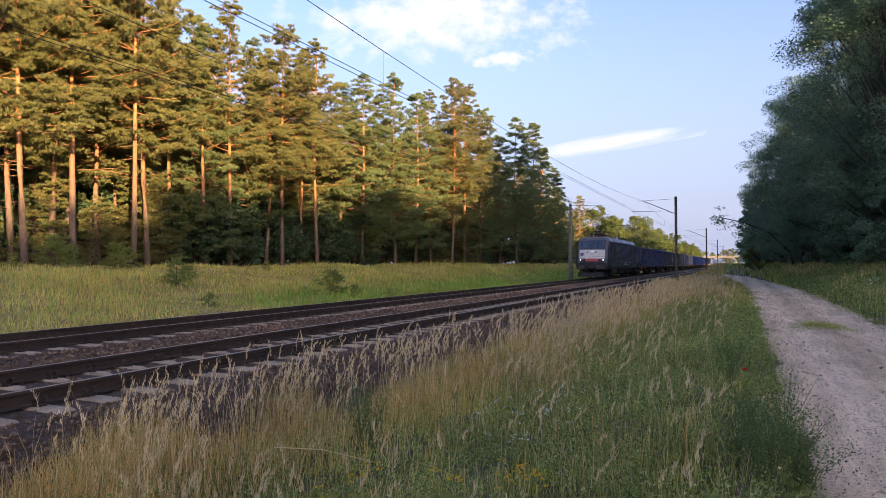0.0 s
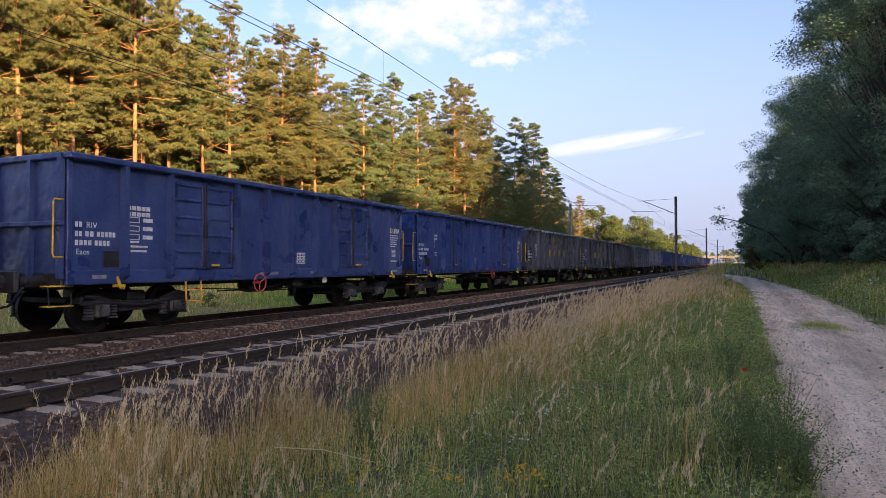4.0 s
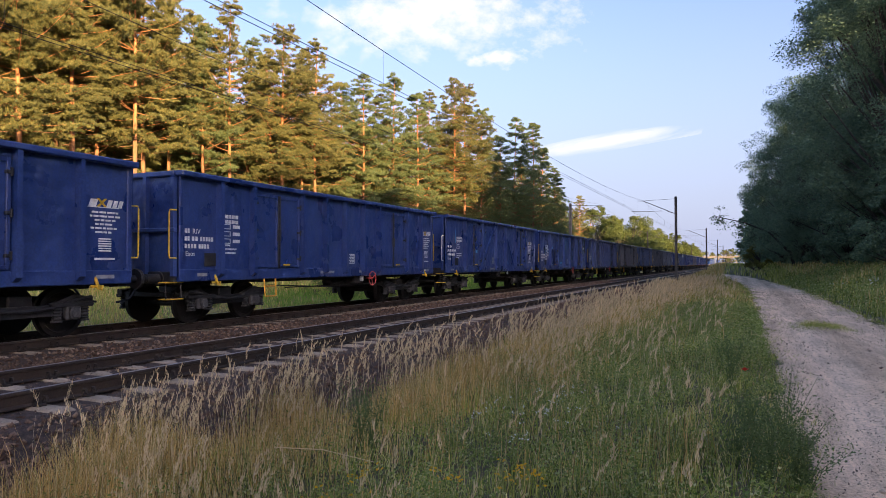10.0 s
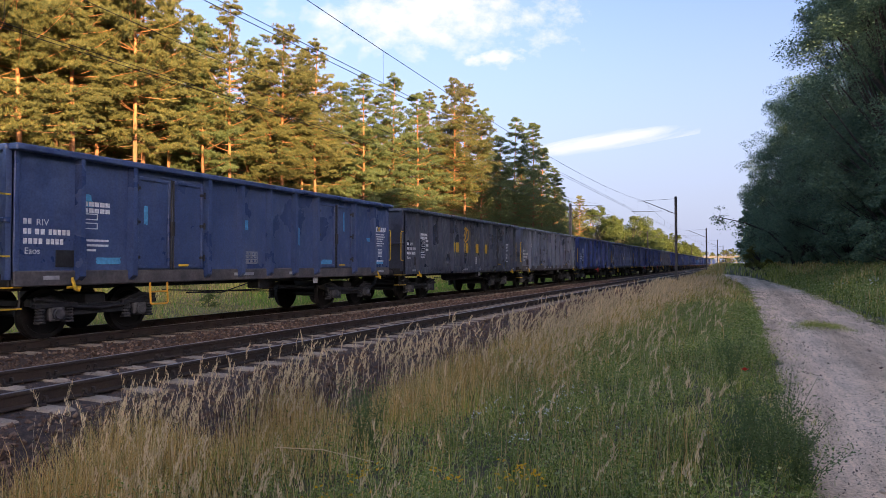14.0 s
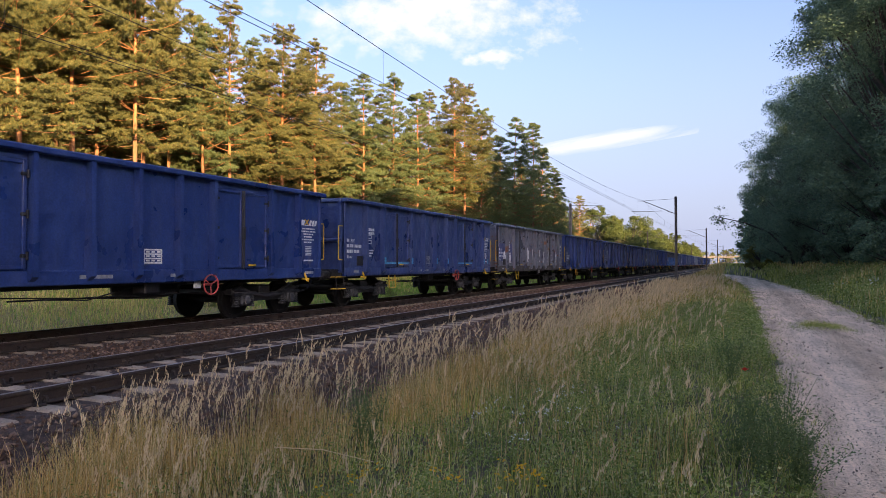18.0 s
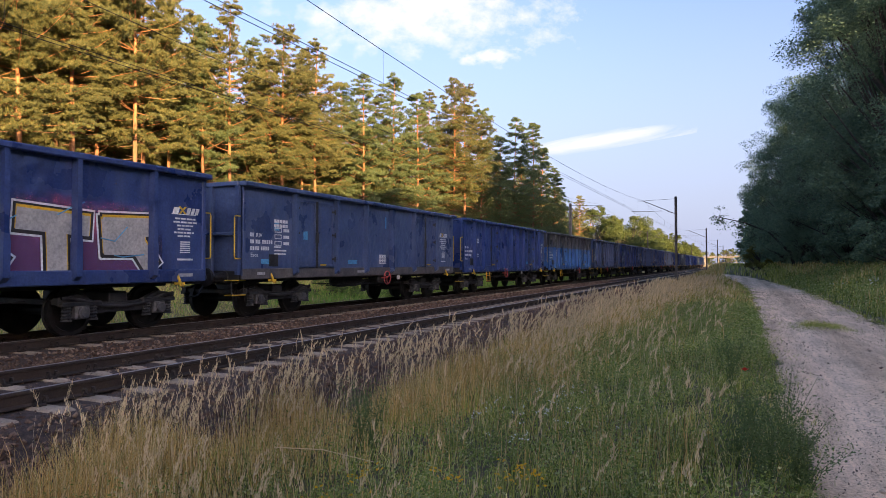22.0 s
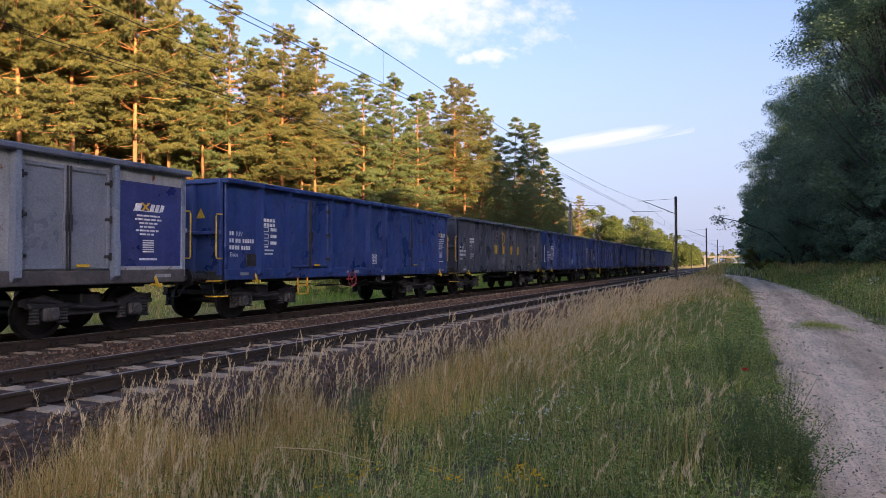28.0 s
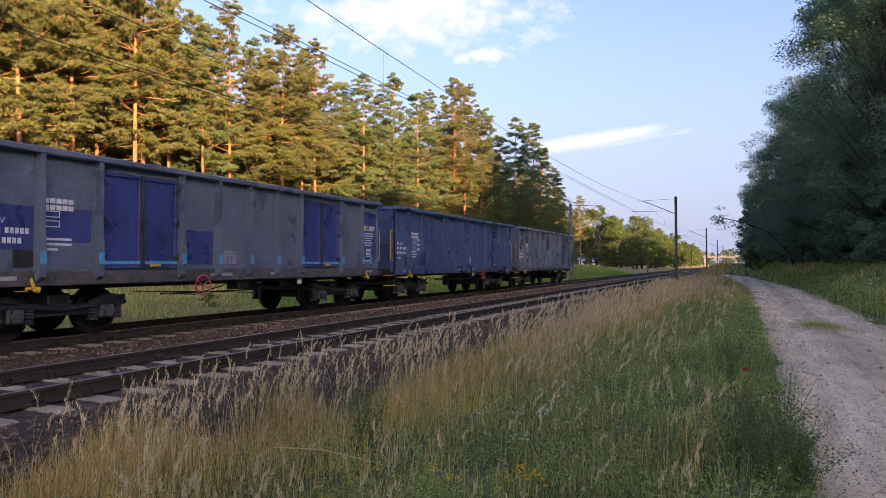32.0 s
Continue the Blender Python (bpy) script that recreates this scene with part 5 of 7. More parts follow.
        def plates():
            q = M()
            for y in (-6.37, -3.4, 2.5, 6.9):
                q.box(X, X + 0.006, y, y + 0.2, 1.1, 1.30)
            return q.mesh("flank_plates")
        part("flank_plates", cached("fp", plates), MAT["cream"], root, "cream sticker", r)
        part("panel_seam", cached("seam", seam), MAT["ink"], root, "", r)
        part("door_recess", cached("drec", lambda: flank_box(X - 0.02, X + 0.003, -7.3, -6.6, 1.5, 2.98, "door_recess")), MAT["slat"], root, "", r)

        for yy in (-7.75, 7.75):
            s = 1 if yy < 0 else -1

            def gasket():
                q = M()
                q.loft([[(d, y, z) for y, z in ((-0.33, 2.72), (-0.27, 2.66), (0.27, 2.66), (0.33, 2.72), (0.33, 3.32), (0.27, 3.38), (-0.2, 3.38), (-0.27, 3.32))] for d in (X - 0.01, X + 0.008)])
                return q.mesh("window_gasket")

            def cab_glass():
                q = M()
                q.loft([[(d, y, z) for y, z in ((-0.29, 2.75), (-0.24, 2.70), (0.24, 2.70), (0.29, 2.75), (0.29, 3.29), (0.24, 3.34), (-0.17, 3.34), (-0.23, 3.29))] for d in (X - 0.01, X + 0.013)])
                return q.mesh("cab_window")

            def rail():
                q = M()
                q.tube([(X, 0, 1.35), (X + 0.08, 0, 1.4), (X + 0.08, 0, 2.95), (X, 0, 3.0)], 0.024)
                return q.mesh("grab_rail")

            def handle():
                q = M()
                q.box(X, X + 0.03, -0.03, 0.03, 2.35, 2.6, 0.01)
                q.box(X, X + 0.01, -0.12, 0.12, 1.82, 2.0, 0.004)
                q.box(X, X + 0.04, -0.25, 0.25, 1.60, 1.64, 0.01)
                return q.mesh("door_handle")
            w = part("window_gasket", cached("wg", gasket), MAT["ink"], root, "", r @ pose(0, yy, 0))
            part("cab_window", cached("cg", cab_glass), MAT["glass"], w, "dark cab side window")
            for dy in (0.40, 1.24):
                part("grab_rail", cached("gr", rail), MAT["grey_steel"], root, "", r @ pose(0, yy + dy * s, 0))
            part("door_handle", cached("dh", handle), MAT["grey_steel"], root, "", r @ pose(0, yy + 0.7 * s, 0))

            def lsteps():
                q = M()
                for z in (0.42, 0.72):
                    q.box(X - 0.25, X + 0.0, -0.24, 0.24, z, z + 0.04, 0.008)
                for y in (-0.26, 0.26):
                    q.box(X - 0.06, X, y - 0.025, y + 0.025, 0.40, 1.0)
                return q.mesh("cab_steps")
            part("cab_steps", cached("ls", lsteps), MAT["running"], root, "", r @ pose(0, yy + 0.8 * s, 0))

        def roof_panel():
            q = M()
            q.loft([[(1.492, y, 3.425), (1.215, y, 3.80), (1.235, y, 3.815), (1.512, y, 3.44)] for y in (-0.95, 0.95)])
            for y in (-0.6, 0.0, 0.6):
                q.box(1.49, 1.535, y - 0.02, y + 0.02, 3.40, 3.46)
            return q.mesh("roof_panel")
        for k in range(6):
            part("roof_panel", cached("rp", roof_panel), MAT["slat" if k in (0, 5) else "loco_roof"], root, "sloping roof panel", r @ pose(0, -4.9 + 1.97 * k, 0))
        part("gutter", cached("gut", lambda: flank_box(X - 0.02, X + 0.03, -5.9, 5.95, 3.36, 3.40, "gutter")), MAT["loco"], root, "", r)

    def tray():
        q = M()
        q.box(-0.9, 0.9, -7.2, 7.2, 3.84, 3.92, 0.02)
        for y in (-3.5, -1.0, 1.5, 3.6):
            q.box(-0.4, 0.4, y - 0.5, y + 0.5, 3.9, 4.05, 0.03)
        q.tube([(0.3, -6.5, 4.2), (0.3, 0, 4.25), (0.3, 6.5, 4.2)], 0.02)
        q.tube([(-0.3, -6.0, 4.15), (-0.3, 0.5, 4.2), (-0.4, 3.0, 4.1)], 0.02)
        return q.mesh("roof_gear")
    part("roof_gear", cached("tray", tray), MAT["running"], root)

    def red_bases():
        q = M()
        for y in (-5.4, -4.6, -3.3, 4.8, 5.6):
            q.box(-0.75, 0.75, y - 0.16, y + 0.16, 3.9, 4.0, 0.03)
        return q.mesh("red_base")
    part("red_base", cached("redb", red_bases), MAT["red"], root, "red insulator bases")

    def drum():
        q = M()
        q.disc((0.35, 1.2, 3.9), (0, 0, 1), ((0, 0.26), (0.2, 0.26), (0.22, 0.2), (0.24, 0.0)), 16)
        return q.mesh("breaker_drum")
    part("breaker_drum", cached("drum", drum), MAT["loco_front"], root, "pale breaker drum")

    def ins():
        q = M()
        for k in range(5):
            q.disc((0, 0, 3.92 + 0.055 * k), (0, 0, 1), ((-0.025, 0.045), (0, 0.085), (0.025, 0.045)), 10)
        return q.mesh("roof_insulator")
    for x in (-0.5, 0.5):
        for y in (-6.6, -5.2, -2.6, 0.4, 2.6, 5.2, 6.6):
            part("roof_insulator", cached("rins", ins), MAT["insul"], root, "brown-red roof insulator", pose(x, y, 0))

    def panto(up):
        q = M()
        q.box(-0.6, 0.6, -0.9, -0.8, 4.12, 4.2)
        q.box(-0.6, 0.6, 0.8, 0.9, 4.12, 4.2)
        for s in (-1, 1):
            q.rod((s * 0.6, -0.9, 4.16), (s * 0.6, 0.9, 4.16), 0.03)
        knee = (0, -1.35, 5.0) if up else (0, -1.3, 4.35)
        head = (0, 0.15, 5.62) if up else (0, 0.6, 4.48)
        q.rod((0, 0.5, 4.2), knee, 0.07, 0.05)
        for s in (-1, 1):
            q.rod(knee, (s * 0.45, head[1], head[2] - 0.06), 0.032, n=6)
        for dy in (-0.25, 0.25):
            q.tube([(-0.98, head[1] + dy, head[2] - 0.25), (-0.75, head[1] + dy, head[2] - 0.02), (-0.5, head[1] + dy, head[2] + 0.02), (0.5, head[1] + dy, head[2] + 0.02), (0.75, head[1] + dy, head[2] - 0.02), (0.98, head[1] + dy, head[2] - 0.25)], 0.022)
        for s in (-0.5, 0.5):
            q.rod((s, head[1] - 0.25, head[2]), (s, head[1] + 0.25, head[2]), 0.018, n=5)
        return q.mesh("pantograph")
    for y, up in ((-5.9, False), (-3.9, False), (5.9, True)):
        part("pantograph", cached(("panto", up), lambda: panto(up)), MAT["running"], root, "raised pantograph" if up else "folded pantograph", pose(0, y, 0))

    def lframe():
        q = M()
        for s in (-1, 1):
            q.box(s * 1.05, s * 1.2, -2.2, 2.2, 0.66, 0.86, 0.03)
            q.box(s * 1.08, s * 1.35, -0.5, 0.5, 0.46, 0.66, 0.03)
            q.box(s * 1.06, s * 1.22, -0.95, -0.62, 0.5, 0.95, 0.03)
            q.box(s * 1.06, s * 1.22, 0.62, 0.95, 0.5, 0.95, 0.03)
        q.box(-1.1, 1.1, -0.3, 0.3, 0.4, 0.8, 0.03)
        return q.mesh("loco_bogie")

    def l_axle_box():
        q = M()
        q.box(1.04, 1.24, -0.24, 0.24, 0.46, 0.76, 0.04)
        q.disc((1.24, 0, 0.6), (1, 0, 0), ((0, 0.17), (0.05, 0.17), (0.06, 0.12), (0.09, 0.11)), 16)
        q.rod((1.16, 0.05, 0.58), (1.16, 0.78, 0.5), 0.05, n=8)
        return q.mesh("loco_axle_box")

    def l_spring():
        q = M()
        coil = []
        for k in range(6):
            coil += [(0.05 * k, 0.075), (0.025 + 0.05 * k, 0.105)]
        q.disc((1.14, 0, 0.72), (0, 0, 1), coil, 12)
        return q.mesh("loco_spring")

    def damper():
        q = M()
        q.rod((1.36, -0.75, 0.78), (1.36, -0.1, 0.80), 0.055, n=10)
        q.rod((1.36, -0.1, 0.80), (1.36, 0.55, 0.82), 0.03, n=8)
        q.box(1.26, 1.4, -0.85, -0.72, 0.7, 0.95, 0.02)
        q.box(1.26, 1.4, 0.5, 0.62, 0.74, 1.0, 0.02)
        return q.mesh("yaw_damper")

    def sandbox():
        q = M()
        q.loft([[(1.12, -0.2, 0.98), (1.4, -0.2, 0.98), (1.4, 0.2, 0.98), (1.12, 0.2, 0.98)], [(1.12, -0.2, 0.72), (1.4, -0.2, 0.72), (1.4, 0.2, 0.72), (1.12, 0.2, 0.72)], [(1.18, -0.1, 0.52), (1.32, -0.1, 0.52), (1.32, 0.1, 0.52), (1.18, 0.1, 0.52)]])
        q.disc((1.4, 0, 0.85), (1, 0, 0), ((0, 0.09), (0.03, 0.09), (0.04, 0.05)), 12)
        q.tube([(1.25, 0, 0.54), (1.2, 0.05, 0.3), (0.95, 0.16, 0.12)], 0.022)
        return q.mesh("sandbox")

    def hose():
        q = M()
        q.tube([(1.3, -0.5, 0.98), (1.36, -0.45, 0.7), (1.36, -0.1, 0.58), (1.34, 0.25, 0.7), (1.28, 0.3, 0.95)], 0.022)
        return q.mesh("brake_hose")

    def lws():
        q = M()
        q.rod((-1.1, 0, 0), (1.1, 0, 0), 0.1, n=10)
        for s in (-1, 1):
            q.disc((s * 0.75, 0, 0), (s, 0, 0), ((-0.085, 0.52), (-0.08, 0.63), (-0.055, 0.63), (-0.045, 0.605), (0.06, 0.60), (0.065, 0.50), (0.03, 0.48), (0.03, 0.2), (0.1, 0.17), (0.12, 0.1)), 30)
        return q.mesh("loco_wheelset")
    for y in (-4.95, 4.95):
        b = part("loco_bogie", cached("lf", lframe), MAT["spring_steel"], root, at=pose(0, y, 0))
        for r in (pose(0, 0, 0), pose(0, 0, 0, 0, 0, 180)):
            for yy in (-1.45, 1.45):
                part("axle_box", cached("lab", l_axle_box), MAT["grey_steel"], b, "", r @ pose(0, yy, 0))
                for q in (-0.34, 0.34):
                    part("coil_spring", cached("lsp", l_spring), MAT["spring_steel"], b, "", r @ pose(0, yy + q, 0))
                part("sandbox", cached("sandbox", sandbox), MAT["running"], b, "", r @ pose(0, yy * 1.52, 0))
            part("yaw_damper", cached("damper", damper), MAT["grey_steel"], b, "grey tubular damper", r)
            part("brake_hose", cached("lhose", hose), MAT["ink"], b, "", r @ pose(0, 0.2, 0))
        for yy in (-1.45, 1.45):
            part("loco_wheelset", cached("lws", lws), MAT["wheel"], b, at=pose(0, yy, 0.6))

    def belly():
        q = M()
        q.box(-1.2, 1.2, -2.2, 2.3, 0.50, 1.0, 0.05)
        return q.mesh("transformer_case")

    def locker():
        q = M()
        pts = [(-0.45, 0.95), (0.45, 0.95), (0.45, 0.72), (0.25, 0.5), (-0.25, 0.5), (-0.45, 0.72)]
        q.loft([[(1.15, y, z) for y, z in pts], [(1.42, y, z) for y, z in pts]])
        q.box(1.42, 1.435, -0.3, 0.3, 0.68, 0.9, 0.004)
        q.disc((1.435, 0, 0.79), (1, 0, 0), ((0, 0.06), (0.02, 0.055)), 12)
        return q.mesh("equipment_locker")

    def pipe_run():
        q = M()
        for z, x in ((0.66, 1.26), (0.58, 1.3), (0.46, 1.22)):
            q.tube([(x, -2.1, z), (x + 0.02, -0.8, z - 0.02), (x, 0.6, z + 0.01), (x - 0.02, 2.2, z)], 0.02)
        return q.mesh("pipe_run")
    for r in (pose(0, 0, 0), pose(0, 0, 0, 0, 0, 180)):
        for y in (-1.6, -0.3, 1.5):
            part("equipment_locker", cached("locker", locker), MAT["spring_steel"], root, "", r @ pose(0, y, 0))
        part("pipe_run", cached("pipes", pipe_run), MAT["running"], root, "", r)
    part("transformer_case", cached("belly", belly), MAT["running"], root)
    return root


def build_train():
    cars = [loco()]
    B, BK, SL = "royal blue open goods wagon with steel posts", "charcoal open goods wagon with yellow stencil", "slate-blue open goods wagon, weathered"
    W = open_wagon
    spec = [
        dict(kind="A", colour="blue2", label="blue open goods wagon with ribbed double doors", ribs=True, ladder="o", brake=5.1),
        dict(kind="A", colour="blue", label=B, brake=8.0),
        dict(kind="T", colour="black", label=BK, emblem="stencil", sill="body", rim="dgrey"),
        dict(kind="E", colour="black", label="charcoal wagon with wide panels and yellow stencil", emblem="stencil", rim="dgrey", sill="body"),
        dict(kind="T", colour="black", label="charcoal wagon, yellow stencil and cyan touch-ups", emblem="stencil", patches=3, pstyle="feet", brake=9.0, sill="body"),
        dict(kind="E", colour="bluegrey", label="blue-grey open goods wagon with dark blue repainted panels", rim="bluegrey", panels=((0.1, 1.1, 1.72, 2.42), (1.2, 1.95, 1.72, 2.42), (11.3, 12.4, 1.75, 2.6)), post_mat="slate2", patches=1),
        dict(kind="A", colour="grey", label="pale grey wagon with orange rim and rust stains", rim="orange_rim", ship=11.07, panels=((0.1, 1.1, 1.3, 2.25), (1.25, 2.2, 1.32, 2.6), (10.62, 11.54, 1.8, 2.78), (11.75, 12.2, 1.45, 1.75)), post_mat="steelblue", door_mat="bluegrey", ladder="y"),
        dict(kind="A", colour="blue", label=B, ladder="o", brake=5.25),
        dict(kind="A", colour="blue", label=B, ladder="o", brake=8.0),
        dict(kind="D", colour="blue", label="royal blue open wagon with diagonal side braces", sill="body", yellow_rails=False, patches=3),
        dict(kind="E", colour="blue", label="blue wagon with wide panels and cyan touch-ups", patches=9, brake=8.1, sill="body"),
        dict(kind="A", colour="blue2", label="blue open goods wagon with ribbed double doors", ribs=True, ladder="y", brake=8.6, patches=5, sill="body"),
        dict(kind="A", colour="umber", label="charcoal open goods wagon spotted with cyan paint", patches=14, emblem="rail", panels=((11.75, 12.7, 1.5, 2.95),), ladder="o"),
        dict(kind="A", colour="slate", label="slate-blue open goods wagon spotted with cyan paint", patches=13, ladder="o"),
        dict(kind="T", colour="black", label=BK, emblem="stencil", ribs=True, sill="body"),
        dict(kind="A", colour="dgrey", label="dull grey open goods wagon with steel posts", rim="dgrey"),
        dict(kind="E", colour="blue", label="royal blue wagon with wide dented panels", brake=6.6, sill="body"),
        dict(kind="G", colour="slate", label="dark slate wagon with pale sprayed scribbles", tag="tags", ladder="y", warn=True, sill="body"),
        dict(kind="A", colour="blue", label=B, brake=8.4, sill="body"),
        dict(kind="A", colour="blue2", label="worn blue wagon with cyan painted post feet", pstyle="feet", ladder="y", brake=8.5),
        dict(kind="A", colour="rusty", label="rust-eaten grey wagon covered in white scribbles", tag="heavy", ladder="y", panels=((0.1, 1.1, 1.5, 2.4), (1.25, 2.2, 1.5, 2.4), (11.7, 12.7, 1.9, 3.0)), rim="dgrey"),
        dict(kind="A", colour="blue", label=B, ladder="o", brake=8.1, patches=1),
        dict(kind="E", colour="blue2", label="worn blue wagon with wide panels", brake=7.0, sill="body"),
        dict(kind="U", colour="blue2", label="blue wagon with a silver and pink sprayed mural", tag="door", brake=4.6, ladder="y", warn=True, sill="body"),
        dict(kind="E", colour="slate", label="slate-blue wagon with wide panels and cyan marks", patches=6, brake=7.0),
        dict(kind="A", colour="blue", label="bright blue open goods wagon with steel posts", ladder="o", brake=5.4, warn=True, patches=3),
        dict(kind="A", colour="twotone", label="open wagon half bright blue, half grey", ladder="y", brake=8.2, sill="body", patches=2),
        dict(kind="A", colour="slate", label=SL, ladder="y", brake=5.5, sill="body"),
        dict(kind="E", colour="blue", label="royal blue wagon with wide panels", brake=6.7, sill="body"),
        dict(kind="A", colour="slate", label=SL),
        dict(kind="A", colour="blue2", label="worn blue open goods wagon with steel posts", brake=8.0),
        dict(kind="E", colour="grey", label="pale grey-green wagon with blue repainted panels", rim="dgrey", panels=((0.3, 1.95, 1.32, 2.55), (4.05, 5.6, 1.32, 2.35), (11.1, 12.7, 1.32, 3.0)), brake=8.6, post_mat="steelblue", door_mat="bluegrey"),
        dict(kind="A", colour="blue", label=B, ladder="o", brake=5.4, warn=True),
        dict(kind="T", colour="black", label=BK, emblem="stencil", ribs=True, sill="body"),
        dict(kind="D", colour="blue", label="royal blue open wagon with diagonal side braces", sill="body", yellow_rails=False, patches=2),
        dict(kind="A", colour="blue", label=B, ladder="y", pstyle="", sill="body"),
        dict(kind="A", colour="blue", label=B, ladder="y", sill="body"),
        dict(kind="A", colour="dgrey", label="mid grey wagon with blue panels and cyan feet", rim="dgrey", panels=((0.1, 1.1, 1.6, 2.35), (1.25, 2.2, 1.75, 2.35), (4.4, 5.3, 1.35, 2.1), (11.7, 12.7, 1.5, 3.0)), pstyle="feet", brake=4.9, warn=True, door_mat="navy"),
        dict(kind="T", colour="slate", label=SL, brake=8.4, sill="body"),
        dict(kind="T", colour="dgrey", label="dull grey open goods wagon closing the train", sill="body"),
    ]
    for k, s in enumerate(spec):
        w = W(seed=k + 1, **s)
        if s["kind"] == "U":
            mural(w)
        cars.append(w)
    return cars


TRAIN = build_train()


# ---- trees ----
LEAF = {
    # The gold in this colour stands for low sun on the needles.
    "needle": leafy("pine_needles", [(0.085, 0.115, 0.054), (0.16, 0.17, 0.068), (0.28, 0.245, 0.08), (0.12, 0.145, 0.07)], 0.35),
    # Second needle colour, made lighter and greener to lift the shaded pines.
    "needle_green_lift": leafy("lifted_green_needles", [(0.10, 0.165, 0.085), (0.165, 0.22, 0.10), (0.25, 0.285, 0.115), (0.135, 0.19, 0.105)], 0.45),
    "oak": leafy("dark_oak_leaves", [(0.085, 0.155, 0.105), (0.14, 0.22, 0.14), (0.20, 0.285, 0.17)], 0.4, 0.5),
    "birch": leafy("light_green_leaves", [(0.07, 0.105, 0.032), (0.105, 0.14, 0.042), (0.14, 0.165, 0.052)], 0.35),
    "bush": leafy("shrub_leaves", [(0.045, 0.085, 0.05), (0.07, 0.12, 0.066), (0.105, 0.165, 0.08)], 0.35),
    "yellow_bush": leafy("yellowing_leaves", [(0.16, 0.15, 0.04), (0.2, 0.19, 0.05), (0.13, 0.14, 0.04)], 0.35),
    "dry": leafy("dry_grass", [(0.20, 0.125, 0.045), (0.80, 0.56, 0.23), (0.56, 0.36, 0.11), (0.17, 0.20, 0.045), (0.88, 0.69, 0.37), (0.36, 0.22, 0.075)], 0.4, 0.7),
    "green": leafy("green_grass", [(0.05, 0.085, 0.016), (0.25, 0.32, 0.06), (0.52, 0.51, 0.13), (0.115, 0.16, 0.026), (0.72, 0.63, 0.30), (0.37, 0.40, 0.075)], 0.45),
    "meadow": leafy("meadow_grass", [(0.50, 0.45, 0.12), (0.76, 0.62, 0.22), (0.38, 0.40, 0.10), (0.82, 0.65, 0.29), (0.60, 0.53, 0.15), (0.60, 0.39, 0.18)], 0.45),
    "lush": leafy("lush_grass", [(0.19, 0.34, 0.06), (0.28, 0.44, 0.085), (0.42, 0.52, 0.12)], 0.45),
    "sapling": leafy("young_pine_needles", [(0.14, 0.21, 0.07), (0.22, 0.29, 0.085), (0.34, 0.36, 0.12)], 0.35),
    "herb": leafy("herb_leaves", [(0.11, 0.165, 0.035), (0.20, 0.28, 0.06), (0.35, 0.40, 0.13), (0.14, 0.21, 0.05), (0.54, 0.54, 0.27)], 0.45),
    "mugwort": leafy("mugwort_leaves", [(0.07, 0.12, 0.04), (0.12, 0.18, 0.06), (0.20, 0.25, 0.10)], 0.4),
    "seed": leafy("pale_seed_heads", [(0.62, 0.46, 0.26), (0.82, 0.66, 0.42), (0.70, 0.52, 0.30)], 0.4, 0.7),
    "petal_y": leafy("yellow_petals", [(0.7, 0.36, 0.01), (0.8, 0.48, 0.02)], 0.2),
    "petal_w": leafy("white_petals", [(0.6, 0.6, 0.56), (0.75, 0.75, 0.7)], 0.2),
}


def bark(name, low, high, zmix):
    m, n, l, b = nodes_of(name)
    v = mapped(n, l, (1, 1, 0.35))
    tc = n.new("ShaderNodeTexCoord")
    sep = n.new("ShaderNodeSeparateXYZ")
    l.new(tc.outputs["Object"], sep.inputs[0])
    mr = n.new("ShaderNodeMapRange")
    mr.inputs[1].default_value, mr.inputs[2].default_value = zmix
    l.new(sep.outputs[2], mr.inputs[0])
    plates = noise_tex(n, l, v, 9, 5, 0.65)
    c_low = ramp(n, l, plates, [(0.35, tuple(q * 0.5 for q in low)), (0.65, low)])
    c_high = ramp(n, l, plates, [(0.35, tuple(q * 0.65 for q in high)), (0.65, high)])
    l.new(mix_col(n, l, mr.outputs[0], c_low, c_high), b.inputs["Base Color"])
    b.inputs["Roughness"].default_value = 0.9
    bump_of(n, l, b, plates, 0.8, 0.04)
    return m


BARK_PINE = bark("pine_bark", (0.15, 0.105, 0.08), (0.47, 0.205, 0.085), (3.0, 9.0))
BARK_OAK = bark("oak_bark", (0.06, 0.052, 0.045), (0.075, 0.065, 0.055), (1.0, 8.0))


def tufts(P, D, n, length, width, g, up=0.35, spread=1.0):
    """Sprays of n thin needles round each point P, leaning along D."""
    k = len(P)
    d = g.normal(0, 1, (k, n, 3))
    d /= np.linalg.norm(d, axis=-1, keepdims=True)
    d = d * spread + 0.75 * D[:, None, :] + np.array([0, 0, up])
    d /= np.linalg.norm(d, axis=-1, keepdims=True)
    ln = length * g.uniform(0.6, 1.25, (k, n, 1))
    side = np.cross(d, g.normal(0, 1, (k, n, 3)))
    side /= np.linalg.norm(side, axis=-1, keepdims=True) + 1e-6
    root = P[:, None, :] + g.normal(0, length * 0.2, (k, n, 3)) * spread
    w = width * g.uniform(0.7, 1.3, (k, n, 1))
    V = np.stack([root - side * w, root + side * w, root + d * ln], 2)
    return V.reshape(-1, 3), np.arange(k * n * 3).reshape(-1, 3)


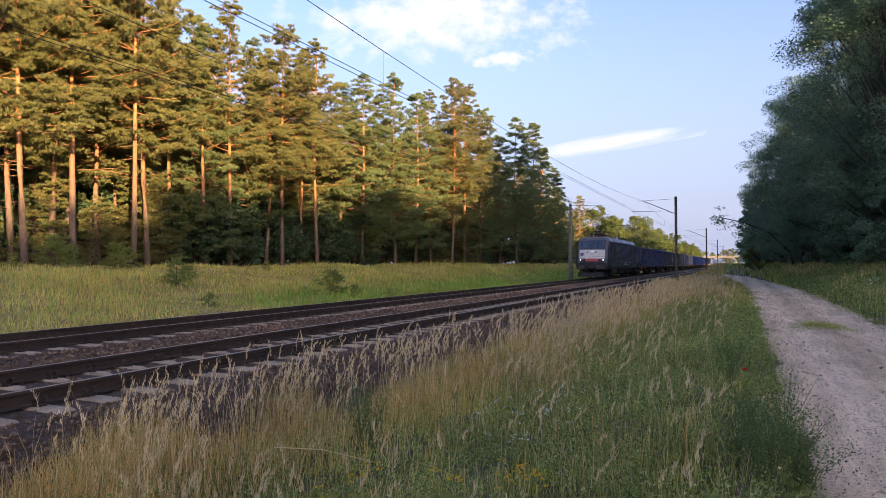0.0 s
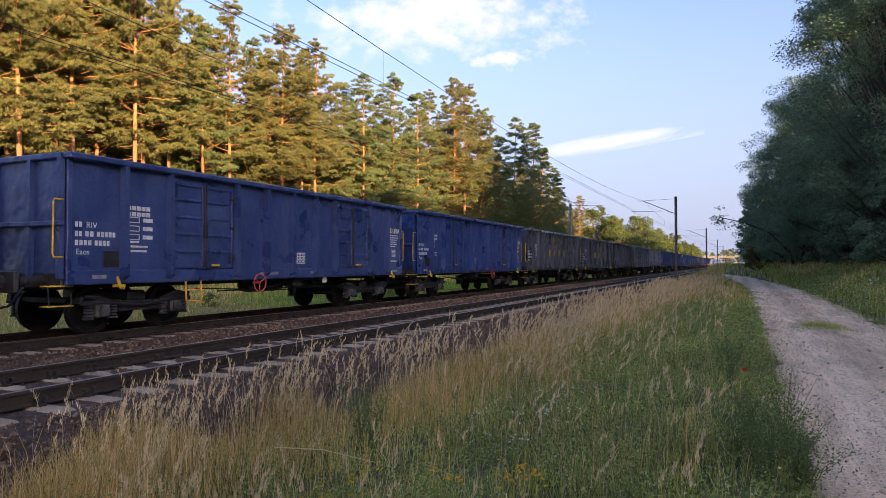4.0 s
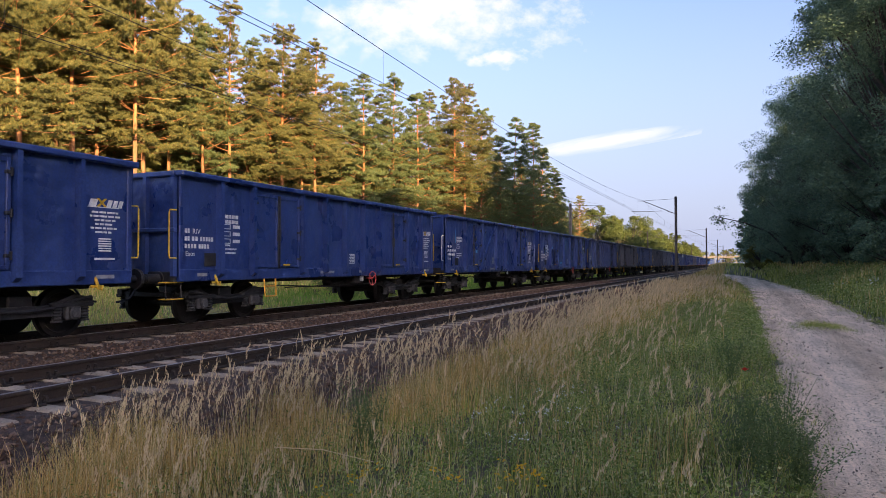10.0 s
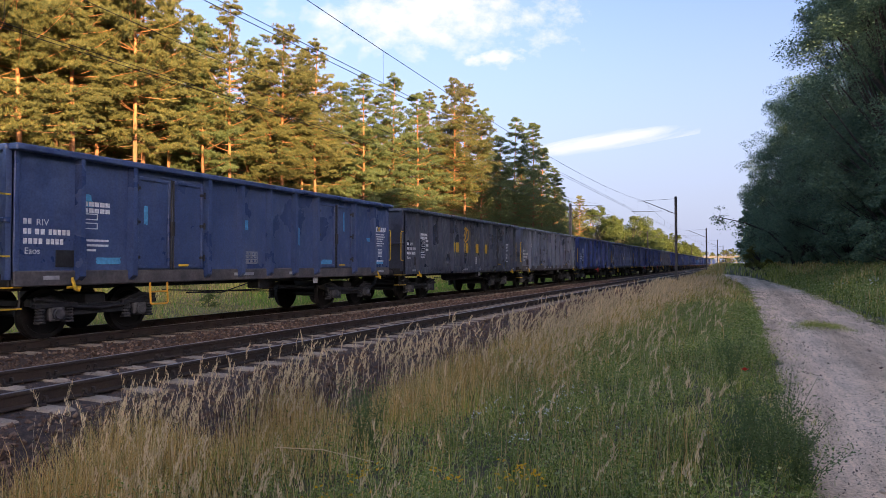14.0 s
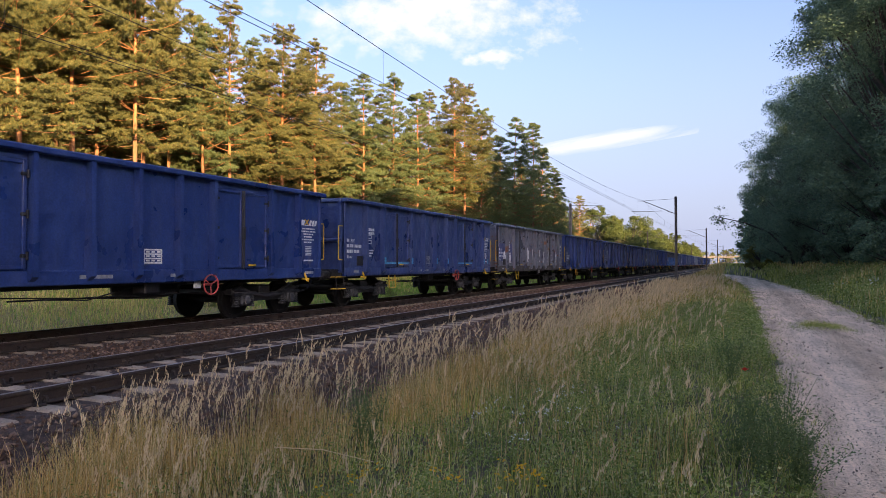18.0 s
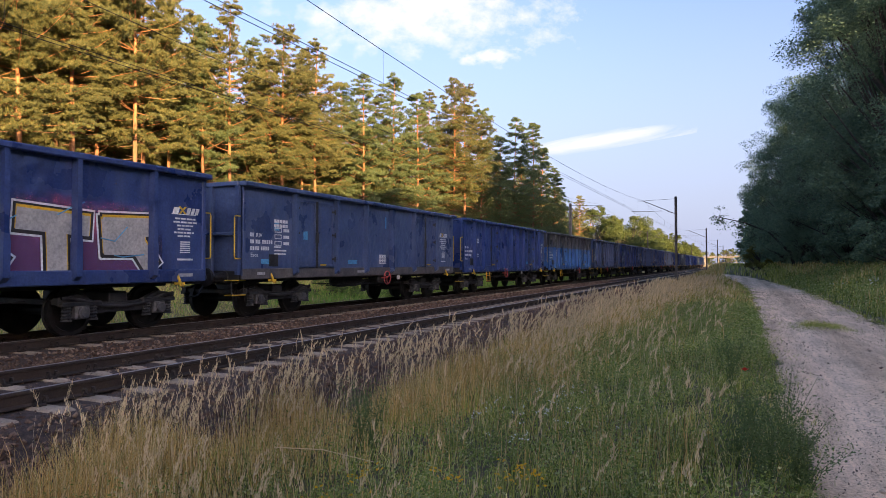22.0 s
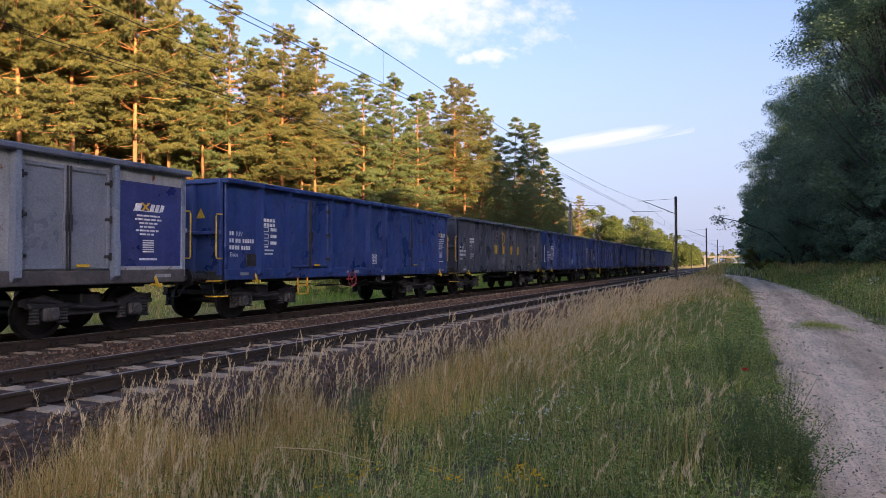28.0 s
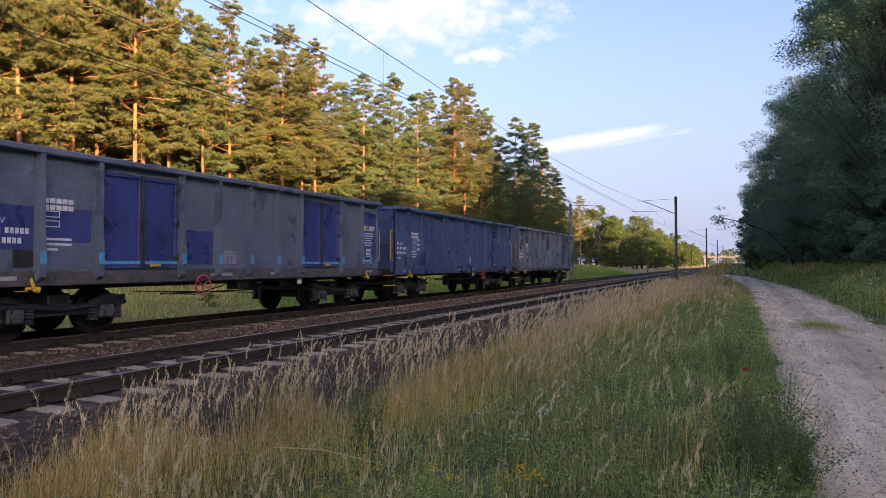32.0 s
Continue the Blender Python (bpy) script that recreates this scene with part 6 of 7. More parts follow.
def pine_meshes(seed, h, bare, spread, tuft_n=16, density=1.0, width=0.02, pad=1.0, step=0.42, needle=0.30, mat="needle", lean=0.3):
    """Trunk and crown of a pine of height h whose branches begin at the share bare of it. Needles sit in flat, domed pads along the branches."""
    g = np.random.default_rng(seed)
    t = M()
    bend = g.uniform(-lean, lean, 2)
    zs = np.linspace(-0.4, h, 12)
    path = lambda z: np.array([bend[0] * math.sin(z / h * 2.6), bend[1] * math.sin(z / h * 3.4), z])
    r0 = 0.0078 * h + 0.02
    t.tube([path(z) for z in zs], [max(r0 * (1 - 0.86 * max(z, 0) / h) + (0.05 if z < 0.3 else 0), 0.015) for z in zs], 9)
    P, D = [], []
    z = h * bare
    while z < h - 0.25:
        u = (z - h * bare) / (h * (1 - bare))
        reach = spread * (0.45 + 0.9 * math.sin(math.pi * min(1, 0.22 + 0.72 * u))) * (1.1 - 0.8 * u)
        for k in range(int(g.integers(3, 6))):
            if g.random() < 0.13:
                continue
            a = g.uniform(0, 6.283)
            L = reach * g.uniform(0.5, 1.2)
            base = path(z)
            lift = g.uniform(-0.05, 0.35) + 0.55 * u
            tip = base + np.array([math.cos(a) * L, math.sin(a) * L, lift * L])
            mid = (base + tip) / 2 + np.array([0, 0, -0.06 * L])
            if L > 0.8:
                t.tube([base, mid, tip], [0.016 * (1 - 0.5 * u) + 0.005 * L, 0.008 + 0.003 * L, 0.004], 4, False)
            along = (tip - base) / (np.linalg.norm(tip - base) + 1e-6)
            n_pad = max(1, int(round((1.0 + 1.5 * L) * density)))
            for q in range(n_pad):
                s = 1.0 if q == 0 else 1 - 0.62 * g.random() ** 1.2
                c = base * (1 - s) + tip * s + np.array([0, 0, -0.06 * L * math.sin(s * 3.14)])
                if q:
                    c = c + g.normal(0, 0.12 + 0.13 * L, 3) * np.array([1, 1, 0.3])
                r = g.uniform(0.24, 0.46) * (0.55 + 0.18 * min(L, 2.6)) * pad
                nt = int(7 + 34 * r)
                v = g.normal(0, 1, (nt, 3))
                v /= np.linalg.norm(v, axis=-1, keepdims=True)
                v[:, 2] = np.abs(v[:, 2]) - 0.25
                P.append(c + v * r * g.uniform(0.35, 1.0, (nt, 1)) * np.array([1.15, 1.15, 0.55]))
                D.append(0.75 * v + 0.45 * along + np.array([0, 0, 0.35]))
        z += g.uniform(0.7, 1.3) * step
    P.append(path(h)[None])
    D.append(np.array([[0, 0, 1.0]]))
    # dead stubs under the crown
    for k in range(int(8 * bare / 0.4)):
        zz = g.uniform(0.4, 1.0) * bare * h
        a, L = g.uniform(0, 6.283), g.uniform(0.4, 1.5)
        b = path(zz)
        t.tube([b, b + np.array([math.cos(a) * L, math.sin(a) * L, g.uniform(-0.2, 0.2) * L])], [0.022, 0.006], 4, False)
    V, F = tufts(np.concatenate(P), np.concatenate(D), tuft_n, needle, width, g, 0.1, 0.62)
    return t.mesh("pine_trunk", BARK_PINE, True), np_mesh("pine_crown", V, F, LEAF[mat])


def leaves_at(P, size, g, flat=0.5):
    """Small folded leaves, four-cornered, at the points P."""
    k = len(P)
    a = g.normal(0, 1, (k, 3))
    a[:, 2] *= flat
    a /= np.linalg.norm(a, axis=-1, keepdims=True)
    b = np.cross(a, g.normal(0, 1, (k, 3)))
    b /= np.linalg.norm(b, axis=-1, keepdims=True) + 1e-6
    s = size * g.uniform(0.6, 1.35, (k, 1))
    V = np.stack([P - a * s, P - b * s * 0.5, P + a * s, P + b * s * 0.5], 1)
    F = np.arange(4 * k).reshape(k, 4)
    return V.reshape(-1, 3), F


def broad_meshes(seed, h, rx, leaf_mat, n_leaf, leaf, low=0.12, lobes=26):
    """Trunk with limbs and a ragged crown of leaf sprays for a broadleaved tree."""
    g = np.random.default_rng(seed)
    t = M()
    path = [np.array([0.15 * math.sin(z), 0.12 * math.cos(1.3 * z), z]) for z in np.linspace(-0.4, h * 0.75, 8)]
    t.tube(path, [0.024 * h * (1 - 0.8 * i / 7) for i in range(8)], 9)
    P = []
    for k in range(lobes):
        u = g.uniform(low, 1.0)
        prof = math.sin(math.pi * min(0.97, 0.25 + 0.72 * u)) ** 0.6
        a = g.uniform(0, 6.283)
        d = rx * prof * g.uniform(0.45, 0.95)
        c = np.array([math.cos(a) * d, math.sin(a) * d, h * (0.1 + 0.86 * u)])
        r = rx * g.uniform(0.22, 0.42)
        b = path[min(7, int(1 + 5 * u * 0.9))]
        t.tube([b, (b + c) / 2 + np.array([0, 0, -0.2]), c], [0.09 + 0.006 * h * (1 - u), 0.06, 0.015], 5, False)
        for q in range(7):
            v = g.normal(0, 1, 3)
            v /= np.linalg.norm(v)
            cc = c + v * r * 0.75 * np.array([1, 1, 0.8])
            m = n_leaf // (lobes * 7)
            w = g.normal(0, 1, (m, 3))
            w /= np.linalg.norm(w, axis=-1, keepdims=True)
            P.append(cc + w * (r * 0.46) * g.uniform(0.45, 1.04, (m, 1)) * np.array([1, 1, 0.72]))
    V, F = leaves_at(np.concatenate(P), leaf, g)
    return t.mesh("trunk", BARK_OAK, True), np_mesh("crown", V, F, LEAF[leaf_mat])


def tree(name, meshes, label, category, group, at):
    root = tagged(new(name), label, category, group)
    root.matrix_basis = at
    part("trunk", meshes[0], parent=root)
    part("crown", meshes[1], parent=root)
    return root


def standing(x, y, s=1.0, turn=0.0, sz=None):
    return Matrix.LocRotScale((x, y, float(ground_z(x, y)) - 0.05), Euler((0, 0, turn)), (s, s, sz or s))


def sight(px):
    """The direction in plan of a column of the view: x and y per metre of depth."""
    d = (px - 784) / 1170
    return d * 0.912 - 0.410, d * 0.410 + 0.912


PINES = []


def build_pinewood():
    g = np.random.default_rng(21)
    tall = [pine_meshes(s, 20.0, b, sp, 17, 1.1, 0.0135, 1.12, needle=0.18, lean=0.5) for s, b, sp in ((1, 0.33, 2.9), (2, 0.42, 2.7), (3, 0.28, 3.2), (4, 0.36, 2.8))]
    full = [pine_meshes(s, 16.0, b, sp, 14, 1.2, 0.014, 1.1, needle=0.18, mat="needle_green_lift") for s, b, sp in ((11, 0.12, 2.6), (12, 0.2, 2.4), (13, 0.08, 2.3))]
    tall2 = [pine_meshes(s, 20.0, b, sp, 6, 0.9, 0.027, 1.1, needle=0.24) for s, b, sp in ((5, 0.4, 2.7), (6, 0.3, 2.6))]
    full2 = [pine_meshes(s, 16.0, b, sp, 6, 1.0, 0.027, 1.1, needle=0.24, mat="needle_green_lift") for s, b, sp in ((15, 0.1, 2.7), (16, 0.05, 2.5))]
    under = [pine_meshes(s, 7.0, 0.06, 1.7, 11, 1.1, 0.012, 0.9, needle=0.16) for s in (31, 32)]

    def put(px, back, h, kind):
        sx, sy = sight(px)
        z = 40.0
        for _ in range(30):
            z += 0.6 * ((float(wood_edge(z * sy)) - back) / sx - z)
        x, y = z * sx, z * sy
        base = {"t": (tall, 20.0), "f": (full, 16.0), "T": (tall2, 20.0), "F": (full2, 16.0), "u": (under, 7.0)}[kind]
        me = base[0][int(g.integers(len(base[0])))]
        s = h / base[1]
        lab = {"t": "tall Scots pine with orange upper trunk and high crown", "f": "dense Scots pine branched almost to the ground", "u": "young pine under the wood's edge"}[kind.lower()]
        tree("pine_tree", me, lab, "pine tree", "pines of the wood", standing(x, y, s * g.uniform(0.93, 1.05), g.uniform(0, 6.28), s))

    front = [(-60, 2, 21, "t"), (-15, 1, 20, "t"), (22, 3, 21, "t"), (45, 0, 20.5, "t"), (88, 3, 22, "t"), (112, 5, 22, "t"), (130, 0, 22.5, "t"), (165, 4, 21, "t"), (205, 6, 21, "t"), (237, 0, 22, "t"), (262, 1.5, 21.5, "t"),
             (300, 4, 20.5, "t"), (335, 6, 20, "f"), (365, 2, 18, "f"), (408, 1, 19.8, "t"), (445, 4, 18.8, "f"), (470, 2, 17.5, "t"), (500, 1, 19.8, "t"), (530, 2.5, 18.6, "t"), (562, 1, 19.4, "t"), (600, 4, 17.5, "f"),
             (640, 1.5, 18.0, "f"), (668, 3, 17, "t"), (700, 0.5, 18.2, "f"), (735, 1, 17.5, "f"), (762, 3, 19, "t"), (800, 0.5, 20.0, "t"), (822, 1.5, 20.5, "t"), (850, 1, 18.0, "f"), (885, 2, 16.0, "f"), (915, 0.5, 18.5, "f"), (941, 1, 19.5, "f"), (962, 2, 17.5, "f"), (985, 3, 13, "f"), (1000, 5, 11, "f")]
    for q in front:
        put(*q)
    for row, (b0, n, h0) in enumerate(((7, 34, 17.5), (13, 34, 18.5), (20, 30, 19.0))):
        for k in range(n):
            px = -90 + (1080 / n) * (k + g.uniform(0.1, 0.9))
            put(px, b0 + g.uniform(0, 5), h0 * g.uniform(0.85, 1.05) * (1.08 if px < 300 else 0.97), "T" if g.random() < 0.6 else "F")
    for k in range(34):
        put(-60 + 1060 / 34 * (k + g.uniform(0, 1)), g.uniform(1, 9), g.uniform(3, 7.5), "u")
    # shrubs in the shade of the edge
    shrubs = [broad_meshes(s, 4.0, 1.9, "bush", 5200, 0.11, 0.02, 16) for s in (61, 62)]
    for k in range(30):
        px = 250 + 760 / 30 * (k + g.uniform(0, 1))
        sx, sy = sight(px)
        z = 40.0
        for _ in range(30):
            z += 0.6 * ((float(wood_edge(z * sy)) - g.uniform(2, 5)) / sx - z)
        tree("shrub", shrubs[k % 2], "dark leafy shrub under the pines", "shrub", "shrubs of the wood's edge", standing(z * sx, z * sy, g.uniform(0.7, 1.5), g.uniform(0, 6.28)))
    for k in range(50):
        px = -90 + 520 / 26 * (k + g.uniform(0, 1)) if k < 26 else 430 + 550 / 24 * (k - 26 + g.uniform(0, 1))
        sx, sy = sight(px)
        z = 40.0
        for _ in range(30):
            z += 0.6 * ((float(wood_edge(z * sy)) - g.uniform(9, 17)) / sx - z)
        tree("shrub", shrubs[k % 2], "dark leafy shrub under the pines", "shrub", "shrubs of the wood's edge", standing(z * sx, z * sy, g.uniform(1.2, 1.9), g.uniform(0, 6.28)))
    thicket = [broad_meshes(s, 9.0, 3.2, "bush", 9000, 0.16, 0.0, 26) for s in (63, 64)]
    for k in range(30):
        px = -100 + 900 / 30 * (k + g.uniform(0, 1))
        sx, sy = sight(px)
        z = 40.0
        for _ in range(30):
            z += 0.6 * ((float(wood_edge(z * sy)) - g.uniform(6, 15)) / sx - z)
        tree("shrub", thicket[k % 2], "tall dark thicket among the pine trunks", "shrub", "shrubs of the wood's edge", standing(z * sx, z * sy, g.uniform(0.7, 1.05), g.uniform(0, 6.28)))
    # the wood goes on beyond, to the far bend
    for k in range(70):
        y = 95 + 400 * (k / 70) ** 1.25
        x = -24 - 14 * g.random() - 0.02 * y - (4 if y > 150 else 0)
        me = full2[int(g.integers(2))] if g.random() < 0.6 else tall2[int(g.integers(2))]
        s = g.uniform(0.8, 1.02) * (1.0 if me in full2 else 0.8)
        tree("pine_tree", me, "distant pine beside the line", "pine tree", "far pines", standing(x, y, s, g.uniform(0, 6.28)))
    PINES.extend(under)
    # seedlings in the clearing
    saplings = [pine_meshes(s, 2.0, 0.03, 0.75, 14, 2.2, 0.006, 0.38, 0.16, 0.12, "sapling", 0.08) for s in (41, 42)]
    for px, base, top in ((97, 467, 398), (122, 465, 420), (40, 462, 440), (203, 476, 428), (226, 474, 434), (313, 507, 455), (333, 500, 470), (371, 543, 514), (586, 462, 408), (628, 465, 440), (25, 475, 452), (472, 480, 462), (160, 470, 448), (540, 468, 450), (690, 462, 440)):
        sx, sy = sight(px)
        z = next((d for d in np.arange(17, 60, 0.25) if 467 + 1170 * (1.37 - float(ground_z(d * sx, d * sy))) / d < base), 36.0)
        h = max(0.5, (base - top) * z / 1170)
        tree("pine_seedling", saplings[int(g.integers(2))], "small bushy pine seedling in the clearing", "seedling", "seedlings of the clearing", standing(z * sx, z * sy, h / 2.0 * 1.1, g.uniform(0, 6.28), h / 2.0))


def shade_height(y):
    """Height of the unseen shade trees: taller towards the north, tallest in the middle."""
    return 1.11 + 0.06 * float(smooth01((y + 60) / 45.0)) + 0.08 * math.exp(-((y + 28) / 16.0) ** 2)


def build_broadleaves():
    g = np.random.default_rng(5)
    oaks = [broad_meshes(s, 22.0, 5.9, "oak", 125000, 0.078, 0.03, 96) for s in (71, 72, 73)]
    thick = [broad_meshes(s, 20.0, 7.5, "oak", 4600, 0.6, 0.0, 50) for s in (76, 77)]
    light = [broad_meshes(s, 12.0, 4.2, "oak", 12000, 0.15, 0.0, 34) for s in (81, 82)]
    # the three at x 17 to 25 are unseen, added to shade the others
    for x, y, s, k in ((9.4, 50, 1.1, 1), (9.0, 63, 1.05, 2), (13.0, 56, 1.1, 0), (6.2, 78, 0.92, 1), (12.0, 72, 1.0, 2), (5.0, 96, 0.78, 0), (10, 92, 0.9, 1), (20, 43, 1.2, 0), (25, 37, 1.2, 2), (17, 50, 1.15, 1), (4.6, 120, 0.64, 2), (10, 118, 0.75, 0), (4.0, 150, 0.52, 1), (8, 165, 0.6, 2), (5, 200, 0.5, 0), (3, 250, 0.5, 1), (6, 310, 0.55, 2)):
        me, q = (oaks[k], 1.0) if y < 110 else (thick[k % 2], 1.1)
        tree("oak_tree", me, "large dark green broadleaved tree beside the track", "tree", "broadleaved trees", standing(x, y, s * q, g.uniform(0, 6.28)))
    # a long limb that leans out over the verge
    limb = tagged(new("leaning_tree"), "slender leaning tree with sparse overhanging leaves", "tree", "broadleaved trees")
    limb.location = (5.4, 79, float(ground_z(5.4, 79)))
    m = M()
    m.tube([(0, 0, -0.3), (-0.6, 0, 1.8), (-2.6, -1.0, 3.9), (-5.0, -2.5, 4.9), (-8.0, -4.0, 5.6)], [0.2, 0.17, 0.12, 0.07, 0.02], 7)
    part("trunk", m.mesh("leaning_trunk", BARK_OAK, True), parent=limb)
    P = []
    for q in range(34):
        u = g.uniform(0.3, 1.0)
        c = np.array([-8.0 * u, -4.0 * u, 2.0 + 3.7 * u]) + g.normal(0, 0.45, 3)
        P.append(c + g.normal(0, 0.32, (42, 3)) * np.array([1, 1, 0.6]))
        tw = M().tube([(-8.0 * u, -4.0 * u, 1.7 + 3.8 * u), tuple(c)], [0.03, 0.008], 4, False)
        part("twig", tw.mesh("twig", BARK_OAK), parent=limb)
    V, F = leaves_at(np.concatenate(P), 0.1, g)
    part("crown", np_mesh("leaning_crown", V, F, LEAF["oak"]), parent=limb)
    # unseen trees added behind the viewer, sized to cast the evening shade
    for k in range(38):
        y = -130 + 10.5 * (k // 2) + 4 * (k % 2)
        x = 58 + 8 * (k % 2) + g.uniform(0, 2)
        tree("oak_tree", thick[k % 2], "unseen broadleaved tree added to shade the line", "tree", "broadleaved trees", Matrix.LocRotScale((x, y, float(ground_z(x, y)) - 0.1), Euler((0, 0, g.uniform(0, 6.28))), (1.05, 1.05, shade_height(y) * g.uniform(0.97, 1.03))))
    for k in range(30):
        y = -135 + 6.6 * k
        x = 75 + g.uniform(0, 6)
        tree("oak_tree", thick[k % 2], "unseen broadleaved tree added to shade the line", "tree", "broadleaved trees", Matrix.LocRotScale((x, y, float(ground_z(x, y)) - 0.1), Euler((0, 0, g.uniform(0, 6.28))), (1.1, 1.1, shade_height(y) * g.uniform(1.0, 1.06))))
    for k in range(26):
        y = 60 + 7.5 * k
        tree("oak_tree", thick[k % 2], "dark broadleaved tree deeper in the wood", "tree", "broadleaved trees", standing(17 + g.uniform(0, 8) + 0.02 * y, y, 0.8 * g.uniform(0.8, 1.1), g.uniform(0, 6.28)))
    for x, y, s, k in ((8.0, 44, 0.5, 0), (7.2, 56, 0.55, 1), (7.0, 70, 0.5, 0), (6.0, 86, 0.5, 1), (5.6, 104, 0.5, 0), (5, 130, 0.45, 1), (9, 36, 0.5, 1), (8.6, 50, 0.45, 1), (7.6, 62, 0.42, 0), (6.6, 78, 0.45, 0), (5.9, 95, 0.42, 1), (5.2, 116, 0.45, 0), (4.6, 145, 0.4, 1), (4.5, 175, 0.4, 0), (4, 215, 0.4, 1), (10.5, 42, 0.6, 0), (10.5, 58, 0.6, 1)):
        tree("shrub", light[k], "dark leafy undergrowth at the foot of the trees", "shrub", "undergrowth", standing(x, y, s, g.uniform(0, 6.28)))
    yb = broad_meshes(91, 3.2, 1.5, "yellow_bush", 2600, 0.12, 0.02, 14)
    tree("shrub", yb, "yellowing young tree in the evening light", "shrub", "undergrowth", standing(2.2, 98, 1.15))
    far = [broad_meshes(s, 13.0, 5.0, "birch", 9500, 0.21, 0.04, 30) for s in (95, 96)]
    for k in range(40):
        y = 150 + 380 * k / 40
        tree("birch_tree", far[k % 2], "light green tree in the far wood edge", "tree", "far broadleaved trees", standing(-21 - 10 * g.random() - 0.012 * y, y, g.uniform(0.75, 1.15), g.uniform(0, 6.28)))
    for k in range(16):
        tree("birch_tree", far[k % 2], "light green tree in the far wood edge", "tree", "far broadleaved trees", standing(-60 + 9 * k + g.uniform(-3, 3), 640 + 40 * g.random(), g.uniform(0.8, 1.2), g.uniform(0, 6.28)))


# ---- grass and herbs ----
def blades(x, y, h, w, g, lean=0.35, droop=0.25, z=None):
    """Tapered, bent blades rooted at x, y."""
    n = len(x)
    z = ground_z(x, y) - 0.02 if z is None else z
    base = np.stack([x, y, z], -1)
    a = g.uniform(0, 6.283, n)
    out = np.stack([np.cos(a), np.sin(a), np.zeros(n)], -1) * (lean * g.uniform(0.1, 1.0, n) * h)[:, None] + np.array([0.06, -0.02, 0]) * h[:, None]
    up = np.array([0, 0, 1.0])
    s = g.uniform(0, 6.283, n)
    side = np.stack([np.cos(s), np.sin(s), np.zeros(n)], -1) * (w / 2)[:, None]
    p1 = base + up * (h * 0.55)[:, None] + out * 0.35
    p2 = base + up * (h * (1 - droop * g.uniform(0, 1, n)))[:, None] + out
    V = np.stack([base - side, base + side, p1 + side * 0.8, p1 - side * 0.8, p2], 1)
    F = np.array([[0, 1, 2], [0, 2, 3], [3, 2, 4]])[None] + 5 * np.arange(n)[:, None, None]
    return V.reshape(-1, 3), F.reshape(-1, 3), p2


def join(*sets):
    V, F, k = [], [], 0
    for v, f in sets:
        V.append(v)
        F.append(f + k)
        k += len(v)
    return np.concatenate(V), np.concatenate(F)


def gold_share(x, y):
    """How dry the verge is: golden along the ballast, green towards the sandy track."""
    q = smooth01((-1.9 - x + 0.02 * y) / 2.6)
    return np.clip(q * 0.95 + 0.22 * wave(x, y, 0.9, 4.0) + 0.08 - 0.5 * smooth01((6.5 - y) / 4) * smooth01((x + 4.9) / 1.5), 0.07, 0.97)


def sow(n, x0, x1, y0, y1, p, g):
    return g.uniform(x0, x1, n), y0 + (y1 - y0) * g.random(n) ** p


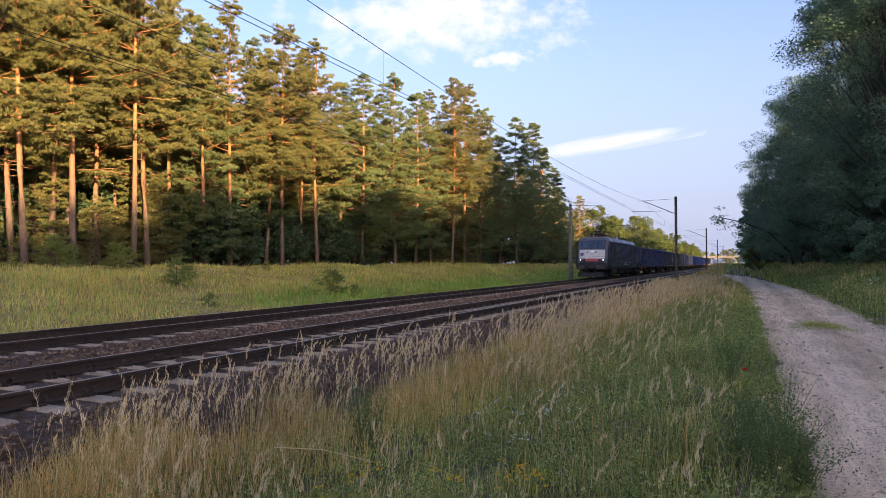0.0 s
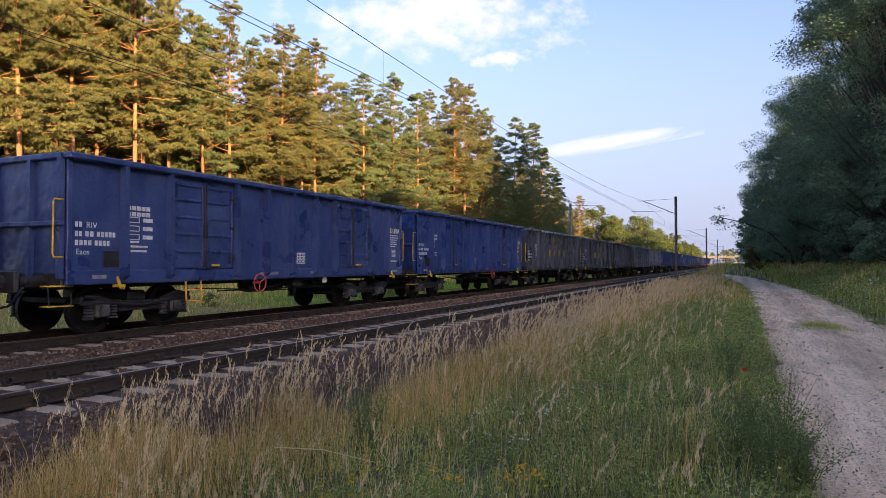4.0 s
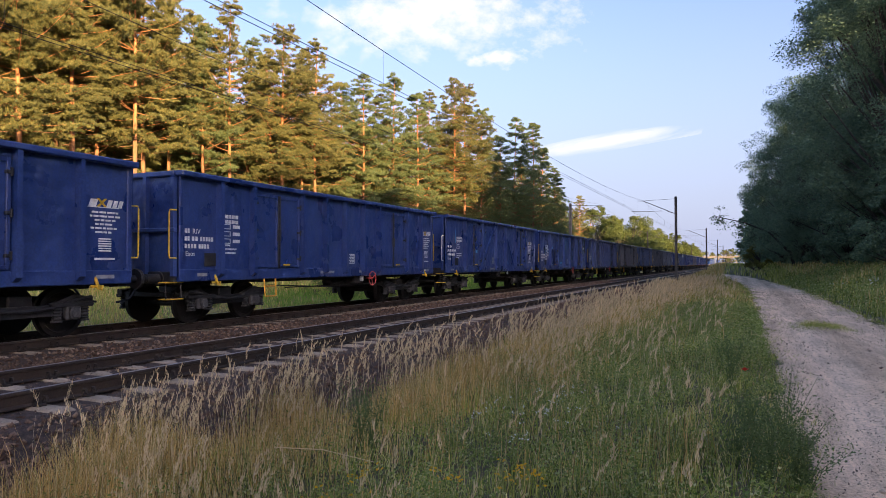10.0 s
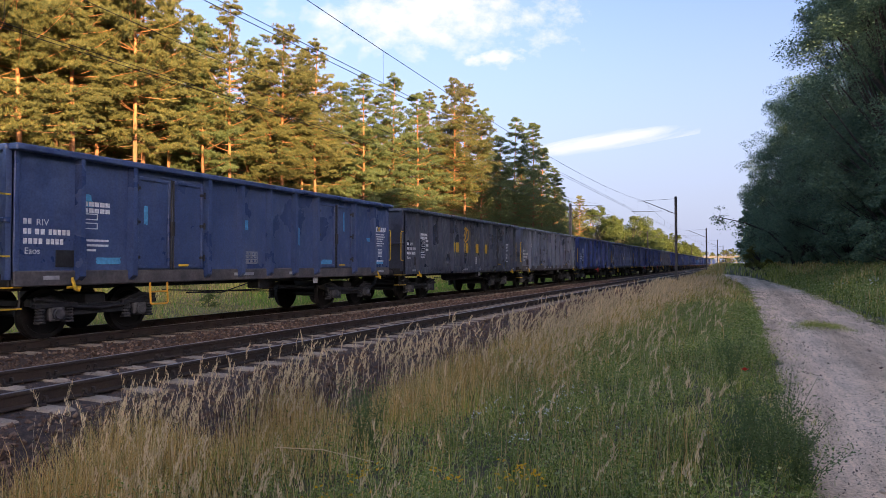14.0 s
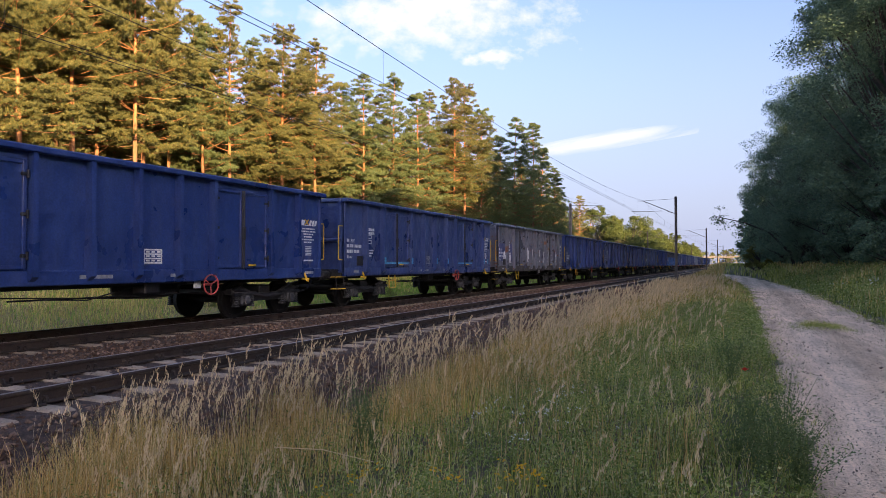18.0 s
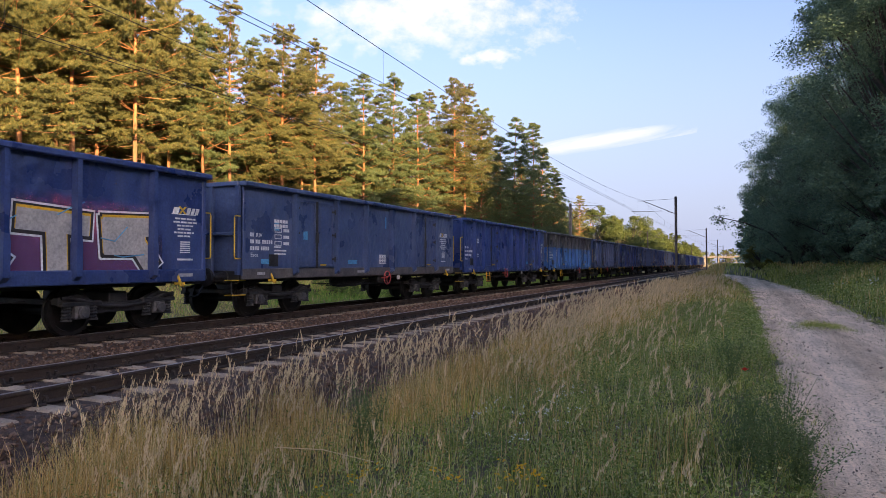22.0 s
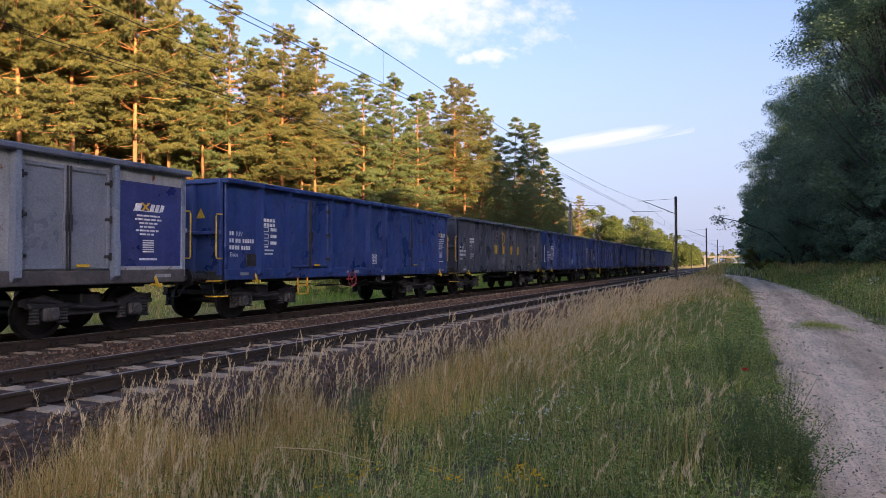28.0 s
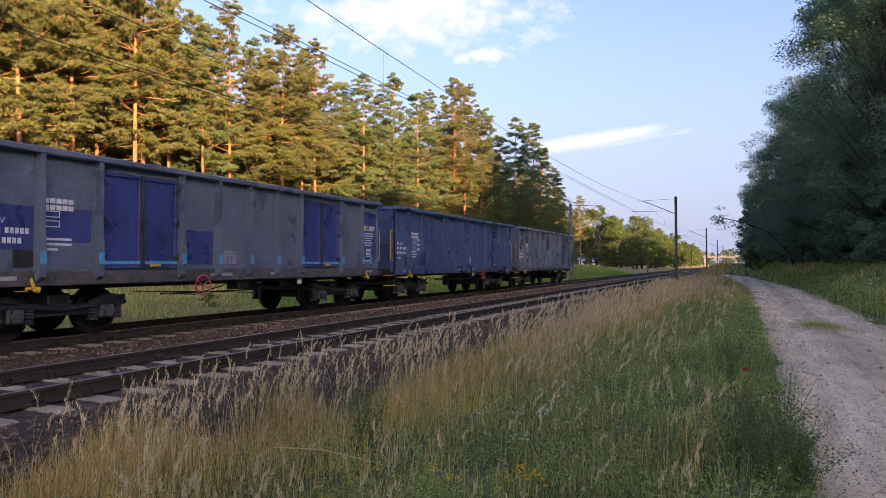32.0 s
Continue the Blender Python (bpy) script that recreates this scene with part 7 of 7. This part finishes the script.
def build_grass():
    g = np.random.default_rng(33)
    x, y = sow(170000, -5.9, 0.5, 1.6, 75.0, 2.3, g)
    keep = (x < road_mid(y) - 1.42 + 0.1 * np.sin(y * 3.1)) & (np.hypot(x, y) > 1.5)
    x, y = x[keep], y[keep]
    thin = 0.05 + 0.95 * smooth01((x + 5.1 + 0.35 * wave(x, y, 1.1, 2.0) + 0.9 * smooth01((6.8 - y) / 2.5)) / 0.9 + 0.5 * smooth01((y - 18) / 20))
    thin = thin * (0.35 + 0.65 * smooth01(0.6 + 1.4 * wave(x, y, 3.7, 9.0)))
    keep = g.random(len(x)) < thin
    x, y = x[keep], y[keep]
    share = gold_share(x, y)
    gold = g.random(len(x)) < share * 0.66
    edge = smooth01((road_mid(y) - 1.3 - x) / 0.9)
    far = 1 + y / 18.0
    h = np.where(gold, g.uniform(0.25, 0.75, len(x)), g.uniform(0.1, 0.42, len(x)) * (0.8 + 0.4 * share)) * (0.3 + 0.7 * edge) * (0.85 + 0.3 * wave(x, y, 1.3, 6.0))
    w = np.where(gold, 0.0045, 0.0068) * far
    for nm, mk, lab, mt in (("dry_grass", gold, "tall dry golden grass along the ballast", "dry"), ("green_grass", ~gold, "rough green grass on the verge", "green")):
        V, F, _ = blades(x[mk], y[mk], h[mk], w[mk], g, 0.4 if nm == "dry_grass" else 0.75, 0.25 if nm == "dry_grass" else 0.4)
        tagged(new(nm, np_mesh(nm, V, F, LEAF[mt])), lab, "grass", kind="stuff")
    # stems with feathery seed heads that nod away from the line
    x, y = sow(15000, -5.9, -0.2, 2.2, 60.0, 1.9, g)
    k = g.random(len(x)) < (gold_share(x, y) ** 1.5 * 0.72 + 0.10) * np.where(x < -4.9, 0.45, 1.0) * (0.4 + 0.75 * wave(x, y, 1.7, 3.0))
    x, y = x[k], y[k]
    n = len(x)
    h = g.uniform(0.55, 1.05, n) * (0.75 + 0.25 * gold_share(x, y))
    V1, F1, tip = blades(x, y, h, 0.0034 * (1 + y / 14), g, 0.34, 0.06)
    ns = 24
    u = np.linspace(0.0, 1.0, ns)
    nod = np.stack([g.normal(0.05, 0.05, n), g.normal(-0.01, 0.05, n), np.zeros(n)], -1)
    P = tip[:, None, :] - np.array([0, 0, 1.0]) * (h[:, None, None] * 0.2 * u[None, :, None]) + nod[:, None, :] * ((1 - u) ** 2)[None, :, None]
    P = P.reshape(-1, 3) + g.normal(0, 0.0035, (n * ns, 3))
    D = np.tile(np.array([[0.3, 0, 1.5]]), (len(P), 1))
    sc = np.repeat(1 + y / 20, ns)
    V2, F2 = tufts(P, D, 1, 0.036, 0.0036, g, 0.3, 0.5)
    V2 = (V2.reshape(-1, 3, 3) - P[:, None, :]) * sc[:, None, None] + P[:, None, :]
    V, F = join((V1, F1), (V2.reshape(-1, 3), F2))
    tagged(new("seed_grass", np_mesh("seed_grass", V, F, LEAF["seed"])), "tall straw-coloured grass stems with seed heads", "grass", kind="stuff")
    # thick golden tussocks beside the ballast
    for nm, cx, cy, n, s in (("a", -5.3, 4.6, 2600, 0.5), ("b", -4.7, 3.6, 2200, 0.45), ("c", -4.9, 6.4, 1300, 0.45), ("d", -3.9, 7.6, 1300, 0.4), ("e", -4.3, 10.5, 1300, 0.5), ("f", -4.2, 14.0, 1400, 0.6), ("g", -2.6, 9.5, 700, 0.35)):
        x, y = g.normal(cx, s, n), g.normal(cy, s * 1.2, n)
        V, F, _ = blades(x, y, g.uniform(0.45, 0.95, n) * np.exp(-0.35 * ((x - cx) ** 2 + (y - cy) ** 2) / s ** 2), np.full(n, 0.0042 + 0.0002 * cy), g, 0.38)
        tagged(new("grass_tussock", np_mesh("grass_tussock", V, F, LEAF["dry"])), "thick golden tussock of dry grass", "grass", kind="stuff")
    # herbs between the grass: leafy stalks
    x, y = sow(15000, -5.0, 0.45, 1.9, 26.0, 1.8, g)
    k = (x < road_mid(y) - 1.45) & (np.hypot(x, y) > 1.6) & (g.random(len(x)) > gold_share(x, y) * 0.95) & (wave(x, y, 2.3, 7.0) > -0.5)
    x, y = x[k], y[k]
    n = len(x)
    h = g.uniform(0.15, 0.5, n) * (0.8 + 0.5 * wave(x, y, 1.9, 5.0)) * (0.4 + 0.6 * smooth01((road_mid(y) - 1.3 - x) / 0.6))
    z = ground_z(x, y)
    lv = 17
    u = np.linspace(0.15, 1.0, lv)
    P = np.stack([np.repeat(x, lv), np.repeat(y, lv), (z[:, None] + h[:, None] * u[None]).ravel()], -1) + g.normal(0, 0.035, (n * lv, 3))
    V, F = leaves_at(P, 0.0098 * np.repeat(1 + y / 14, lv)[:, None], g)
    tagged(new("herbs", np_mesh("herbs", V, F, LEAF["herb"])), "leafy green herbs in the verge", "herbs", kind="stuff")
    # low ragged grass creeping over both edges of the sandy track
    y = 2.5 + 60 * g.random(16000) ** 1.6
    side = np.where(g.random(16000) < 0.6, -1, 1)
    x = road_mid(y) + side * (1.62 - np.abs(g.normal(0, 0.17, 16000)) * (1 + wave(y, y * 0.3, 1.4, 1.0)))
    V, F, _ = blades(x, y, g.uniform(0.03, 0.13, 16000), 0.006 * (1 + y / 12), g, 0.9, 0.4)
    tagged(new("edge_grass", np_mesh("edge_grass", V, F, LEAF["green"])), "low ragged grass along the sandy track", "grass", kind="stuff")
    # clearing between the line and the pines
    x, y = sow(150000, -36, -14.7, 2.0, 120.0, 1.5, g)
    k = x > wood_edge(y) - 3
    x, y = x[k], y[k]
    h = g.uniform(0.14, 0.5, len(x)) * (0.75 + 0.6 * wave(x, y, 0.35, 8.0)) * np.where(g.random(len(x)) < 0.1, 1.6, 1.0)
    lush = g.random(len(x)) < 0.24 + 0.68 * smooth01((y - 20 + 3 * wave(x, y, 0.4, 2.0)) / 8) * smooth01((x + 24) / 4)
    for nm, mk, lab, mt in (("meadow_grass", ~lush, "straw-yellow meadow grass in the clearing", "meadow"), ("lush_grass", lush, "fresh green grass in the clearing", "lush")):
        V, F, _ = blades(x[mk], y[mk], np.maximum(h[mk], 0.1), 0.012 + 0.0007 * y[mk], g, 0.55)
        tagged(new(nm, np_mesh(nm, V, F, LEAF[mt])), lab, "grass", kind="stuff")
    # bank beyond the sandy track
    x, y = sow(42000, 2.8, 12.0, 6.0, 130.0, 1.5, g)
    k = x > road_mid(y) + 1.55 + 0.12 * np.sin(y * 2.7)
    x, y = x[k], y[k]
    h = g.uniform(0.3, 0.85, len(x)) * smooth01((x - road_mid(y) - 1.2) / 1.4)
    V, F, _ = blades(x, y, np.maximum(h, 0.08), 0.012 + 0.0006 * y, g, 0.45)
    tagged(new("bank_grass", np_mesh("bank_grass", V, F, LEAF["green"])), "tall rough grass on the shaded bank", "grass", kind="stuff")
    x, y = sow(8000, 3.0, 11.0, 8.0, 60.0, 1.6, g)
    k = x > road_mid(y) + 1.7 + 0.2 * np.sin(y * 2.1)
    x, y = x[k], y[k]
    n, lv = len(x), 14
    h = g.uniform(0.2, 0.75, n) * smooth01((x - road_mid(y) - 1.2) / 1.2)
    z = ground_z(x, y)
    u = np.linspace(0.2, 1.0, lv)
    P = np.stack([np.repeat(x, lv), np.repeat(y, lv), (z[:, None] + h[:, None] * u[None]).ravel()], -1) + g.normal(0, 0.06, (n * lv, 3))
    V, F = leaves_at(P, 0.014 * np.repeat(1 + y / 16, lv)[:, None], g)
    tagged(new("bank_herbs", np_mesh("bank_herbs", V, F, LEAF["herb"])), "leafy weeds on the shaded bank", "herbs", kind="stuff")
    x, y = sow(9000, 4.2, 11.0, 10.0, 110.0, 1.4, g)
    k = (x > road_mid(y) + 2.2) & (wave(x, y, 0.45, 5.0) > -0.15)
    x, y = x[k], y[k]
    V, F, _ = blades(x, y, g.uniform(0.6, 1.1, len(x)), 0.008 + 0.0006 * y, g, 0.3)
    tagged(new("bank_dry_grass", np_mesh("bank_dry_grass", V, F, LEAF["dry"])), "dry golden stems on the shaded bank", "grass", kind="stuff")
    x, y = sow(9000, -11, 12.0, 60.0, 200.0, 1.3, g)
    k = (np.abs(x - road_mid(y)) > 1.7) & (x > -5.2)
    x, y = x[k], y[k]
    V, F, _ = blades(x, y, g.uniform(0.4, 0.8, len(x)), 0.06 + 0.0004 * y, g, 0.4)
    tagged(new("far_grass", np_mesh("far_grass", V, F, LEAF["green"])), "rough grass beside the far line", "grass", kind="stuff")
    x, y = sow(6000, -6.0, -2.4, 50.0, 170.0, 1.3, g)
    V, F, _ = blades(x, y, g.uniform(0.5, 0.9, len(x)), np.full(len(x), 0.05), g, 0.3)
    tagged(new("far_dry_grass", np_mesh("far_dry_grass", V, F, LEAF["dry"])), "dry golden grass beside the far line", "grass", kind="stuff")


def disc_flowers(spots, r, mat, g):
    V, F = [], []
    for (x, y, z) in spots:
        k = len(V)
        tilt = g.normal(0, 0.3, 2)
        V.append((x, y, z + 0.006))
        for j in range(8):
            a = j * math.pi / 4
            V.append((x + r * math.cos(a), y + r * math.sin(a), z + r * (tilt[0] * math.cos(a) + tilt[1] * math.sin(a))))
        F += [(k, k + 1 + j, k + 1 + (j + 1) % 8) for j in range(8)]
    return V, F


def flower_clump(name, x, y, n, spread, h, r, mat, label, g):
    root = tagged(new(name), label, "flowers", "wild flowers of the verge")
    z0 = float(ground_z(x, y))
    root.location = (x, y, z0)
    for k in range(n):
        px, py = g.normal(0, spread, 2)
        hh = h * g.uniform(0.75, 1.15)
        st = M().tube([(px * 0.5, py * 0.5, -0.03), (px * 0.8, py * 0.8, hh * 0.6), (px, py, hh)], [0.004, 0.003, 0.002], 4, False)
        s = part("stem", st.mesh("flower_stem", LEAF["herb"]), parent=root)
        sp = [(px + g.normal(0, r * 1.6), py + g.normal(0, r * 1.6), hh + g.normal(0, 0.01)) for q in range(3)]
        V, F = disc_flowers(sp, r, mat, g)
        part("bloom", np_mesh("bloom", V, F, LEAF[mat]), parent=s)


def build_flowers():
    g = np.random.default_rng(44)

    def at(px, py, hgt):
        sx, sy = sight(px)
        z = 1170 * (1.37 + 0.42 - hgt) / (py - 467)
        return z * sx, z * sy
    for px, py, n in ((628, 805, 7), (655, 820, 3), (545, 862, 6), (600, 835, 3), (760, 838, 3), (795, 850, 4), (900, 838, 5), (935, 840, 5), (905, 868, 5), (950, 845, 3)):
        x, y = at(px, py, 0.36)
        flower_clump("tansy", x, y, n, 0.05, 0.36, 0.011, "petal_y", "small orange-yellow tansy heads in the grass", g)
    for px, py, n in ((875, 700, 8), (950, 730, 9), (930, 765, 6), (990, 705, 6), (1010, 745, 5), (850, 730, 4), (945, 690, 5), (1030, 690, 4)):
        x, y = at(px, py, 0.42)
        flower_clump("yarrow", x, y, n, 0.12, 0.42, 0.009, "petal_w", "tiny white flower heads among green herbs", g)
    for px, py, n in ((1545, 528, 8), (1555, 522, 7), (1520, 535, 5), (1480, 512, 4), (1535, 540, 5)):
        sx, sy = sight(px)
        flower_clump("wild_carrot", 26 * sx, 26 * sy, max(2, n // 2), 0.22, 0.72, 0.03, "petal_w", "flat white umbels of wild carrot on the bank", g)
    straw = tagged(new("straw"), "long dry straw lying across the herbs", "straw")
    (x0, y0), (x1, y1) = at(487, 778, 0.45), at(662, 803, 0.42)
    m = M().tube([(x0, y0, -0.02), ((x0 + x1) / 2, (y0 + y1) / 2, 0.0), (x1, y1, -0.05)], [0.004, 0.0035, 0.002], 5)
    part("stalk", m.mesh("straw_stalk", LEAF["seed"]), parent=straw)
    x, y = at(1316, 693, 0.4)
    root = tagged(new("poppy"), "single red poppy on a thin stem", "poppy", "wild flowers of the verge")
    root.location = (x, y, float(ground_z(x, y)))
    st = M()
    st.tube([(0, 0, -0.02), (0.02, 0, 0.25), (0.0, 0.01, 0.45)], 0.0035, 5)
    part("stem", st.mesh("poppy_stem", LEAF["herb"]), parent=root)
    V, F = [], []
    for j in range(4):
        a = j * math.pi / 2
        k = len(V)
        c, s = math.cos(a), math.sin(a)
        V += [(0, 0.01, 0.45), (0.03 * c - 0.025 * s, 0.01 + 0.03 * s + 0.025 * c, 0.47), (0.045 * c, 0.01 + 0.045 * s, 0.485), (0.03 * c + 0.025 * s, 0.01 + 0.03 * s - 0.025 * c, 0.47)]
        F.append((k, k + 1, k + 2, k + 3))
    part("petals", np_mesh("poppy_petals", V, F, leafy("poppy_red", [(0.6, 0.03, 0.015), (0.7, 0.05, 0.02)], 0.3)), parent=root)
    # dark twiggy mugwort at the track's edge
    for px, py, h in ((1385, 770, 0.75), (1360, 800, 0.7), (1405, 830, 0.6), (1330, 780, 0.7), (1300, 790, 0.6), (1425, 860, 0.45), (1350, 850, 0.55), (660, 700, 0.7), (640, 690, 0.75), (1290, 640, 0.7), (1300, 620, 0.6)):
        sx, sy = sight(px)
        z = 1170 * 1.72 / (py - 467 + h * 90)
        x, y = z * sx, z * sy
        root = tagged(new("mugwort"), "dark twiggy herb at the edge of the sandy track", "herb", "tall herbs of the verge")
        root.location = (x, y, float(ground_z(x, y)))
        P = []
        for k in range(15):
            a, l = g.uniform(0, 6.28), g.uniform(0.05, 0.3)
            hh = h * g.uniform(0.7, 1.1)
            tip = np.array([math.cos(a) * l, math.sin(a) * l, hh])
            st = M().tube([(0, 0, -0.02), tuple(tip * np.array([0.3, 0.3, 0.5])), tuple(tip)], [0.0032, 0.0025, 0.001], 4, False)
            part("stalk", st.mesh("mugwort_stalk", LEAF["mugwort"]), parent=root)
            for q in range(70):
                u = g.uniform(0.15, 1.0)
                P.append(tip * np.array([u ** 1.5, u ** 1.5, u]) + g.normal(0, 0.03, 3))
        V, F = leaves_at(np.array(P), 0.0105, g)
        part("leaves", np_mesh("mugwort_leaves", V, F, LEAF["mugwort"]), parent=root)
    # the green tussock between the wheel ruts
    x, y = g.normal(1.85, 0.3, 2600), g.normal(19.5, 0.55, 2600)
    V, F, _ = blades(x, y, g.uniform(0.04, 0.14, 2600), np.full(2600, 0.012), g, 0.9)
    tagged(new("track_tussock", np_mesh("track_tussock", V, F, LEAF["green"])), "low patch of grass between the wheel ruts", "grass", kind="stuff")


# ---- distance ----
def build_distance():
    root = tagged(new("road_bridge"), "far pale concrete road bridge over the line", "bridge")
    root.location = (0, 600, 0)
    m = M()
    m.box(-60, 40, -5, 5, 6.2, 7.4, 0.1)
    part("deck", m.mesh("bridge_deck", MAT["mast_conc"]), parent=root)
    for x in (-27, -17, -3, 8):
        m = M()
        m.box(x - 0.6, x + 0.6, -4, 4, -1, 6.2, 0.1)
        part("pier", m.mesh("bridge_pier", MAT["mast_conc"]), parent=root)
    m = M()
    for x in np.arange(-60, 40, 2.0):
        m.box(x - 0.05, x + 0.05, -5, -4.9, 7.4, 8.4)
    m.box(-60, 40, -5, -4.9, 8.4, 8.5)
    part("parapet", m.mesh("bridge_parapet", MAT["mast_conc"]), parent=root)


CLOUDS = []


def build_clouds():
    def veil(name, px, py, wpx, hpx, stretch, cut, seed, label, gain, tilt=0.0):
        d = 3200.0
        v = EYE.to_3x3() @ Vector(((px - 784) / 1170, (441 - py) / 1170, -1.0))
        c = EYE.translation + v * d
        w, h = wpx / 1170 * d / 2, hpx / 1170 * d / 2
        m = M()
        n = 12
        for i in range(n):
            for j in range(4):
                q = []
                for a, b in ((i, j), (i + 1, j), (i + 1, j + 1), (i, j + 1)):
                    u, t = a / n * 2 - 1, b / 4 * 2 - 1
                    q.append((u * w, t * h, -40 * (u * u + t * t)))
                m.face(q)
        mat, nn, l, b = nodes_of(name + "_vapour")
        tc = nn.new("ShaderNodeTexCoord")
        mp = nn.new("ShaderNodeMapping")
        mp.inputs["Scale"].default_value = stretch
        mp.inputs["Location"].default_value = (seed, seed * 0.7, 0)
        l.new(tc.outputs["Generated"], mp.inputs[0])
        ns = noise_tex(nn, l, mp.outputs[0], 1.0, 8, 0.6)
        g2 = nn.new("ShaderNodeMapping")
        g2.inputs["Location"].default_value = (-1, -1, 0)
        g2.inputs["Scale"].default_value = (2, 2, 0)
        l.new(tc.outputs["Generated"], g2.inputs[0])
        gr = nn.new("ShaderNodeTexGradient")
        gr.gradient_type = "SPHERICAL"
        l.new(g2.outputs[0], gr.inputs[0])
        mx = nn.new("ShaderNodeMath")
        mx.operation = "MULTIPLY_ADD"
        mx.inputs[1].default_value = 0.55
        l.new(gr.outputs["Fac"], mx.inputs[0])
        l.new(ns, mx.inputs[2])
        al = ramp(nn, l, mx.outputs[0], [(cut, (0, 0, 0)), (cut + 0.32, (gain, gain, gain))])
        em = nn.new("ShaderNodeEmission")
        em.inputs[0].default_value = (0.93, 0.965, 1.0, 1)
        em.inputs[1].default_value = 0.40
        tr = nn.new("ShaderNodeBsdfTransparent")
        sh = nn.new("ShaderNodeMixShader")
        l.new(al, sh.inputs[0])
        l.new(tr.outputs[0], sh.inputs[1])
        l.new(em.outputs[0], sh.inputs[2])
        l.new(sh.outputs[0], nn["Material Output"].inputs[0])
        ob = tagged(new("backdrop", m.mesh(name, mat)), label, "cloud", kind="structure")
        ob.visible_shadow = False
        rot = EYE.to_3x3().to_4x4() @ pose(0, 0, 0, 0, 0, tilt)
        ob.matrix_basis = Matrix.Translation(c) @ rot
        CLOUDS.append((ob, Matrix.Translation(c) @ rot, d / 1170))

    veil("fair_weather_cloud", 770, 28, 680, 210, (13.0, 5.4, 1), 0.64, 3.0, "soft white fair-weather cloud in the evening sky", 0.9)
    veil("cloud_puff", 890, 104, 150, 46, (5.0, 2.2, 1), 0.66, 5.0, "small loose puff below the white cloud", 0.9, 6.0)
    veil("contrail", 1095, 249, 330, 34, (1.6, 0.6, 1), 0.52, 9.0, "faint white vapour trail low in the sky", 0.8, 11.0)


build_pinewood()
build_broadleaves()
build_grass()
build_flowers()
build_distance()
build_clouds()


# ---- what moves ----
def gone_by(t):
    """Metres that the train has run past the viewer's line at t seconds."""
    return 0.0148036 * t * t + 18.05426 * t - 85.384


def motions():
    times = [k * 0.5 for k in range(65)]
    for i, car in enumerate(TRAIN):
        if i == 0:
            off = -4.93 - 0.62 - 19.58 / 2
        else:
            off = -4.93 + 14.02 * (i - 1) + BODY
        walk(car, [(t, pose(TRACK_FAR, off - gone_by(t), 0)) for t in times])
    done = {}
    for ob in list(scene.objects):
        if "wheelset" not in ob.name or ob.parent is None:
            continue
        r = 0.6 if ob.name.startswith("loco") else 0.46
        y = round(ob.matrix_basis.translation.y, 3)
        if (r, y) not in done:
            rows = []
            for k in range(961):
                t = k / 30
                rows.append((t, pose(0, y, r, math.degrees((gone_by(t) - gone_by(0)) / r) % 360.0)))
            walk(ob, rows)
            done[r, y] = ob.animation_data
        else:
            ob.rotation_mode = "QUATERNION"
            ad = ob.animation_data_create()
            ad.action = done[r, y].action
            ad.action_slot = done[r, y].action_slot
    for ob, m, s in CLOUDS:
        walk(ob, [(0, m), (32.0, m @ Matrix.Translation((-33 * s if s and "trail" not in ob.data.name else -22 * s, 10 * s, 0)))])


motions()
